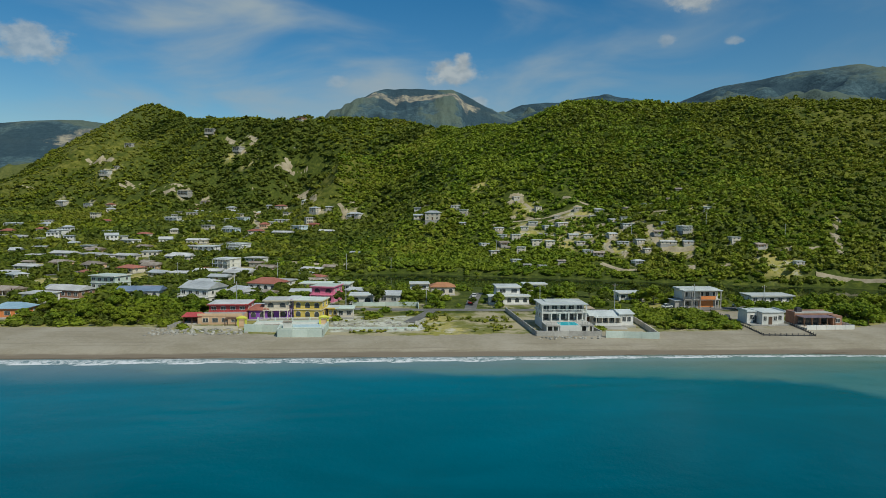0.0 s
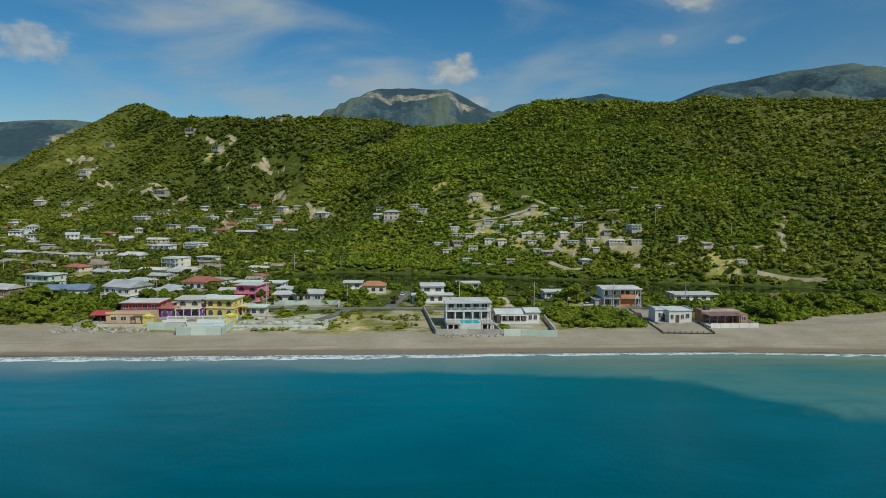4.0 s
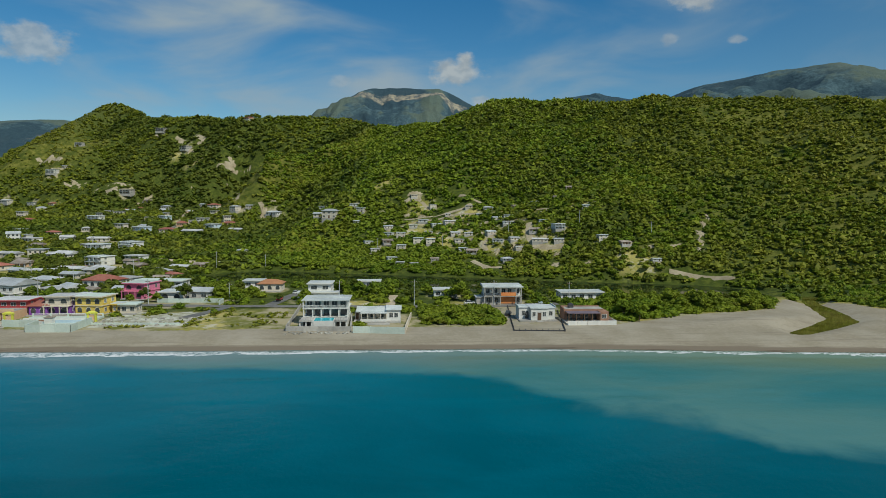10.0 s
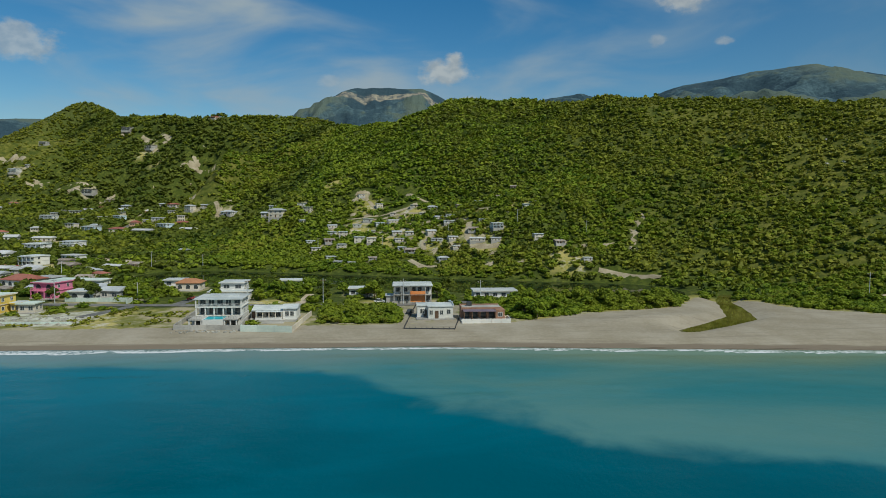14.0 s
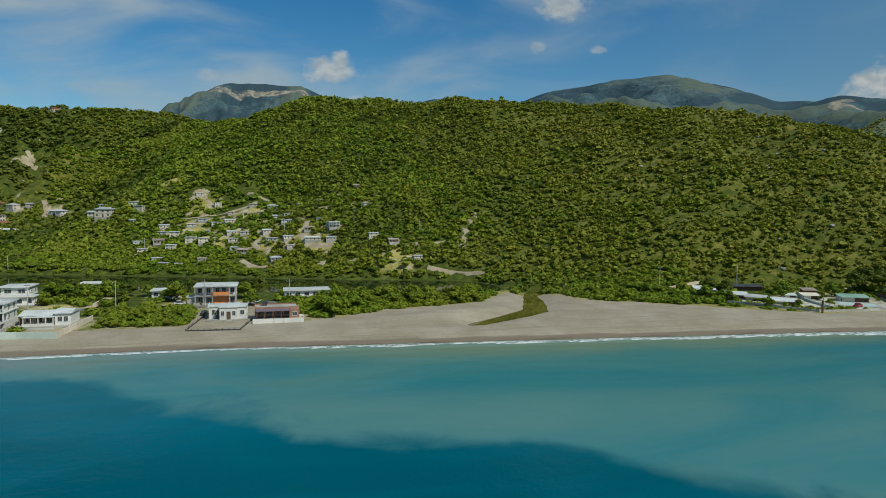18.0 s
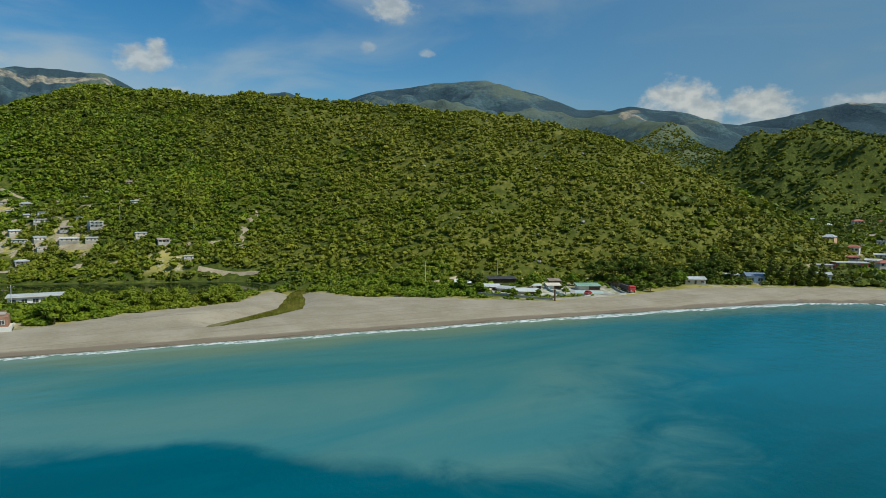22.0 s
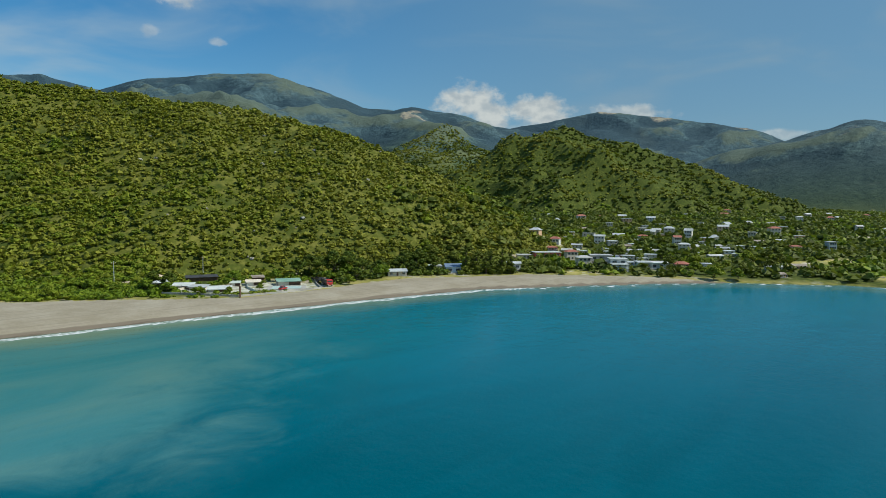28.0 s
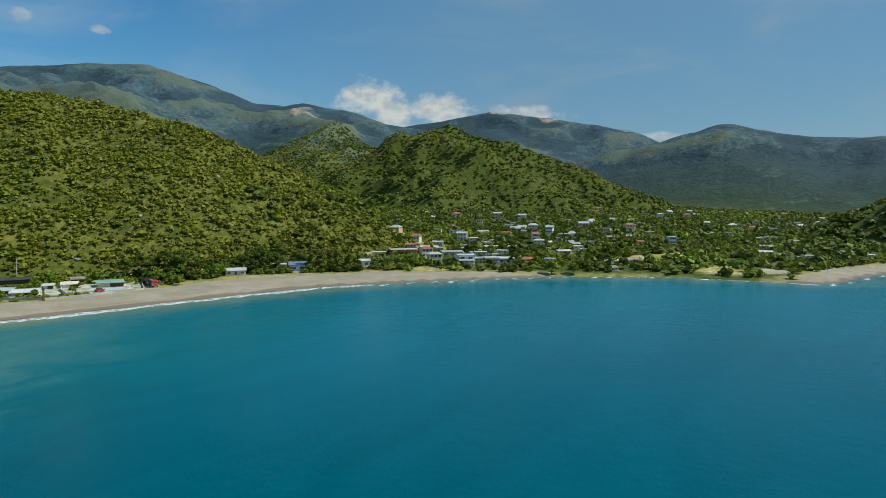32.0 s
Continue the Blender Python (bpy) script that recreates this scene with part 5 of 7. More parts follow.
def coloured_house(name, label, x, y, w, d, storeys, wall, roof, trim, turn=0, arches=True, roof_kind="flat", lower=None, balcony=True):
    """A painted two-tone house with arched openings, a balcony and a trimmed roof."""
    t = base(name, label, "house", x, y, turn, None, w, d)
    part("plinth", boxes((-w / 2 - 0.2, w / 2 + 0.2, -d / 2 - 2.2, d / 2 + 0.2, -2, 0.25)), "concrete", t)
    for k in range(storeys):
        z = 0.25 + 3.0 * k
        part("wall", boxes((-w / 2, w / 2, -d / 2, d / 2, z, z + 2.8)), lower if lower and k == 0 else wall, t)
        if storeys > 1:
            part("floor_band", boxes((-w / 2 - 0.3, w / 2 + 0.3, -d / 2 - (1.7 if k == 0 and balcony else 0.3), d / 2 + 0.3, z + 2.8, z + 3.0)), trim, t)
        count = max(2, int(w / 3.1))
        for i in range(count):
            xx = -w / 2 + w * (i + 0.5) / count
            if arches:
                arch(t, xx, z + 0.55, -d / 2, w / count * 0.5, 1.75, trim=trim)
            else:
                window(t, xx, z + 1.45, -d / 2, w / count * 0.5, 1.3)
        for s in (-0.25, 0.25):
            window(t, d * s, z + 1.5, -w / 2, 1.1, 1.2, side=1)
            window(t, d * s, z + 1.5, -w / 2, 1.1, 1.2, side=3)
    if storeys > 1 and balcony:
        railing(t, -w / 2, w / 2, -d / 2 - 1.6, 3.25, trim)
        for i in range(4):
            xx = -w / 2 + 0.15 + (w - 0.3) * i / 3
            part("column", boxes((xx - 0.14, xx + 0.14, -d / 2 - 1.7, -d / 2 - 1.42, 0.25, 3.05)), trim, t)
    top = 0.05 + 3.0 * storeys
    if roof_kind == "flat":
        part("roof", boxes((-w / 2 - 0.5, w / 2 + 0.5, -d / 2 - 0.9, d / 2 + 0.5, top + 0.2, top + 0.42)), roof, t)
        part("roof_edge", boxes((-w / 2 - 0.56, w / 2 + 0.56, -d / 2 - 0.96, -d / 2 - 0.9, top + 0.05, top + 0.46), (w / 2 + 0.5, w / 2 + 0.56, -d / 2 - 0.9, d / 2 + 0.5, top + 0.05, top + 0.46)), trim, t)
    else:
        part("roof", hip_roof(w, d, top + 0.1, d * 0.2, 0.6, 1.0 if roof_kind == "gable" else 0.4), roof, t)
    return t


M["green_sheet"] = mottled("green_sheet_roof", (0.16, 0.30, 0.24), (0.24, 0.38, 0.31), 2, 0.6)
M["orange_roof"] = mottled("terracotta_roof", (0.30, 0.13, 0.06), (0.44, 0.21, 0.10), 2, 0.7)
M["slate_roof"] = mottled("slate_blue_roof", (0.12, 0.17, 0.26), (0.20, 0.26, 0.36), 2, 0.55)
coloured_house("pink_house", "two-storey hot pink house with arched windows and a pale roof", -28.8, 260, 9, 10, 2, "pink", "mint", "pink", turn=-14)
coloured_house("yellow_house", "two-storey yellow house with arched openings and a pale roof", -30.2, 223.5, 9.6, 8, 2, "yellow", "mint", "cream", turn=-10, balcony=False)
coloured_house("yellow_porch", "small bright yellow outbuilding with a flat roof", -22.8, 225, 3, 5, 1, "yellow", "roof_white", "yellow", arches=False)
coloured_house("lilac_house", "cream house with a yellow balcony above a purple ground floor", -41.2, 224, 8, 8, 2, "cream", "roof_grey", "cream", lower="purple")
coloured_house("brown_roof_house", "low purple and cream house under a brown hipped roof", -47.2, 222.5, 6, 7, 1, "purple", "rust_roof", "cream", roof_kind="hip")
coloured_house("lilac_wing", "narrow lilac house wing with a flat roof", -36.2, 226.5, 2.6, 7, 2, "lilac", "roof_white", "lilac", arches=False)
coloured_house("red_house", "large red and peach two-storey house with a pale flat roof", -57.2, 225, 12.5, 10, 2, "crimson", "roof_grey", "crimson", lower="peach", balcony=False, arches=False).scale = (1, 1, 0.8)
coloured_house("pink_side_house", "narrow pink house wing beside the red house", -49.4, 229, 2.8, 8, 1, "lilac", "zinc", "pink", arches=False)
coloured_house("mint_cottage", "small cream and mint beach cottage with a flat pale roof", -18.6, 224, 5.4, 5, 1, "cream", "mint", "mint", arches=False)
coloured_house("battlement_villa", "white villa with a stepped parapet and dark windows", -14.6, 256, 9, 9, 1, "white", "roof_white", "white")
coloured_house("grey_bungalow", "low grey bungalow with a zinc sheet roof", -3.6, 256, 8, 7, 1, "concrete", "zinc", "white", turn=-10, arches=False, roof_kind="gable")
coloured_house("red_gabled_house", "white house with broad faded red hipped roofs", -58.8, 295, 14, 11, 1, "white", "rust_roof", "white", turn=-18, roof_kind="hip")
coloured_house("long_white_house", "long white house with a pale green-white sheet roof", -32.5, 292, 22, 8, 1, "white", "mint", "white", turn=-8, arches=False)
coloured_house("brown_gabled_house", "pale house with a terracotta brown roof", 18.5, 280, 10, 8, 1, "cream", "orange_roof", "white", roof_kind="hip")
coloured_house("white_annex", "white flat-roofed annex beside the brown-roofed house", 8.8, 291, 8, 7, 1, "white", "roof_white", "white", arches=False)
coloured_house("stepped_white_house", "stepped white two-storey house with a broad flat roof", 42.8, 257, 9, 9, 2, "white", "roof_white", "white", arches=False)
coloured_house("white_wing", "low white wing with arches beside the stepped house", 42.5, 250.5, 15.5, 4, 1, "white", "roof_white", "white")
coloured_house("white_cottage", "small white cottage with a pale roof and a red door", 93.2, 259, 9.5, 7, 1, "white", "roof_white", "white", arches=False)
coloured_house("low_white_house", "low white house half hidden by garden trees", 60.5, 289, 10, 6, 1, "white", "roof_white", "white", arches=False)
coloured_house("long_white_bungalow", "long white bungalow with a row of windows and a flat roof", 146.8, 250, 17, 8, 1, "white", "roof_white", "white", arches=False)
coloured_house("grey_two_storey_house", "two-storey pale grey house with a grey sheet roof", -75.8, 256.5, 13, 11, 2, "white", "zinc", "white", turn=-24, roof_kind="gable", arches=False)
coloured_house("blue_roofed_house", "white house with arched windows and a slate-blue roof", -105, 271, 16.5, 8, 1, "white", "slate_roof", "white", roof_kind="gable")
coloured_house("mint_two_storey_house", "two-storey white and mint house with a pale roof", -128.8, 298.5, 13.5, 9, 2, "mint", "mint", "white", turn=-22, balcony=False, arches=False)
coloured_house("red_trim_house", "red-brown house with a pale gabled roof", -134.6, 275, 16, 8, 1, "brick", "roof_grey", "rust_roof", turn=-20, roof_kind="gable", arches=False)
coloured_house("arched_bungalow", "low white bungalow with dark arched windows", -141, 264.5, 11, 7, 1, "white", "roof_grey", "white", turn=-15)
coloured_house("gabled_cottage", "small grey-blue gabled cottage between trees behind the beach", 442, 173, 8, 7, 1, "sky_blue", "slate_roof", "white", turn=-40, arches=False, roof_kind="gable")
coloured_house("white_hut", "small white hut with a pale roof above the east beach", 480, 163, 7, 5, 1, "white", "zinc", "white", turn=-45, arches=False, roof_kind="gable")
coloured_house("white_block", "two-storey white block with a flat roof near the east beach", 523, 124, 9, 8, 2, "white", "roof_white", "white", turn=-50, arches=False)
coloured_house("mint_hall", "long low mint green hall behind the east beach", 544, 111, 15, 6, 1, "mint", "roof_white", "mint", turn=-50, arches=False)
coloured_house("grey_terrace_house", "stepped grey two-storey house with open balconies", 534, 141, 12, 9, 2, "concrete", "roof_grey", "white", turn=-50, arches=False)
coloured_house("red_walled_house", "low pale-roofed house with a red wall below the hill", 541, 184, 17, 7, 1, "crimson", "roof_white", "white", turn=-35, arches=False)
coloured_house("beach_bar", "blue-roofed beach bar with a dark timber deck", -131, 229, 11, 8, 1, "orange", "blue_roof", "dark_metal", roof_kind="hip", arches=False)


def pavilion():
    t = base("beach_pavilion", "open beach pavilion with timber posts and a red gable roof", "pavilion", -66.4, 213.5, 0, None, 7, 6)
    part("slab", boxes((-3.6, 3.6, -3, 3, -2, 0.3)), "concrete", t)
    part("roof", hip_roof(6.6, 5.2, 2.8, 1.3, 0.5, 0.7), "crimson", t)
    for x in (-3.0, 0, 3.0):
        for y in (-2.4, 2.4):
            part("post", boxes((x - 0.12, x + 0.12, y - 0.12, y + 0.12, 0.3, 2.8)), "wood", t)
    part("back_wall", boxes((-3.2, 3.2, 2.5, 2.65, 0.3, 2.4)), "wood", t)
    t.scale = (0.85, 0.85, 0.85)


pavilion()
garden_wall("sea_wall", [(-47, 199), (-36, 198), (-35.5, 190.5), (-22.5, 190), (-22.3, 203)], 2.2, 0.5, "mint", "pale mint painted sea wall below the coloured houses")
garden_wall("sea_wall", [(-22, 202), (5.5, 201)], 0.5, 0.5, "mint", "weathered pale mint garden wall along the dunes")
garden_wall("garden_wall", [(-18, 246.5), (7, 245.5), (7, 240)], 1.6, 0.3, "mint", "pale mint garden wall in front of the villas")
garden_wall("garden_wall", [(-71, 203), (-70, 211)], 1.2, 0.3, "concrete", "grey concrete wall beside the pavilion")
garden_wall("garden_wall", [(-64, 204), (-50, 203.5)], 0.9, 0.4, "cream", "low cream garden wall below the red house")


def gate(x, y, label):
    """A small arched garden gate between painted piers."""
    t = base("garden_gate", label, "gate", x, y, 0, None, 3, 2)
    for s in (-1, 1):
        part("pier", boxes((s * 1.2 - 0.3, s * 1.2 + 0.3, -0.3, 0.3, -0.6, 2.6)), "lime", t)
    part("lintel", boxes((-1.7, 1.7, -0.45, 0.45, 2.6, 2.85)), "lime", t)
    part("gable", hip_roof(2.8, 0.6, 2.85, 0.5, 0.2, 0.3), "lime", t)
    part("gate_leaf", boxes((-0.9, 0.9, -0.06, 0.06, 0.1, 2.2)), "peach", t)


gate(-49.5, 206.5, "lime yellow arched garden gate beside the red house")
gate(-24.0, 207.0, "lime yellow garden gate at the end of the terrace")


def sea_terrace():
    """Paved garden between the sea wall and the coloured houses."""
    t = base("sea_terrace", "pale mint paved garden terrace with low walls and a planter", "terrace", -35.0, 207.5, 0, None, 22, 14)
    part("paving", boxes((-11.5, 11.5, -7, 7, -2, 0.55)), "mint", t)
    part("front_wall", boxes((-11.5, -1.2, -7.3, -7.0, -2, 1.5)), "white", t)
    part("middle_wall", boxes((-10.5, 9, -0.15, 0.15, 0.55, 1.25)), "white", t)
    part("planter", boxes((-10.5, -2.5, -2.6, -1.8, 0.55, 1.0)), "brick", t, "long brown brick planter")
    part("store_room", boxes((-0.8, 1.6, -6.4, -4.4, 0.55, 2.3)), "white", t)
    part("store_roof", boxes((-1.0, 1.8, -6.6, -4.2, 2.3, 2.45)), "rust_sheet", t)
    for k in range(5):
        part("balustrade_pier", boxes((-11.4 + 5.6 * k, -11.0 + 5.6 * k, 6.6, 7.0, 0.55, 1.6)), "mint", t)
    part("balustrade", boxes((-11.2, 11.2, 6.7, 6.9, 1.3, 1.5)), "white", t)
    part("bench", boxes((3.5, 6.5, -3.4, -2.8, 0.55, 1.0)), "concrete", t)
    part("boat_slip", boxes((2.0, 10.5, -5.2, -4.6, 0.55, 1.3)), "sky_blue", t)


sea_terrace()


def pergola():
    t = base("pergola", "dark timber pergola beside the garden gate", "pergola", -53.0, 207.5, 0, None, 4, 4)
    for x in (-1.6, 1.6):
        for y in (-1.6, 1.6):
            part("post", boxes((x - 0.1, x + 0.1, y - 0.1, y + 0.1, -0.6, 2.5)), "wood", t)
    for k in range(6):
        part("rafter", boxes((-1.9, 1.9, -1.65 + 0.62 * k, -1.53 + 0.62 * k, 2.5, 2.65)), "wood", t)


pergola()


def terrace_wing():
    t = base("peach_terrace", "peach rendered terrace with a covered front below the red house", "terrace", -57.5, 214.5, 0, None, 14, 8)
    part("wall", boxes((-7, 7, -3.5, 4, -2, 2.7)), "peach", t)
    part("parapet", boxes((-7.1, 7.1, -3.6, -3.35, 2.7, 3.5)), "peach", t)
    part("deck", boxes((-6.9, 6.9, -3.3, 4, 2.7, 2.8)), "concrete", t)
    for k in range(4):
        window(t, -4.5 + 3.0 * k, 1.4, -3.5, 1.7, 1.2)


terrace_wing()



# ---- more village houses ----
fill("houses of the lower village", -330, -12, 268, 400, 60, "afcmhdefjimc", 9, 0.85, -22)
fill("houses of the hill settlement", 55, 195, 365, 440, 22, "oonmnpcf", 5, 0.62)
fill("houses of the east town", 535, 690, 90, 205, 26, "noaphonc", 6, 0.72, -50)


def far_houses(name, label, spots):
    """Small houses far off, joined: walls, roof slabs or gables, and dark openings."""
    bm = bmesh.new()
    palette = ("white", "cream", "peach", "roof_grey", "zinc", "rust_roof", "glass")
    for x, y, turn in spots:
        w, d, h = random.uniform(5, 10), random.uniform(5, 7.5), random.choice((2.6, 2.8, 3.0, 5.4))
        start, first = len(bm.verts), len(bm.faces)
        box(bm, -w / 2, w / 2, -d / 2, d / 2, -3, h)
        wall = random.choice((0, 0, 1, 1, 1, 2))
        flat = random.random() < 0.5
        kinds = [wall] * 6
        if flat:
            box(bm, -w / 2 - 0.5, w / 2 + 0.5, -d / 2 - 0.6, d / 2 + 0.5, h, h + 0.3)
            kinds += [random.choice((3, 4, 4))] * 6
        else:
            a, b, r = w / 2 + 0.5, d / 2 + 0.5, random.choice((0.4, 1.0)) * (w / 2 + 0.5)
            v = [bm.verts.new(c) for c in ((-a, -b, h), (a, -b, h), (a, b, h), (-a, b, h), (-r, 0, h + d * 0.24), (r, 0, h + d * 0.24))]
            for f in ((0, 1, 5, 4), (2, 3, 4, 5), (1, 2, 5), (3, 0, 4), (3, 2, 1, 0)):
                bm.faces.new([v[i] for i in f])
            kinds += [random.choice((3, 4, 4, 5))] * 5
        for k in range(int(h / 2.7)):
            for i in range(3):
                xx = w * (i - 1) * 0.3
                box(bm, xx - 0.6, xx + 0.6, -d / 2 - 0.06, -d / 2 + 0.02, 0.9 + 2.8 * k, 2.1 + 2.8 * k)
                kinds += [6] * 6
        bm.verts.ensure_lookup_table()
        bm.faces.ensure_lookup_table()
        m = pose(x, y, ground_at(x, y) + 0.2, 0, 0, turn)
        for i in range(start, len(bm.verts)):
            bm.verts[i].co = m @ bm.verts[i].co
        for i, kind in enumerate(kinds):
            bm.faces[first + i].material_index = kind
    me = bpy.data.meshes.new(name)
    bm.to_mesh(me)
    bm.free()
    for key in palette:
        me.materials.append(M[key])
    return tagged(new(name, me), label, "houses", kind="stuff")


def spots(x0, x1, y0, y1, count, apart, turn):
    out = []
    for _ in range(count * 30):
        if len(out) >= count:
            break
        x, y = random.uniform(x0, x1), random.uniform(y0, y1)
        if all(math.hypot(x - f[0], y - f[1]) > apart for f in FOOTPRINTS) and inland(np.array([x]), np.array([y]))[0] > 40 and ground_at(x, y) < (44 if x < 0 else 26):
            out.append((x, y, turn + random.uniform(-25, 25)))
            FOOTPRINTS.append((x, y, 13, 10, turn))
    return out


far_houses("village_houses", "small pale houses of the village below the ridge", spots(-430, -150, 390, 560, 36, 14, 0) + spots(-330, -50, 540, 700, 24, 14, 0))
far_houses("town_houses", "small pale houses among the trees of the east town", spots(520, 760, 90, 330, 26, 13, -55))
far_houses("valley_houses", "small pale houses scattered through the wooded valley", spots(700, 1150, 0, 420, 34, 18, -60) + spots(1150, 1400, 0, 220, 10, 20, -60))


def set_gardens():
    """Trodden soil and short grass round the houses that stand."""
    co = np.empty(len(ground.data.vertices) * 3, np.float32)
    ground.data.vertices.foreach_get("co", co)
    x, y = co[0::3].astype(float), co[1::3].astype(float)
    best = np.zeros(len(x))
    for hx, hy, w, d, _ in FOOTPRINTS:
        r = 0.75 * max(w, d) + 3
        near = np.nonzero((np.abs(x - hx) < r) & (np.abs(y - hy) < r))[0]
        best[near] = np.maximum(best[near], 1 - np.hypot(x[near] - hx, y[near] - hy) / r)
    attribute(ground, "garden", np.clip(best * 1.7, 0, 1) * 0.85)


set_gardens()


# ---- the yard and houses at the foot of the big hill ----
def shed(x, y, turn, w, d, h, roof, label, wall="cream"):
    t = base("shed", label, "shed", x, y, turn, None, w, d)
    part("wall", boxes((-w / 2, w / 2, d / 2 - 0.15, d / 2, -1, h), (-w / 2, -w / 2 + 0.15, -d / 2, d / 2, -1, h), (w / 2 - 0.15, w / 2, -d / 2, d / 2, -1, h)), wall, t)
    part("front_wall", boxes((-w / 2, 0, -d / 2, -d / 2 + 0.15, -1, h)), wall, t)
    sheet = part("roof", boxes((-w / 2 - 0.4, w / 2 + 0.4, -d / 2 - 0.9, d / 2 + 0.5, -0.05, 0.1)), roof, t)
    sheet.matrix_basis = pose(0, 0, h + 0.12, 7, 0, 0)
    for i in range(3):
        xx = -w / 2 + 0.1 + (w - 0.2) * i / 2
        part("post", boxes((xx - 0.08, xx + 0.08, -d / 2 - 0.35, -d / 2 - 0.19, -1, h)), "wood", t)
    part("opening", boxes((0.1, w / 2 - 0.2, -d / 2 + 0.05, -d / 2 + 0.1, 0.1, h - 0.2)), "wood", t)
    return t


shed(313, 226, -30, 9, 6, 1.7, "roof_white", "yard shed with a pale sheet roof among bushes")
shed(318, 213, -38, 8, 5, 1.6, "roof_white", "low yard shed with a pale blue-white roof")
shed(321, 205, -52, 7, 4, 1.5, "zinc", "small yard shed with a grey sheet roof")
shed(332, 225, -20, 13, 4, 2.0, "dark_metal", "long dark open-fronted shed beside the hill road", "wood")
shed(325, 195, -32, 9, 5, 1.4, "roof_white", "low white-roofed shed behind beach bushes")
shed(345, 203, -25, 6, 4, 1.6, "cream", "small cream-roofed stall in the yard", "white")
shed(338, 206, -30, 4, 3, 1.5, "mint", "little pale green kiosk in the yard", "white")
shed(357, 194, -25, 10, 5, 1.9, "green_sheet", "green-roofed shelter beside the paved court")
shed(352, 211, -25, 5, 4, 1.6, "rust_sheet", "small rusty hut at the back of the yard", "wood")
court = tagged(new("paved_court"), "faded pale turquoise court slab inside the yard", "court")
court.matrix_basis = pose(351, 186, ground_at(351, 186), 0, 0, -38)
part("slab", boxes((-8, 8, -6, 6, -0.6, 0.16)), M["concrete"], court)
part("painted_field", boxes((-6, 6, -4.5, 4.5, 0.16, 0.19)), mottled("court_paint", (0.30, 0.42, 0.40), (0.42, 0.52, 0.49), 3, 0.8), court)
FOOTPRINTS.append((351, 186, 18, 14, -38))
garden_wall("yard_wall", [(304, 203), (312, 193), (322.5, 175), (340, 173), (360, 173.5), (372, 196)], 0.8, 0.3, "concrete", "weathered concrete wall round the yard by the beach")
garden_wall("yard_wall", [(333, 178), (338, 196), (347, 212)], 0.9, 0.25, "mint", "pale cross wall dividing the yard")
garden_wall("yard_wall", [(313, 208), (326, 215)], 0.9, 0.25, "cream", "short cream wall between the yard sheds")
gate_post = tagged(new("gate_post"), "tall dark timber post at the yard corner", "post")
gate_post.matrix_basis = pose(322, 173, ground_at(322, 173))
part("shaft", boxes((-0.25, 0.25, -0.25, 0.25, -0.5, 4.2)), "wood", gate_post)
part("cap", boxes((-0.35, 0.35, -0.35, 0.35, 4.2, 4.4)), "wood", gate_post)


def wheel(parent, x, y, r=0.5, w=0.35):
    bm = bmesh.new()
    bmesh.ops.create_cone(bm, cap_ends=True, segments=16, radius1=r, radius2=r, depth=w, matrix=pose(x, y, r, 90, 0, 0))
    ob = part("wheel", bm, "rubber", parent)
    bm = bmesh.new()
    bmesh.ops.create_cone(bm, cap_ends=True, segments=12, radius1=r * 0.55, radius2=r * 0.55, depth=w + 0.04, matrix=pose(x, y, r, 90, 0, 0))
    part("rim", bm, "zinc", ob)


def truck(x, y, turn):
    t = new("dump_truck")
    t.matrix_basis = pose(x, y, ground_at(x, y) + 0.05, 0, 0, turn)
    tagged(t, "parked dump truck with a red cab and long dark body", "truck")
    part("chassis", boxes((-6.5, 4.4, -0.6, 0.6, 0.6, 1.0)), "dark_metal", t)
    cab = bmesh.new()
    prof = [(2.2, 0.7), (4.6, 0.7), (4.7, 1.7), (4.3, 2.9), (2.2, 3.0)]
    for s in (-1.2, 1.2):
        for px, pz in prof:
            cab.verts.new((px, s, pz))
    cab.verts.ensure_lookup_table()
    v = list(cab.verts)
    cab.faces.new(v[:5])
    cab.faces.new(v[5:][::-1])
    for i in range(5):
        j = (i + 1) % 5
        cab.faces.new((v[j], v[i], v[i + 5], v[j + 5]))
    cab_ob = part("cab", cab, "red_metal", t, "red lacquered truck cab")
    part("windscreen", boxes((4.42, 4.62, -1.0, 1.0, 1.8, 2.6)), "glass", cab_ob)
    for s in (-1.22, 1.14):
        part("side_window", boxes((2.7, 4.0, s, s + 0.08, 1.8, 2.6)), "glass", cab_ob)
    part("tipper_body", boxes((-6.8, 2.0, -1.3, -1.15, 1.1, 2.7), (-6.8, 2.0, 1.15, 1.3, 1.1, 2.7), (-6.8, -6.65, -1.15, 1.15, 1.1, 2.7), (1.85, 2.0, -1.15, 1.15, 1.1, 3.0), (-6.65, 1.85, -1.15, 1.15, 1.0, 1.15)), "dark_metal", t)
    part("load", boxes((-6.6, 1.8, -1.12, 1.12, 1.15, 2.3)), "asphalt", t)
    for x in (-5.6, -4.4, -3.2, 3.4):
        for y in (-1.05, 1.05):
            wheel(t, x, y)
    for y in (-0.9, 0.9):
        part("headlight", boxes((4.6, 4.74, y - 0.18, y + 0.18, 0.95, 1.2)), "white", t)
    FOOTPRINTS.append((x, y, 16, 6, turn))


truck(368, 180, -112)


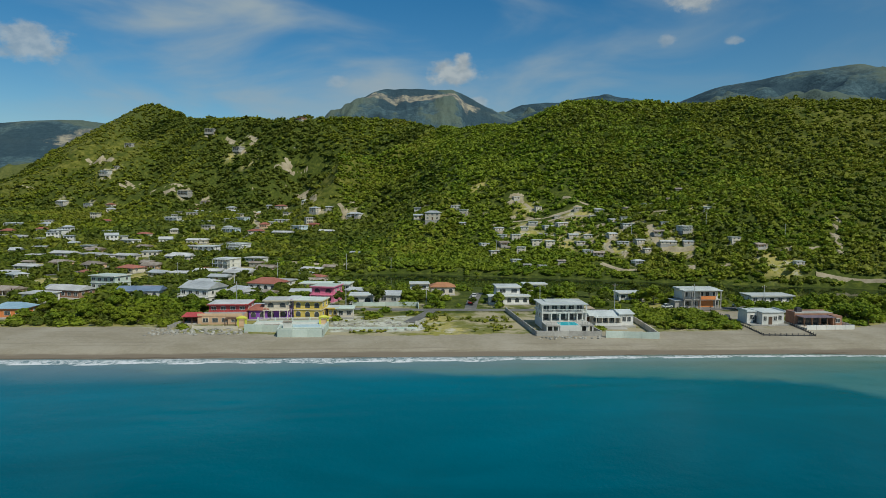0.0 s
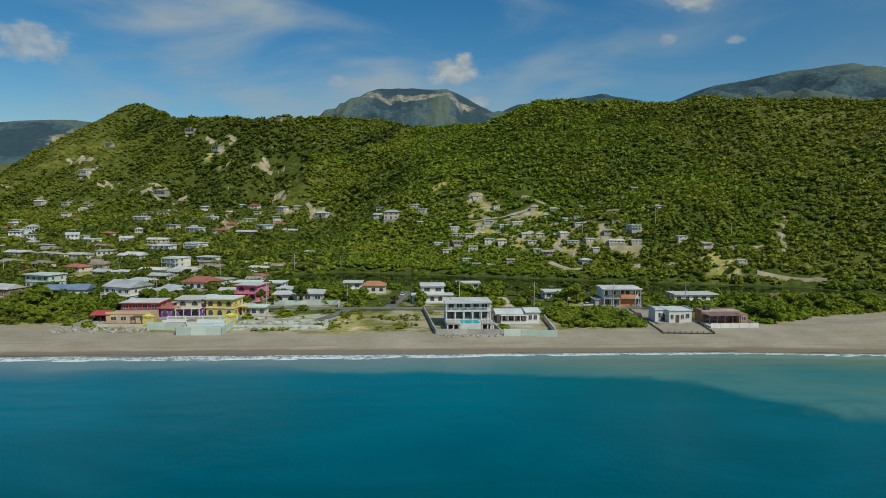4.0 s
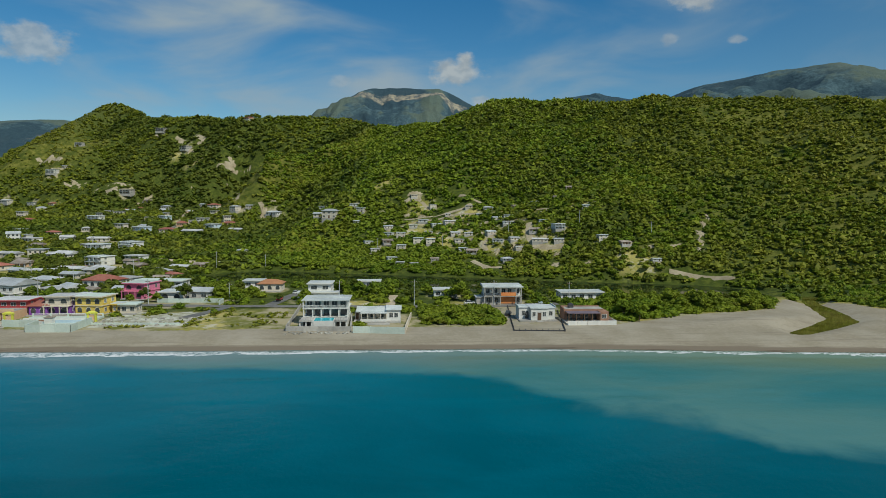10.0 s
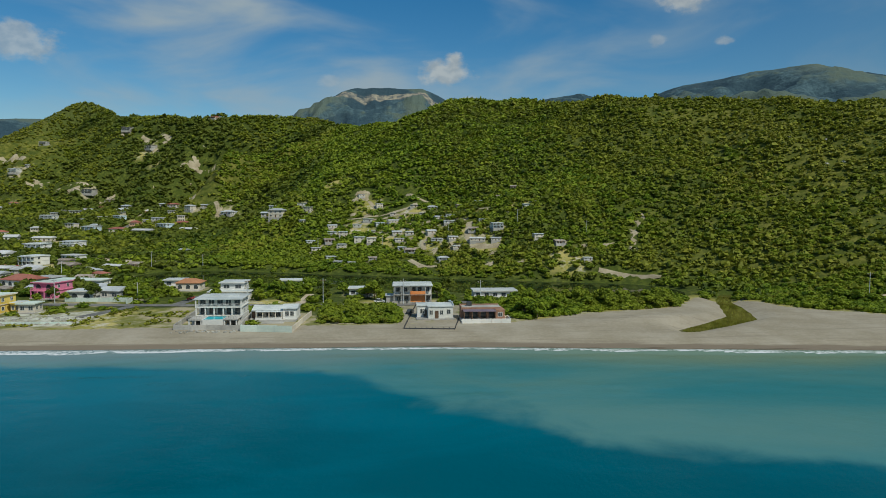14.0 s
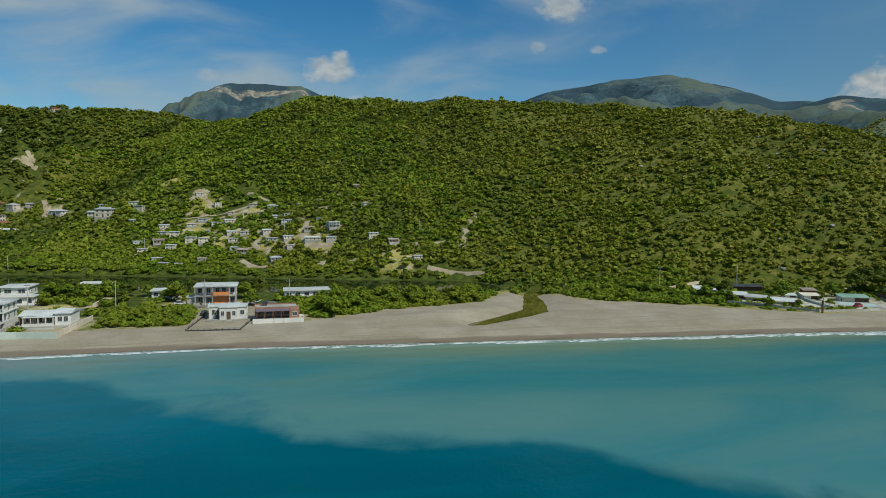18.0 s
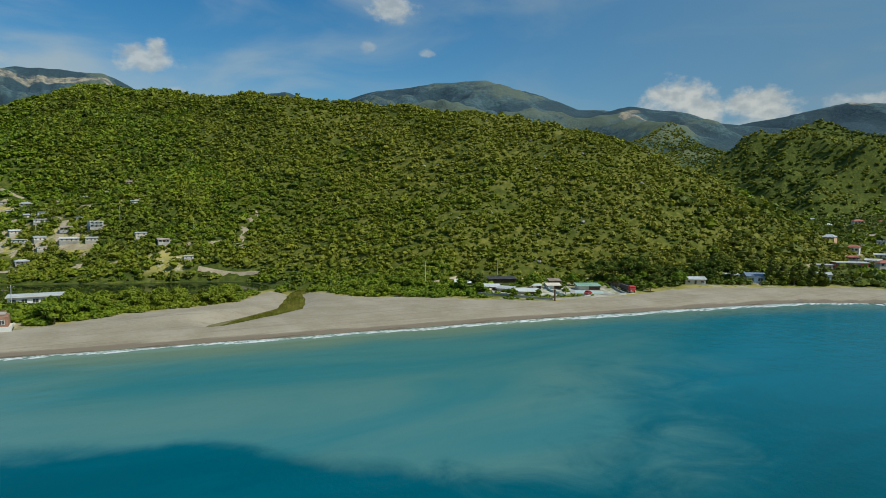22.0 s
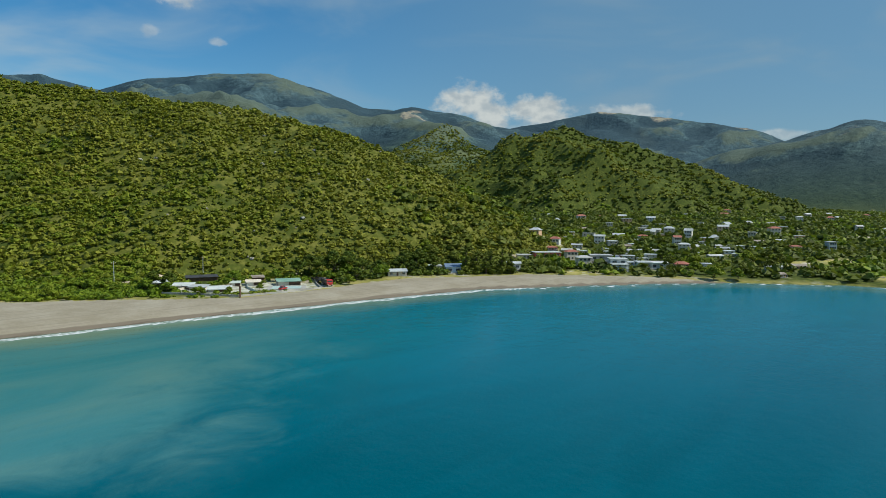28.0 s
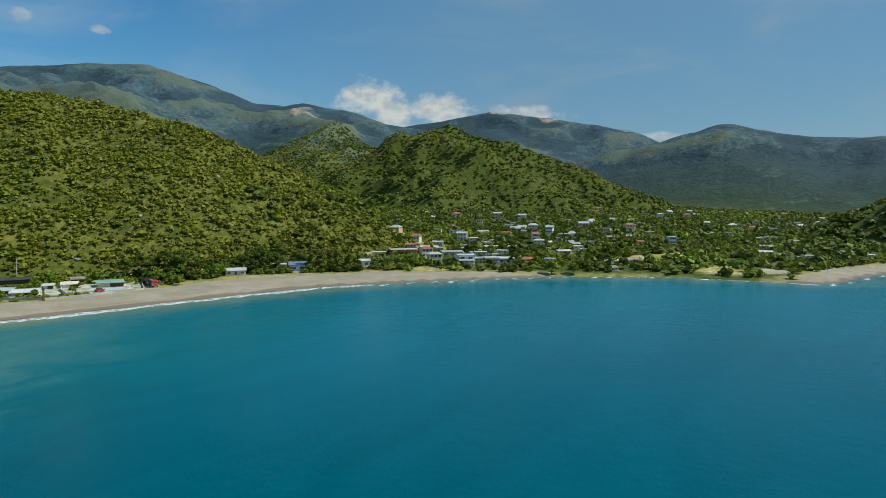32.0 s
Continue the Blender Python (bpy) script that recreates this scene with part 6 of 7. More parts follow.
def trailer(x, y, turn):
    """A long flat trailer with low boards, parked behind the truck."""
    t = tagged(new("flat_trailer"), "long dark flat trailer parked behind the red truck", "trailer")
    t.matrix_basis = pose(x, y, ground_at(x, y), 0, 0, turn)
    part("bed", boxes((-5, 5, -1.2, 1.2, 0.9, 1.15)), "dark_metal", t)
    part("headboard", boxes((4.8, 5, -1.2, 1.2, 1.15, 2.3)), "dark_metal", t)
    for side in (-1.2, 1.14):
        part("side_board", boxes((-5, 4.8, side, side + 0.06, 1.15, 1.7)), "wood", t)
    for wx in (-4.0, -2.9, 3.2):
        for wy in (-0.9, 0.9):
            wheel(t, wx, wy)


trailer(371, 192, -104)


def car(x, y, turn, paint, label):
    t = new("car")
    t.matrix_basis = pose(x, y, ground_at(x, y) + 0.16, 0, 0, turn)
    tagged(t, label, "car")
    body = boxes((-2.1, 2.1, -0.85, 0.85, 0.25, 0.85))
    bmesh.ops.bevel(body, geom=list(body.edges), offset=0.14, segments=2, affect="EDGES")
    part("body", body, paint, t)
    cabin = bmesh.new()
    lo = [cabin.verts.new(c) for c in ((-1.5, -0.78, 0.84), (1.1, -0.78, 0.84), (1.1, 0.78, 0.84), (-1.5, 0.78, 0.84))]
    hi = [cabin.verts.new(c) for c in ((-1.1, -0.65, 1.45), (0.4, -0.65, 1.45), (0.4, 0.65, 1.45), (-1.1, 0.65, 1.45))]
    for i in range(4):
        cabin.faces.new((lo[i], lo[(i + 1) % 4], hi[(i + 1) % 4], hi[i]))
    cabin.faces.new(hi)
    part("windows", cabin, "glass", t)
    part("roof", boxes((-1.08, 0.38, -0.63, 0.63, 1.45, 1.5)), paint, t)
    for xx in (-1.3, 1.3):
        for yy in (-0.78, 0.78):
            wheel(t, xx, yy, 0.32, 0.22)


car(346, 181, 20, "red_metal", "red car parked in the yard")
car(128.5, 239, 80, "sky_blue", "pale blue car parked in a drive")
car(101, 238, 10, "white", "white car parked beside a house")
car(31, 268, 80, "white", "white car on the lane")
car(27.5, 250, 85, "red_metal", "red car parked by the lane")
car(-66, 318, 70, "white", "white car on the village road")
car(112, 214, 70, "dark_metal", "dark car parked on the sandy lot")

for args in (("c", 411, 182, -35, 0.9), ("k", 440, 184, -40, 0.6), ("a", 398, 196, -35, 0.8), ("e", 486, 166, -40, 0.6), ("b", 519, 121, -50, 0.8), ("h", 545, 116, -52, 1.0), ("l", 560, 104, -52, 0.8), ("k", 535, 125, -50, 0.7)):
    place_house(*args, group="houses by the east beach")


# ---- stones, posts ----
def boulder(seed):
    r = random.Random(seed)
    bm = bmesh.new()
    bmesh.ops.create_icosphere(bm, subdivisions=2, radius=1.0)
    for v in bm.verts:
        v.co *= 0.8 + 0.45 * noise.noise(v.co * 1.3 + Vector((seed * 7.1, 0, 0)))
        v.co.z *= 0.65
    for _ in range(3):
        way = Vector((r.uniform(-1, 1), r.uniform(-1, 1), r.uniform(0, 1))).normalized()
        for v in bm.verts:
            over = v.co.dot(way) - 0.62
            if over > 0:
                v.co -= way * over
    me = bpy.data.meshes.new("boulder")
    bm.to_mesh(me)
    bm.free()
    me.materials.append(M["rock"])
    return me


STONES = [boulder(k) for k in range(5)]


def stones(count, pick, low, high, label, group):
    for _ in range(count):
        x, y = pick()
        ob = new("boulder", random.choice(STONES))
        s = random.uniform(low, high)
        ob.matrix_basis = pose(x, y, ground_at(x, y) + 0.12 * s, 0, 0, random.uniform(0, 360)) @ Matrix.Diagonal((s, s * random.uniform(0.7, 1.2), s, 1))
        tagged(ob, label, "stone", group)


stones(50, lambda: (random.uniform(40.5, 60), random.uniform(184.8, 187.2)), 0.25, 0.75, "pale rock of the bank below the pool villa", "rocks below the villa wall")
stones(170, lambda: (random.uniform(-75, -46), random.uniform(193.5, 204)), 0.2, 0.85, "pale broken concrete and stone on the beach bank", "rubble below the coloured houses")
stones(110, lambda: (random.uniform(-22, 8), random.uniform(198, 214)), 0.2, 0.8, "pale stone lying in the dune grass", "stones of the dune plot")
stones(30, lambda: (random.uniform(-140, 300), random.uniform(181, 191)), 0.12, 0.3, "small dark stone on the open beach", "stones on the beach")
stones(40, lambda: (random.uniform(330, 500), random.uniform(235, 390)), 0.7, 1.9, "pale outcrop of rock in the hillside scrub", "outcrops on the hill")


def pole(x, y, h, turn):
    t = new("utility_pole")
    t.matrix_basis = pose(x, y, ground_at(x, y), 0, 0, turn)
    tagged(t, "slim grey timber utility pole with a crossarm", "utility pole", "utility poles of the village")
    bm = bmesh.new()
    bmesh.ops.create_cone(bm, cap_ends=True, segments=8, radius1=0.17, radius2=0.11, depth=h + 0.6, matrix=pose(0, 0, h / 2 - 0.3))
    part("shaft", bm, "zinc", t)
    part("crossarm", boxes((-1.0, 1.0, -0.06, 0.06, h - 0.9, h - 0.75)), "wood", t)
    for x in (-0.9, 0, 0.9):
        part("insulator", boxes((x - 0.06, x + 0.06, -0.06, 0.06, h - 0.75, h - 0.5)), "white", t)


for x, y in ((-60, 243), (-20, 243), (10, 243), (52, 237), (80, 236), (110, 235), (140, 240), (-75, 300), (-62, 335), (-30, 370), (-5, 382), (-180, 355), (-150, 400), (-135, 450), (-110, 330), (-230, 300), (-210, 340), (60, 400), (100, 388), (140, 385), (180, 372), (215, 350), (300, 240), (395, 208), (340, 240)):
    pole(x, y, random.uniform(8, 10), random.uniform(-20, 20))


# ---- roads and tracks ----
ribbon("coast_road", [(-60, 240), (-20, 240), (6, 236.5), (48, 234.5), (104, 232), (135, 238)], 5, M["asphalt"], "narrow worn asphalt road behind the beach plots")
ribbon("beach_lane", [(12, 236), (8, 224), (3, 212)], 4, M["asphalt"], "short grey lane leading to the beach")
ribbon("lane", [(26, 237), (30, 262), (34, 280)], 4.5, M["asphalt"], "grey lane between the gardens")
ribbon("lane", [(71, 236), (72, 262)], 3.5, M["dirt"], "pale dirt lane between gardens")
ribbon("shore_track", [(212, 317), (222, 312), (229, 307), (238, 300)], 2.2, M["earth"], "pale bare ground at the end of the lagoon")
ribbon("village_road", [(-220, 300), (-180, 360), (-140, 430), (-120, 520), (-125, 600)], 5, M["asphalt"], "grey village road climbing to the ridge")
for pts, width in (([(94, 442), (107, 440), (117, 439), (129, 441), (142, 439)], 3.2), ([(116, 459), (124, 452), (131, 446)], 2.0), ([(132, 390), (123, 382), (125, 374)], 3.0),
                   ([(116, 367), (124, 354), (133, 352)], 3.0), ([(154, 393), (150, 373), (156, 363), (168, 360)], 4.0), ([(80, 470), (88, 466), (95, 452)], 2.6), ([(60, 440), (78, 442), (94, 442)], 2.4)):
    ribbon("hill_lane", pts, width, M["earth"], "pale dirt lane between the houses of the hill settlement")
for pts, width in (([(-440, 956), (-415, 938), (-389, 918)], 9), ([(-359, 863), (-336, 876)], 7), ([(-310, 835), (-293, 836), (-266, 838)], 9), ([(-140, 814), (-123, 810), (-79, 617)], 6),
                   ([(-246, 949), (-195, 914)], 9), ([(-56, 607), (-51, 596), (-49, 589)], 6), ([(-250, 817), (-237, 836)], 7), ([(-166, 831), (-116, 838)], 6), ([(-156, 713), (-139, 643), (-122, 578), (-112, 551)], 7)):
    ribbon("hill_road", pts, width * 0.65, M["earth"], "pale unpaved road cut across the green slope")
ribbon("village_road", [(-77, 403), (-50, 392), (-23, 388)], 7, M["dirt"], "wide pale dirt road behind the village")
ribbon("hill_lane", [(66, 428), (90, 436), (112, 434), (126, 424), (150, 414), (168, 402)], 1.6, M["earth"], "pale dirt lane through the hill settlement")
ribbon("foot_of_hill_road", [(300, 238), (340, 236), (375, 222), (400, 205), (430, 192)], 3, M["dirt"], "pale dirt road along the foot of the hill")
for k, (x, y, rx, ry) in enumerate(((235, 330, 3.0, 5), (238, 338, 2.4, 5), (241, 345, 3.2, 5), (246, 352, 2.6, 5), (251, 358, 2.2, 4), (199, 345, 7, 2.2), (211, 341, 7, 2.0), (224, 338, 7, 2.2), (160, 345, 5, 3), (176, 338, 5, 3), (166, 400, 7, 3), (150, 398, 6, 3), (128, 408, 5, 4), (118, 414, 5, 3))):
    bare_patch(x, y, rx, ry, M["earth"], 60 + k)
for k, (x, y, rx, ry) in enumerate(SCARS):
    if (x, y) == (240, 342):
        continue
    bare_patch(x, y, rx * 0.85, ry * 0.75, M["earth"], k)


# ---- vegetation ----
CELL, X0, Y0, NX, NY = 2.0, -760.0, -260.0, 1130, 800
blocked = np.zeros((NX, NY), bool)
gx, gy = np.meshgrid(X0 + CELL * (np.arange(NX) + 0.5), Y0 + CELL * (np.arange(NY) + 0.5), indexing="ij")


def block_all():
    near = gx < 1000
    blocked[:] |= inland(gx, gy) < 6
    blocked[:] |= sandy(gx, gy) > -1.5
    d, _, _ = line_distance(gx, gy, LAGOON)
    blocked[:] |= d < 32
    blocked[:] |= (d < 38) & (gy < np.interp(gx, [q[0] for q in LAGOON], [q[1] for q in LAGOON]))
    d, _, w = line_distance(gx, gy, CREEK)
    blocked[:] |= d < w + 1
    for pts, width in ROADS:
        d, _, _ = line_distance(gx, gy, pts)
        blocked[:] |= d < width / 2 + 1.5
    for x, y, w, dd, turn in FOOTPRINTS:
        i0, j0, r = int((x - X0) / CELL), int((y - Y0) / CELL), int(max(w, dd) / CELL) + 2
        s = (slice(max(0, i0 - r), i0 + r), slice(max(0, j0 - r), j0 + r))
        c, k = math.cos(radians(turn)), math.sin(radians(turn))
        u, v = (gx[s] - x) * c + (gy[s] - y) * k, -(gx[s] - x) * k + (gy[s] - y) * c
        # nearer houses keep a clear strip in front
        front = 2.5 if y < 320 else 0.0
        blocked[s] |= (np.abs(u) < w / 2) & (v < dd / 2) & (v > -dd / 2 - front)
    blocked[:] |= (np.abs(gx - 9) < 33) & (np.abs(gy - 212) < 19) & (fbm(gx, gy, 9, 3, 91) < 0.52)
    blocked[:] |= np.hypot((gx - 341) / 31, (gy - 194 + (gx - 341) * 0.45) / 15) < 1
    for x, y, rx, ry in PATCHES:
        blocked[:] |= np.hypot((gx - x) / rx, (gy - y - 1) / (ry + 1)) < 0.9
    for x, y, rx, ry in BARE:
        if y < 760 and x < 1100:
            blocked[:] |= np.hypot((gx - x) / rx, (gy - y) / ry) < 0.62


def is_free(x, y):
    i, j = ((x - X0) / CELL).astype(int), ((y - Y0) / CELL).astype(int)
    ok = (i >= 0) & (i < NX) & (j >= 0) & (j < NY)
    out = np.zeros(x.shape, bool)
    out[ok] = ~blocked[i[ok], j[ok]]
    return out


rng = np.random.default_rng(4)


def ball(level):
    """An icosphere's corners and faces."""
    bm = bmesh.new()
    bmesh.ops.create_icosphere(bm, subdivisions=level, radius=1.0)
    bm.verts.ensure_lookup_table()
    v = np.array([tuple(q.co) for q in bm.verts])
    f = np.array([[q.index for q in face.verts] for face in bm.faces])
    bm.free()
    return v, f


EIGHT = (np.array([(1, 0, 0), (0, 1, 0), (-1, 0, 0), (0, -1, 0), (0, 0, 1), (0, 0, -1)], float), np.array([(0, 1, 4), (1, 2, 4), (2, 3, 4), (3, 0, 4), (1, 0, 5), (2, 1, 5), (3, 2, 5), (0, 3, 5)]))
BALL = {0: EIGHT, 1: ball(1)}


def crown_template(leaves, core_level, seed, spread=0.42, flat=0.62, lift=0.34):
    """A crown of unit radius: a dark uneven heart and loose leaf clumps round it, all triangles."""
    r = np.random.default_rng(seed)
    v, f = BALL[core_level]
    lumps = r.normal(size=(5, 3))
    lumps /= np.linalg.norm(lumps, axis=1)[:, None]
    swell = 0.62 + 0.22 * np.max(v @ lumps.T, axis=1) + r.uniform(-0.08, 0.08, len(v))
    verts, faces = [v * swell[:, None]], [f]
    base = len(v)
    way = r.normal(size=(leaves, 3))
    way /= np.linalg.norm(way, axis=1)[:, None]
    way[:, 2] = np.abs(way[:, 2]) * 1.15 - 0.3
    reach = (0.70 + 0.25 * np.max(way @ lumps.T, axis=1))[:, None] + r.uniform(-0.12, 0.12, (leaves, 1))
    centre = way * reach
    a = r.normal(size=(leaves, 3))
    n = way + 0.9 * r.normal(size=(leaves, 3))
    n /= np.linalg.norm(n, axis=1)[:, None]
    a -= (a * n).sum(1)[:, None] * n
    a /= np.linalg.norm(a, axis=1)[:, None]
    b = np.cross(n, a)
    size = r.uniform(0.5, 1.15, (leaves, 1)) * spread
    quad = np.stack([centre - a * size - b * size * 0.5, centre + a * size * 0.9 - b * size * 0.7, centre + a * size + b * size * 0.6 + n * size * 0.3, centre - a * size * 0.8 + b * size * 0.8], 1)
    verts.append(quad.reshape(-1, 3))
    i = base + 4 * np.arange(leaves)[:, None]
    faces.append(np.concatenate([i + [0, 1, 2], i + [0, 2, 3]]))
    v, f = np.concatenate(verts), np.concatenate(faces)
    v[:, 2] = v[:, 2] * flat + lift
    return v, f


def scatter(name, x, y, radius, templates, mat, label, category="trees"):
    """One mesh of many crowns standing on the ground."""
    z = terrain(x, y)
    verts, faces, base = [], [], 0
    which = rng.integers(len(templates), size=len(x))
    for k, (tv, tf) in enumerate(templates):
        s = np.nonzero(which == k)[0]
        if not len(s):
            continue
        turn = rng.uniform(0, 6.283, len(s))
        c, q = np.cos(turn)[:, None], np.sin(turn)[:, None]
        r = radius[s][:, None]
        tall = rng.uniform(0.75, 1.2, len(s))[:, None]
        px = x[s][:, None] + r * (tv[:, 0] * c - tv[:, 1] * q)
        py = y[s][:, None] + r * (tv[:, 0] * q + tv[:, 1] * c)
        pz = z[s][:, None] + r * tall * tv[:, 2]
        verts.append(np.stack([px, py, pz], -1).reshape(-1, 3))
        faces.append((tf[None] + (base + np.arange(len(s)) * len(tv))[:, None, None]).reshape(-1, 3))
        base += len(s) * len(tv)
    ob = fast_mesh(name, np.concatenate(verts), np.concatenate(faces), mat)
    return tagged(ob, label, category, kind="stuff")


def sample(x0, x1, y0, y1, count, chance=None):
    x, y = rng.uniform(x0, x1, count), rng.uniform(y0, y1, count)
    keep = is_free(x, y)
    if chance is not None:
        keep &= rng.uniform(size=count) < chance(x, y)
    return x[keep], y[keep]


block_all()
fine = [crown_template(46, 1, s, 0.25, 0.70) for s in range(8)]
tiny = [crown_template(7, 0, 120 + s, 0.55, 0.66 + 0.04 * (s % 5), 0.42) for s in range(10)]
bushy = [crown_template(8, 0, 160 + s, 0.46, 0.72 + 0.05 * (s % 5), 0.50) for s in range(12)]


def hill_chance(x, y):
    z = terrain(x, y)
    gap = fbm(x, y, 22, 3, 61)
    back = np.zeros(x.shape, bool)
    for ridge, way, zone in ((RIDGES[0], 1, x > 60), (RIDGES[1], -1, x < 40)):
        d, side, _ = line_distance(x, y, ridge[2])
        back |= zone & (side == way) & (d > 45)
    return np.where(back, 0.0, np.where(z > 7, 1.0, 0.55)) * (1 - 0.85 * openness(x, y)) * np.clip((gap - 0.22) * 6, 0.45, 1)


def plain_chance(x, y):
    return (1 - 0.92 * np.clip(openness(x, y) * 2, 0, 1)) * np.clip((fbm(x, y, 30, 3, 71) - 0.30) * 5, 0.1, 1)


# the big scrub-covered hill above the shore
x, y = sample(130, 660, 195, 590, 50000, hill_chance)
ok = y > 250 - (x - 230) * 0.3
x, y = x[ok], y[ok]
size = 0.8 + 1.5 * rng.uniform(size=len(x)) ** 1.6 + 1.1 * (rng.uniform(size=len(x)) < 0.10)
thin = step(x, 210, 340) * (fbm(x, y, 14, 3, 65) < 0.52)
ok = rng.uniform(size=len(x)) > 0.25 * thin
x, y, size = x[ok], y[ok], size[ok]
mood = 0.55 * step(x, 190, 380) - 0.14 * step(x, 280, 170) + 0.9 * (fbm(x, y, 46, 3, 67) - 0.5) + rng.uniform(-0.28, 0.28, len(x))
kind = np.where(mood > 0.33, 2, np.where(mood > -0.16, 1, 0))
for k, (mat, label) in enumerate((("leaf_dark", "dark green low trees between the scrub on the hillside"), ("leaf", "dense olive-green scrub and low trees on the hillside"), ("leaf_dry", "dry yellow-green bushes on the hillside"))):
    s = kind == k
    scatter("hillside_scrub", x[s], y[s], size[s] * (1.15, 1.0, 0.9)[k], bushy, M[mat], label)
x, y = sample(-60, 240, 372, 760, 17000, hill_chance)
scatter("hillside_scrub", x, y, rng.uniform(1.4, 2.8, len(x)), tiny, M["leaf_lush"], "green scrub and trees on the slopes above the settlement")
x, y = sample(-700, 40, 420, 1290, 38000, hill_chance)
mood = ribs(x, y) + rng.uniform(-0.05, 0.05, len(x)) - 0.10 * step(y, 650, 500)
ok = rng.uniform(size=len(x)) > 0.5 * step(mood, 0.02, 0.14)
x, y, mood = x[ok], y[ok], mood[ok]
damp, dry = mood < -0.09, mood > 0.03
mixed = ~damp & ~dry
scatter("gully_trees", x[damp], y[damp], rng.uniform(2.4, 4.6, damp.sum()), tiny, M["leaf_dark"], "darker green trees filling the gullies behind the village")
scatter("hillside_scrub", x[mixed], y[mixed], rng.uniform(1.9, 3.6, mixed.sum()), tiny, M["leaf"], "green scrub on the ridges behind the village")
scatter("hillside_scrub", x[dry], y[dry], rng.uniform(1.4, 2.8, dry.sum()), tiny, M["leaf_dry"], "thin yellow-green scrub on the spurs behind the village")
# the coastal plain
x, y = sample(-420, 330, 190, 440, 5600, plain_chance)
scatter("coastal_trees", x, y, rng.uniform(1.2, 2.9, len(x)), fine, M["leaf_lush"], "leafy green trees and bushes between the houses of the coastal plain")
x, y = sample(-430, -5, 256, 560, 3000, lambda x, y: 1 - 0.9 * np.clip(openness(x, y) * 2, 0, 1))
scatter("village_trees", x, y, rng.uniform(1.8, 4.6, len(x)), fine, M["leaf_dark"], "dark and bright green garden trees between the village houses")
xs, ys = [], []
for x0, x1, y0, y1, count in ((82, 108, 197, 226, 260), (138, 240, 196, 300, 2500), (236, 320, 200, 262, 1000), (-10, 240, 330, 420, 1800)):
    x, y = sample(x0, x1, y0, y1, count, lambda x, y: 1 - 0.9 * np.clip(openness(x, y) * 2, 0, 1))
    xs.append(x)
    ys.append(y)
x, y = np.concatenate(xs), np.concatenate(ys)
scatter("mangrove_thicket", x, y, rng.uniform(1.2, 2.4, len(x)), fine, M["leaf_lush"], "dense bright green thicket round the lagoon and creek", "bushes")
x, y = sample(-128, -68, 206, 250, 300)
scatter("beach_thicket", x, y, rng.uniform(1.2, 2.4, len(x)), fine, M["leaf_dark"], "dark olive thicket at the back of the beach", "bushes")
x, y = sample(296, 376, 176, 236, 600)
scatter("yard_bushes", x, y, rng.uniform(0.7, 1.6, len(x)), fine, M["leaf_lush"], "bright green bushes round the yard sheds", "bushes")
x, y = rng.uniform(-24, 41, 420), rng.uniform(194, 231, 420)
ok = (fbm(x, y, 9, 3, 91) > 0.5) & (sandy(x, y) < 4) & is_free(x, y)
x, y = x[ok], y[ok]
scatter("dune_weeds", x, y, rng.uniform(0.35, 1.0, len(x)), tiny, M["leaf_dry"], "low yellow-green weeds and bushes on the sandy plot", "weeds")
x, y = sample(-150, 330, 188, 232, 900, lambda x, y: np.where((sandy(x, y) > -14) & (fbm(x, y, 11, 3, 93) > 0.5), 1.0, 0.0))
scatter("beach_edge_weeds", x, y, rng.uniform(0.3, 0.9, len(x)), tiny, M["leaf_lush"], "creeping weeds along the back edge of the beach", "weeds")
# the valley and its hills
x, y = sample(470, 1480, -230, 1000, 28000, lambda x, y: (1 - 0.9 * openness(x, y)) * np.where(terrain(x, y) < 50, 0.8, 0.0))
half = fbm(x, y, 26, 3, 57) < 0.6
scatter("valley_trees", x[half], y[half], rng.uniform(2.2, 4.7, half.sum()), tiny, M["leaf_dark"], "dark green trees filling the valley")
scatter("valley_trees", x[~half], y[~half], rng.uniform(2.0, 4.2, (~half).sum()), tiny, M["leaf_lush"], "brighter green trees filling the valley")
x, y = sample(860, 1490, -230, 1150, 22000, lambda x, y: np.where(terrain(x, y) >= 45, 0.9, 0.0))
mood = ribs(x, y) + rng.uniform(-0.05, 0.05, len(x))
damp, dry = mood < -0.05, mood > 0.03
mixed = ~damp & ~dry
scatter("valley_hill_scrub", x[dry], y[dry], rng.uniform(2.0, 3.4, dry.sum()), tiny, M["leaf_dry"], "yellow-green scrub on the spurs of the pointed hill")
scatter("valley_hill_scrub", x[mixed], y[mixed], rng.uniform(2.2, 4.0, mixed.sum()), tiny, M["leaf"], "green scrub on the pointed hill above the valley")
scatter("valley_hill_scrub", x[damp], y[damp], rng.uniform(2.4, 4.2, damp.sum()), tiny, M["leaf_dark"], "darker green trees in the gullies of the pointed hill")
x, y = sample(376, 500, 150, 214, 420, lambda x, y: np.where(sandy(x, y) < -5, 1.0, 0.0))
scatter("east_beach_trees", x, y, rng.uniform(1.6, 4.0, len(x)), fine, M["leaf_dark"], "dense dark green trees behind the east beach")


# ---- single trees near the shore ----
def limb(bm, a, b, r0, r1, sides=7):
    way = (Vector(b) - Vector(a)).normalized()
    u = way.orthogonal().normalized()
    v = way.cross(u)
    rings = [[bm.verts.new(Vector(p) + (u * math.cos(6.2832 * i / sides) + v * math.sin(6.2832 * i / sides)) * r) for i in range(sides)] for p, r in ((a, r0), (b, r1))]
    for i in range(sides):
        j = (i + 1) % sides
        bm.faces.new((rings[0][i], rings[0][j], rings[1][j], rings[1][i]))
    bm.faces.new(rings[1])


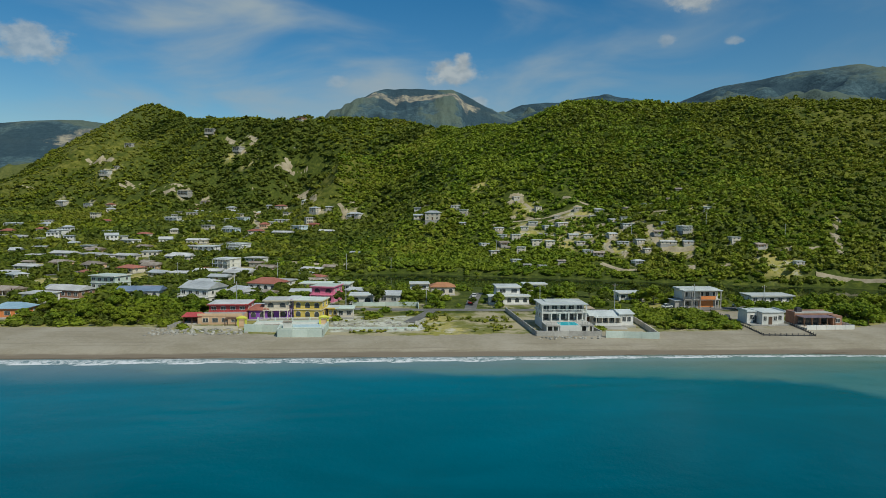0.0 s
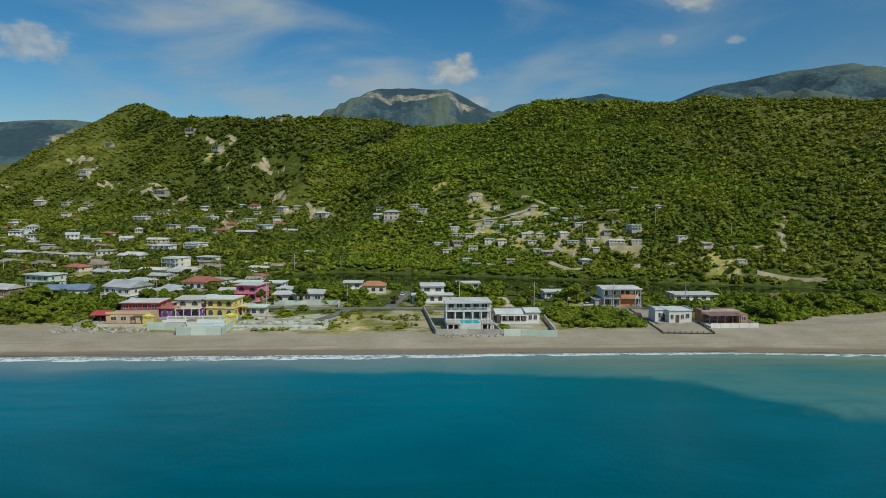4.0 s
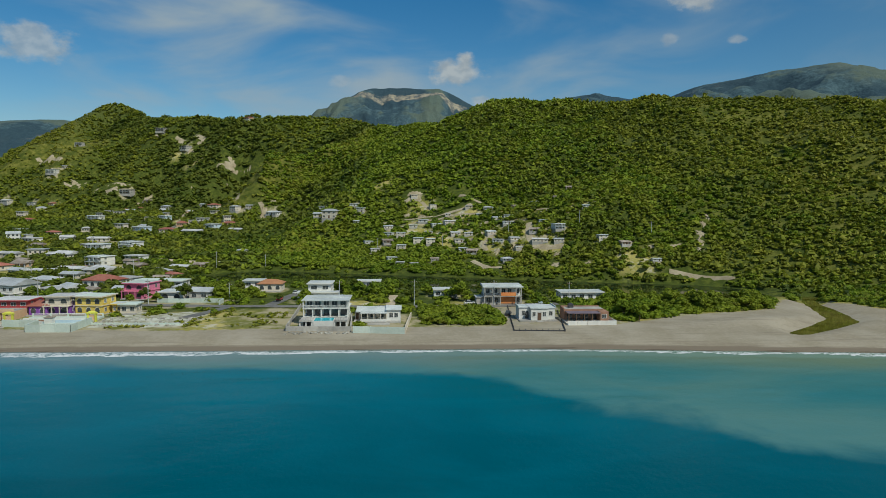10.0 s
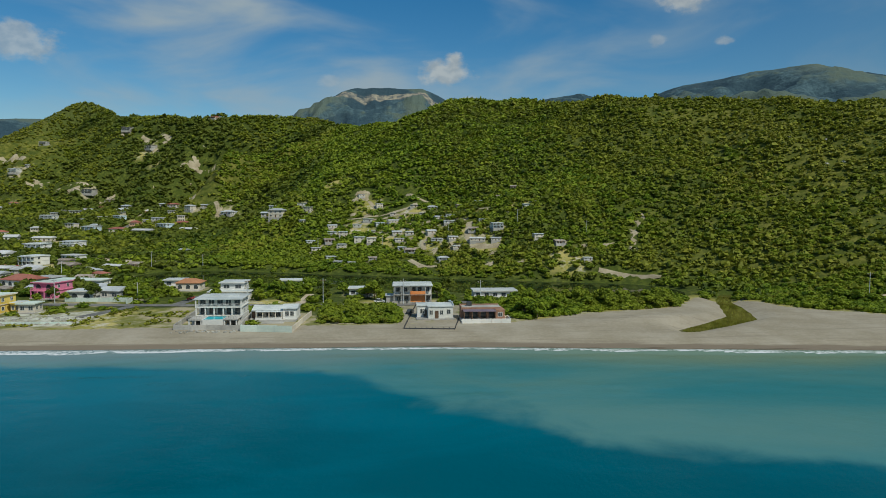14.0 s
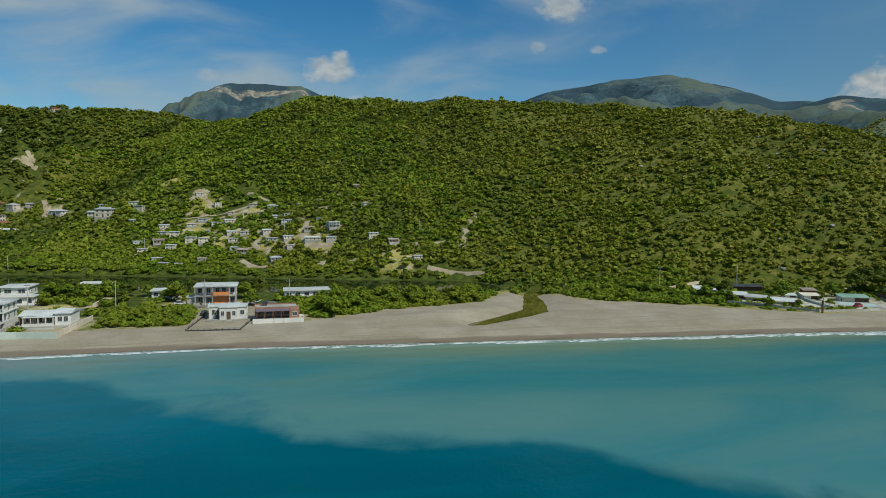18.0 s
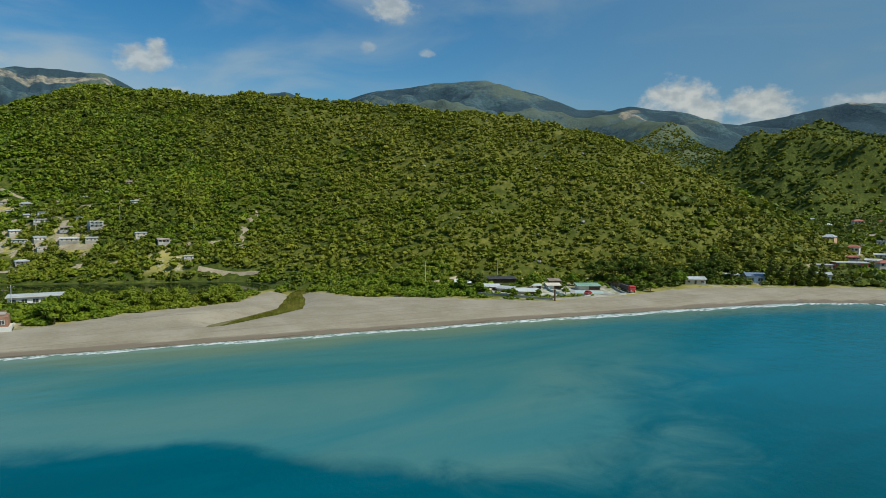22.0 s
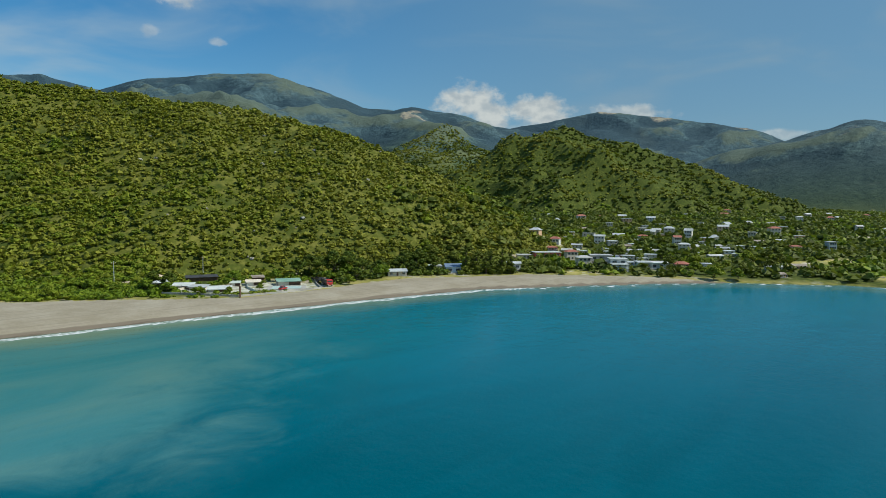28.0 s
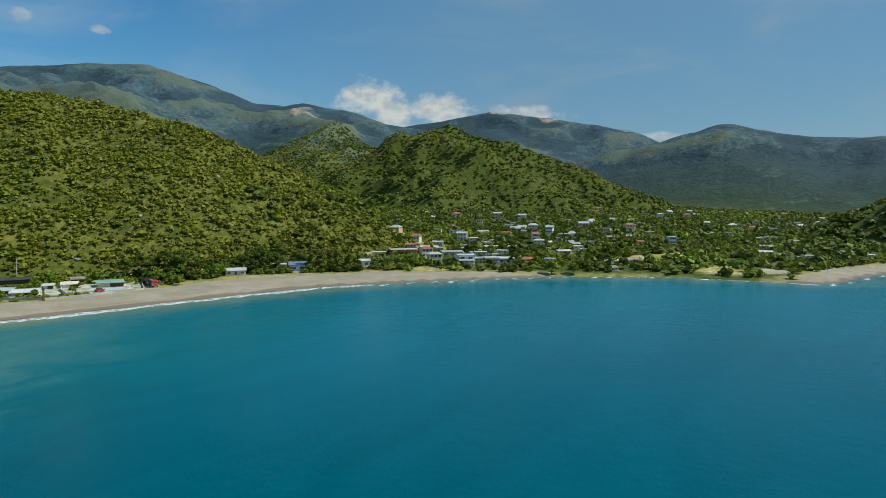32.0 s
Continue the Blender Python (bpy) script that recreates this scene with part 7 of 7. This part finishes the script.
def tree_kind(seed, height, spread, mat, label, pine=False):
    """A tapered trunk with limbs, and a crown of loose leaf clumps with gaps between them."""
    r = np.random.default_rng(seed)
    t = tagged(new("tree"), label, "tree")
    bm = bmesh.new()
    fork = height * (0.24 if not pine else 0.85)
    limb(bm, (0, 0, -0.5), (0.1, 0.05, fork), 0.03 * height, 0.018 * height)
    clumps = []
    if pine:
        for k in range(16):
            z = height * (0.2 + 0.8 * k / 15)
            w = spread * (1.05 - 0.75 * k / 15)
            a = r.uniform(0, 6.28)
            clumps.append((math.cos(a) * w * 0.45, math.sin(a) * w * 0.45, z, w * 0.62))
    else:
        for k in range(6):
            a = k * 1.05 + r.uniform(-0.4, 0.4)
            reach, z = spread * r.uniform(0.35, 0.75), height * r.uniform(0.36, 0.78)
            tip = (math.cos(a) * reach, math.sin(a) * reach, z)
            limb(bm, (0.1, 0.05, fork * 0.95), tip, 0.014 * height, 0.006 * height, 5)
            clumps.append((*tip, spread * r.uniform(0.36, 0.55)))
        clumps += [(0, 0, height * 0.82, spread * 0.5), (0.2 * spread, -0.2 * spread, height * 0.7, spread * 0.5)]
    part("trunk", bm, "bark", t)
    verts, faces, n = [], [], 0
    for k, (x, y, z, s) in enumerate(clumps):
        v, f = crown_template(46, 1, seed * 31 + k, 0.24, 0.72)
        verts.append(v * s + np.array([x, y, z - 0.4 * s]))
        faces.append(f + n)
        n += len(v)
    crown = fast_mesh("crown", np.concatenate(verts), np.concatenate(faces), M[mat])
    crown.parent = t
    return t


TREES = {
    "round": tree_kind(1, 6.0, 3.4, "leaf_lush", "broad leafy green tree with a rounded crown"),
    "wide": tree_kind(2, 5.2, 4.2, "leaf_lush", "wide spreading green tree beside the houses"),
    "dark": tree_kind(3, 6.8, 3.2, "leaf_dark", "dense dark green tree"),
    "bush": tree_kind(4, 2.8, 2.2, "leaf", "low olive-green beach bush"),
    "pine": tree_kind(5, 13, 3.4, "leaf_dark", "tall feathery dark casuarina tree by the beach", True),
}
USED = set()


def plant(kind, x, y, s=1.0, group="trees of the coast"):
    m = pose(x, y, ground_at(x, y), 0, 0, random.uniform(0, 360))
    if kind in USED:
        ob = copy_thing(TREES[kind], m)
    else:
        ob = TREES[kind]
        ob.matrix_basis = m
        USED.add(kind)
    ob.scale = (s, s, s * random.uniform(0.85, 1.15))
    tagged(ob, group=group)


def grove(kinds, x0, x1, y0, y1, count, low=0.7, high=1.15):
    made = 0
    for _ in range(count * 20):
        if made >= count:
            break
        x, y = random.uniform(x0, x1), random.uniform(y0, y1)
        if is_free(np.array([x]), np.array([y]))[0]:
            plant(random.choice(kinds), x, y, random.uniform(low, high))
            made += 1


for x, y in ((444, 166), (449, 163), (453, 160), (457, 160), (461, 156), (466, 154), (452, 168), (460, 164)):
    plant("pine", x, y, random.uniform(0.75, 1.05), "casuarinas by the east beach")
for x, y, s in ((38, 246, 0.8), (54, 247, 0.8), (-67, 252, 1.0), (-64, 248, 0.9), (-8, 248, 1.0), (3, 256, 1.1), (0, 262, 1.0), (8, 256, 0.9), (28, 246, 0.6), (126, 232, 0.9), (124, 250, 1.2), (128, 254, 1.2), (79, 244, 1.0), (99, 246, 1.2), (96, 252, 1.1), (64, 260, 1.0), (70, 268, 1.1), (58, 262, 1.1), (50, 270, 1.0)):
    plant(random.choice(("round", "wide", "dark")), x, y, s)
for x, y, s in ((381, 203, 1.7), (386, 199, 1.8), (391, 195, 1.7), (379, 209, 1.5), (396, 191, 1.5), (404, 187, 1.2), (423, 188, 1.6), (429, 185, 1.7), (435, 181, 1.5), (420, 181, 1.2), (449, 179, 1.5), (311, 210, 1.1), (306, 214, 1.2), (370, 206, 1.3)):
    plant("dark", x, y, s)
for x, y, s in ((336, 214, 0.9), (341, 213, 0.9), (333, 205, 0.7), (316, 198, 0.8), (347, 198, 0.8), (356, 203, 0.9), (325, 187, 0.5), (314, 190, 0.6), (338, 186, 0.5), (307, 203, 0.9)):
    plant(random.choice(("round", "wide", "bush")), x, y, s)
grove(("bush", "round"), 80, 107, 196, 226, 14, 0.5, 0.8)
grove(("bush", "wide", "round"), -125, -68, 205, 250, 40, 0.7, 1.1)
grove(("bush", "round", "wide"), 148, 235, 200, 275, 62, 0.75, 1.05)
grove(("round", "wide", "dark"), -150, 210, 240, 285, 52, 0.65, 0.95)
grove(("bush", "round"), 255, 320, 200, 240, 20, 0.7, 1.0)
grove(("round", "dark", "wide"), 375, 480, 175, 210, 20, 0.8, 1.2)
grove(("round", "dark", "wide"), 500, 620, 40, 160, 26, 0.8, 1.3)
grove(("bush",), -25, 40, 196, 230, 7, 0.25, 0.5)
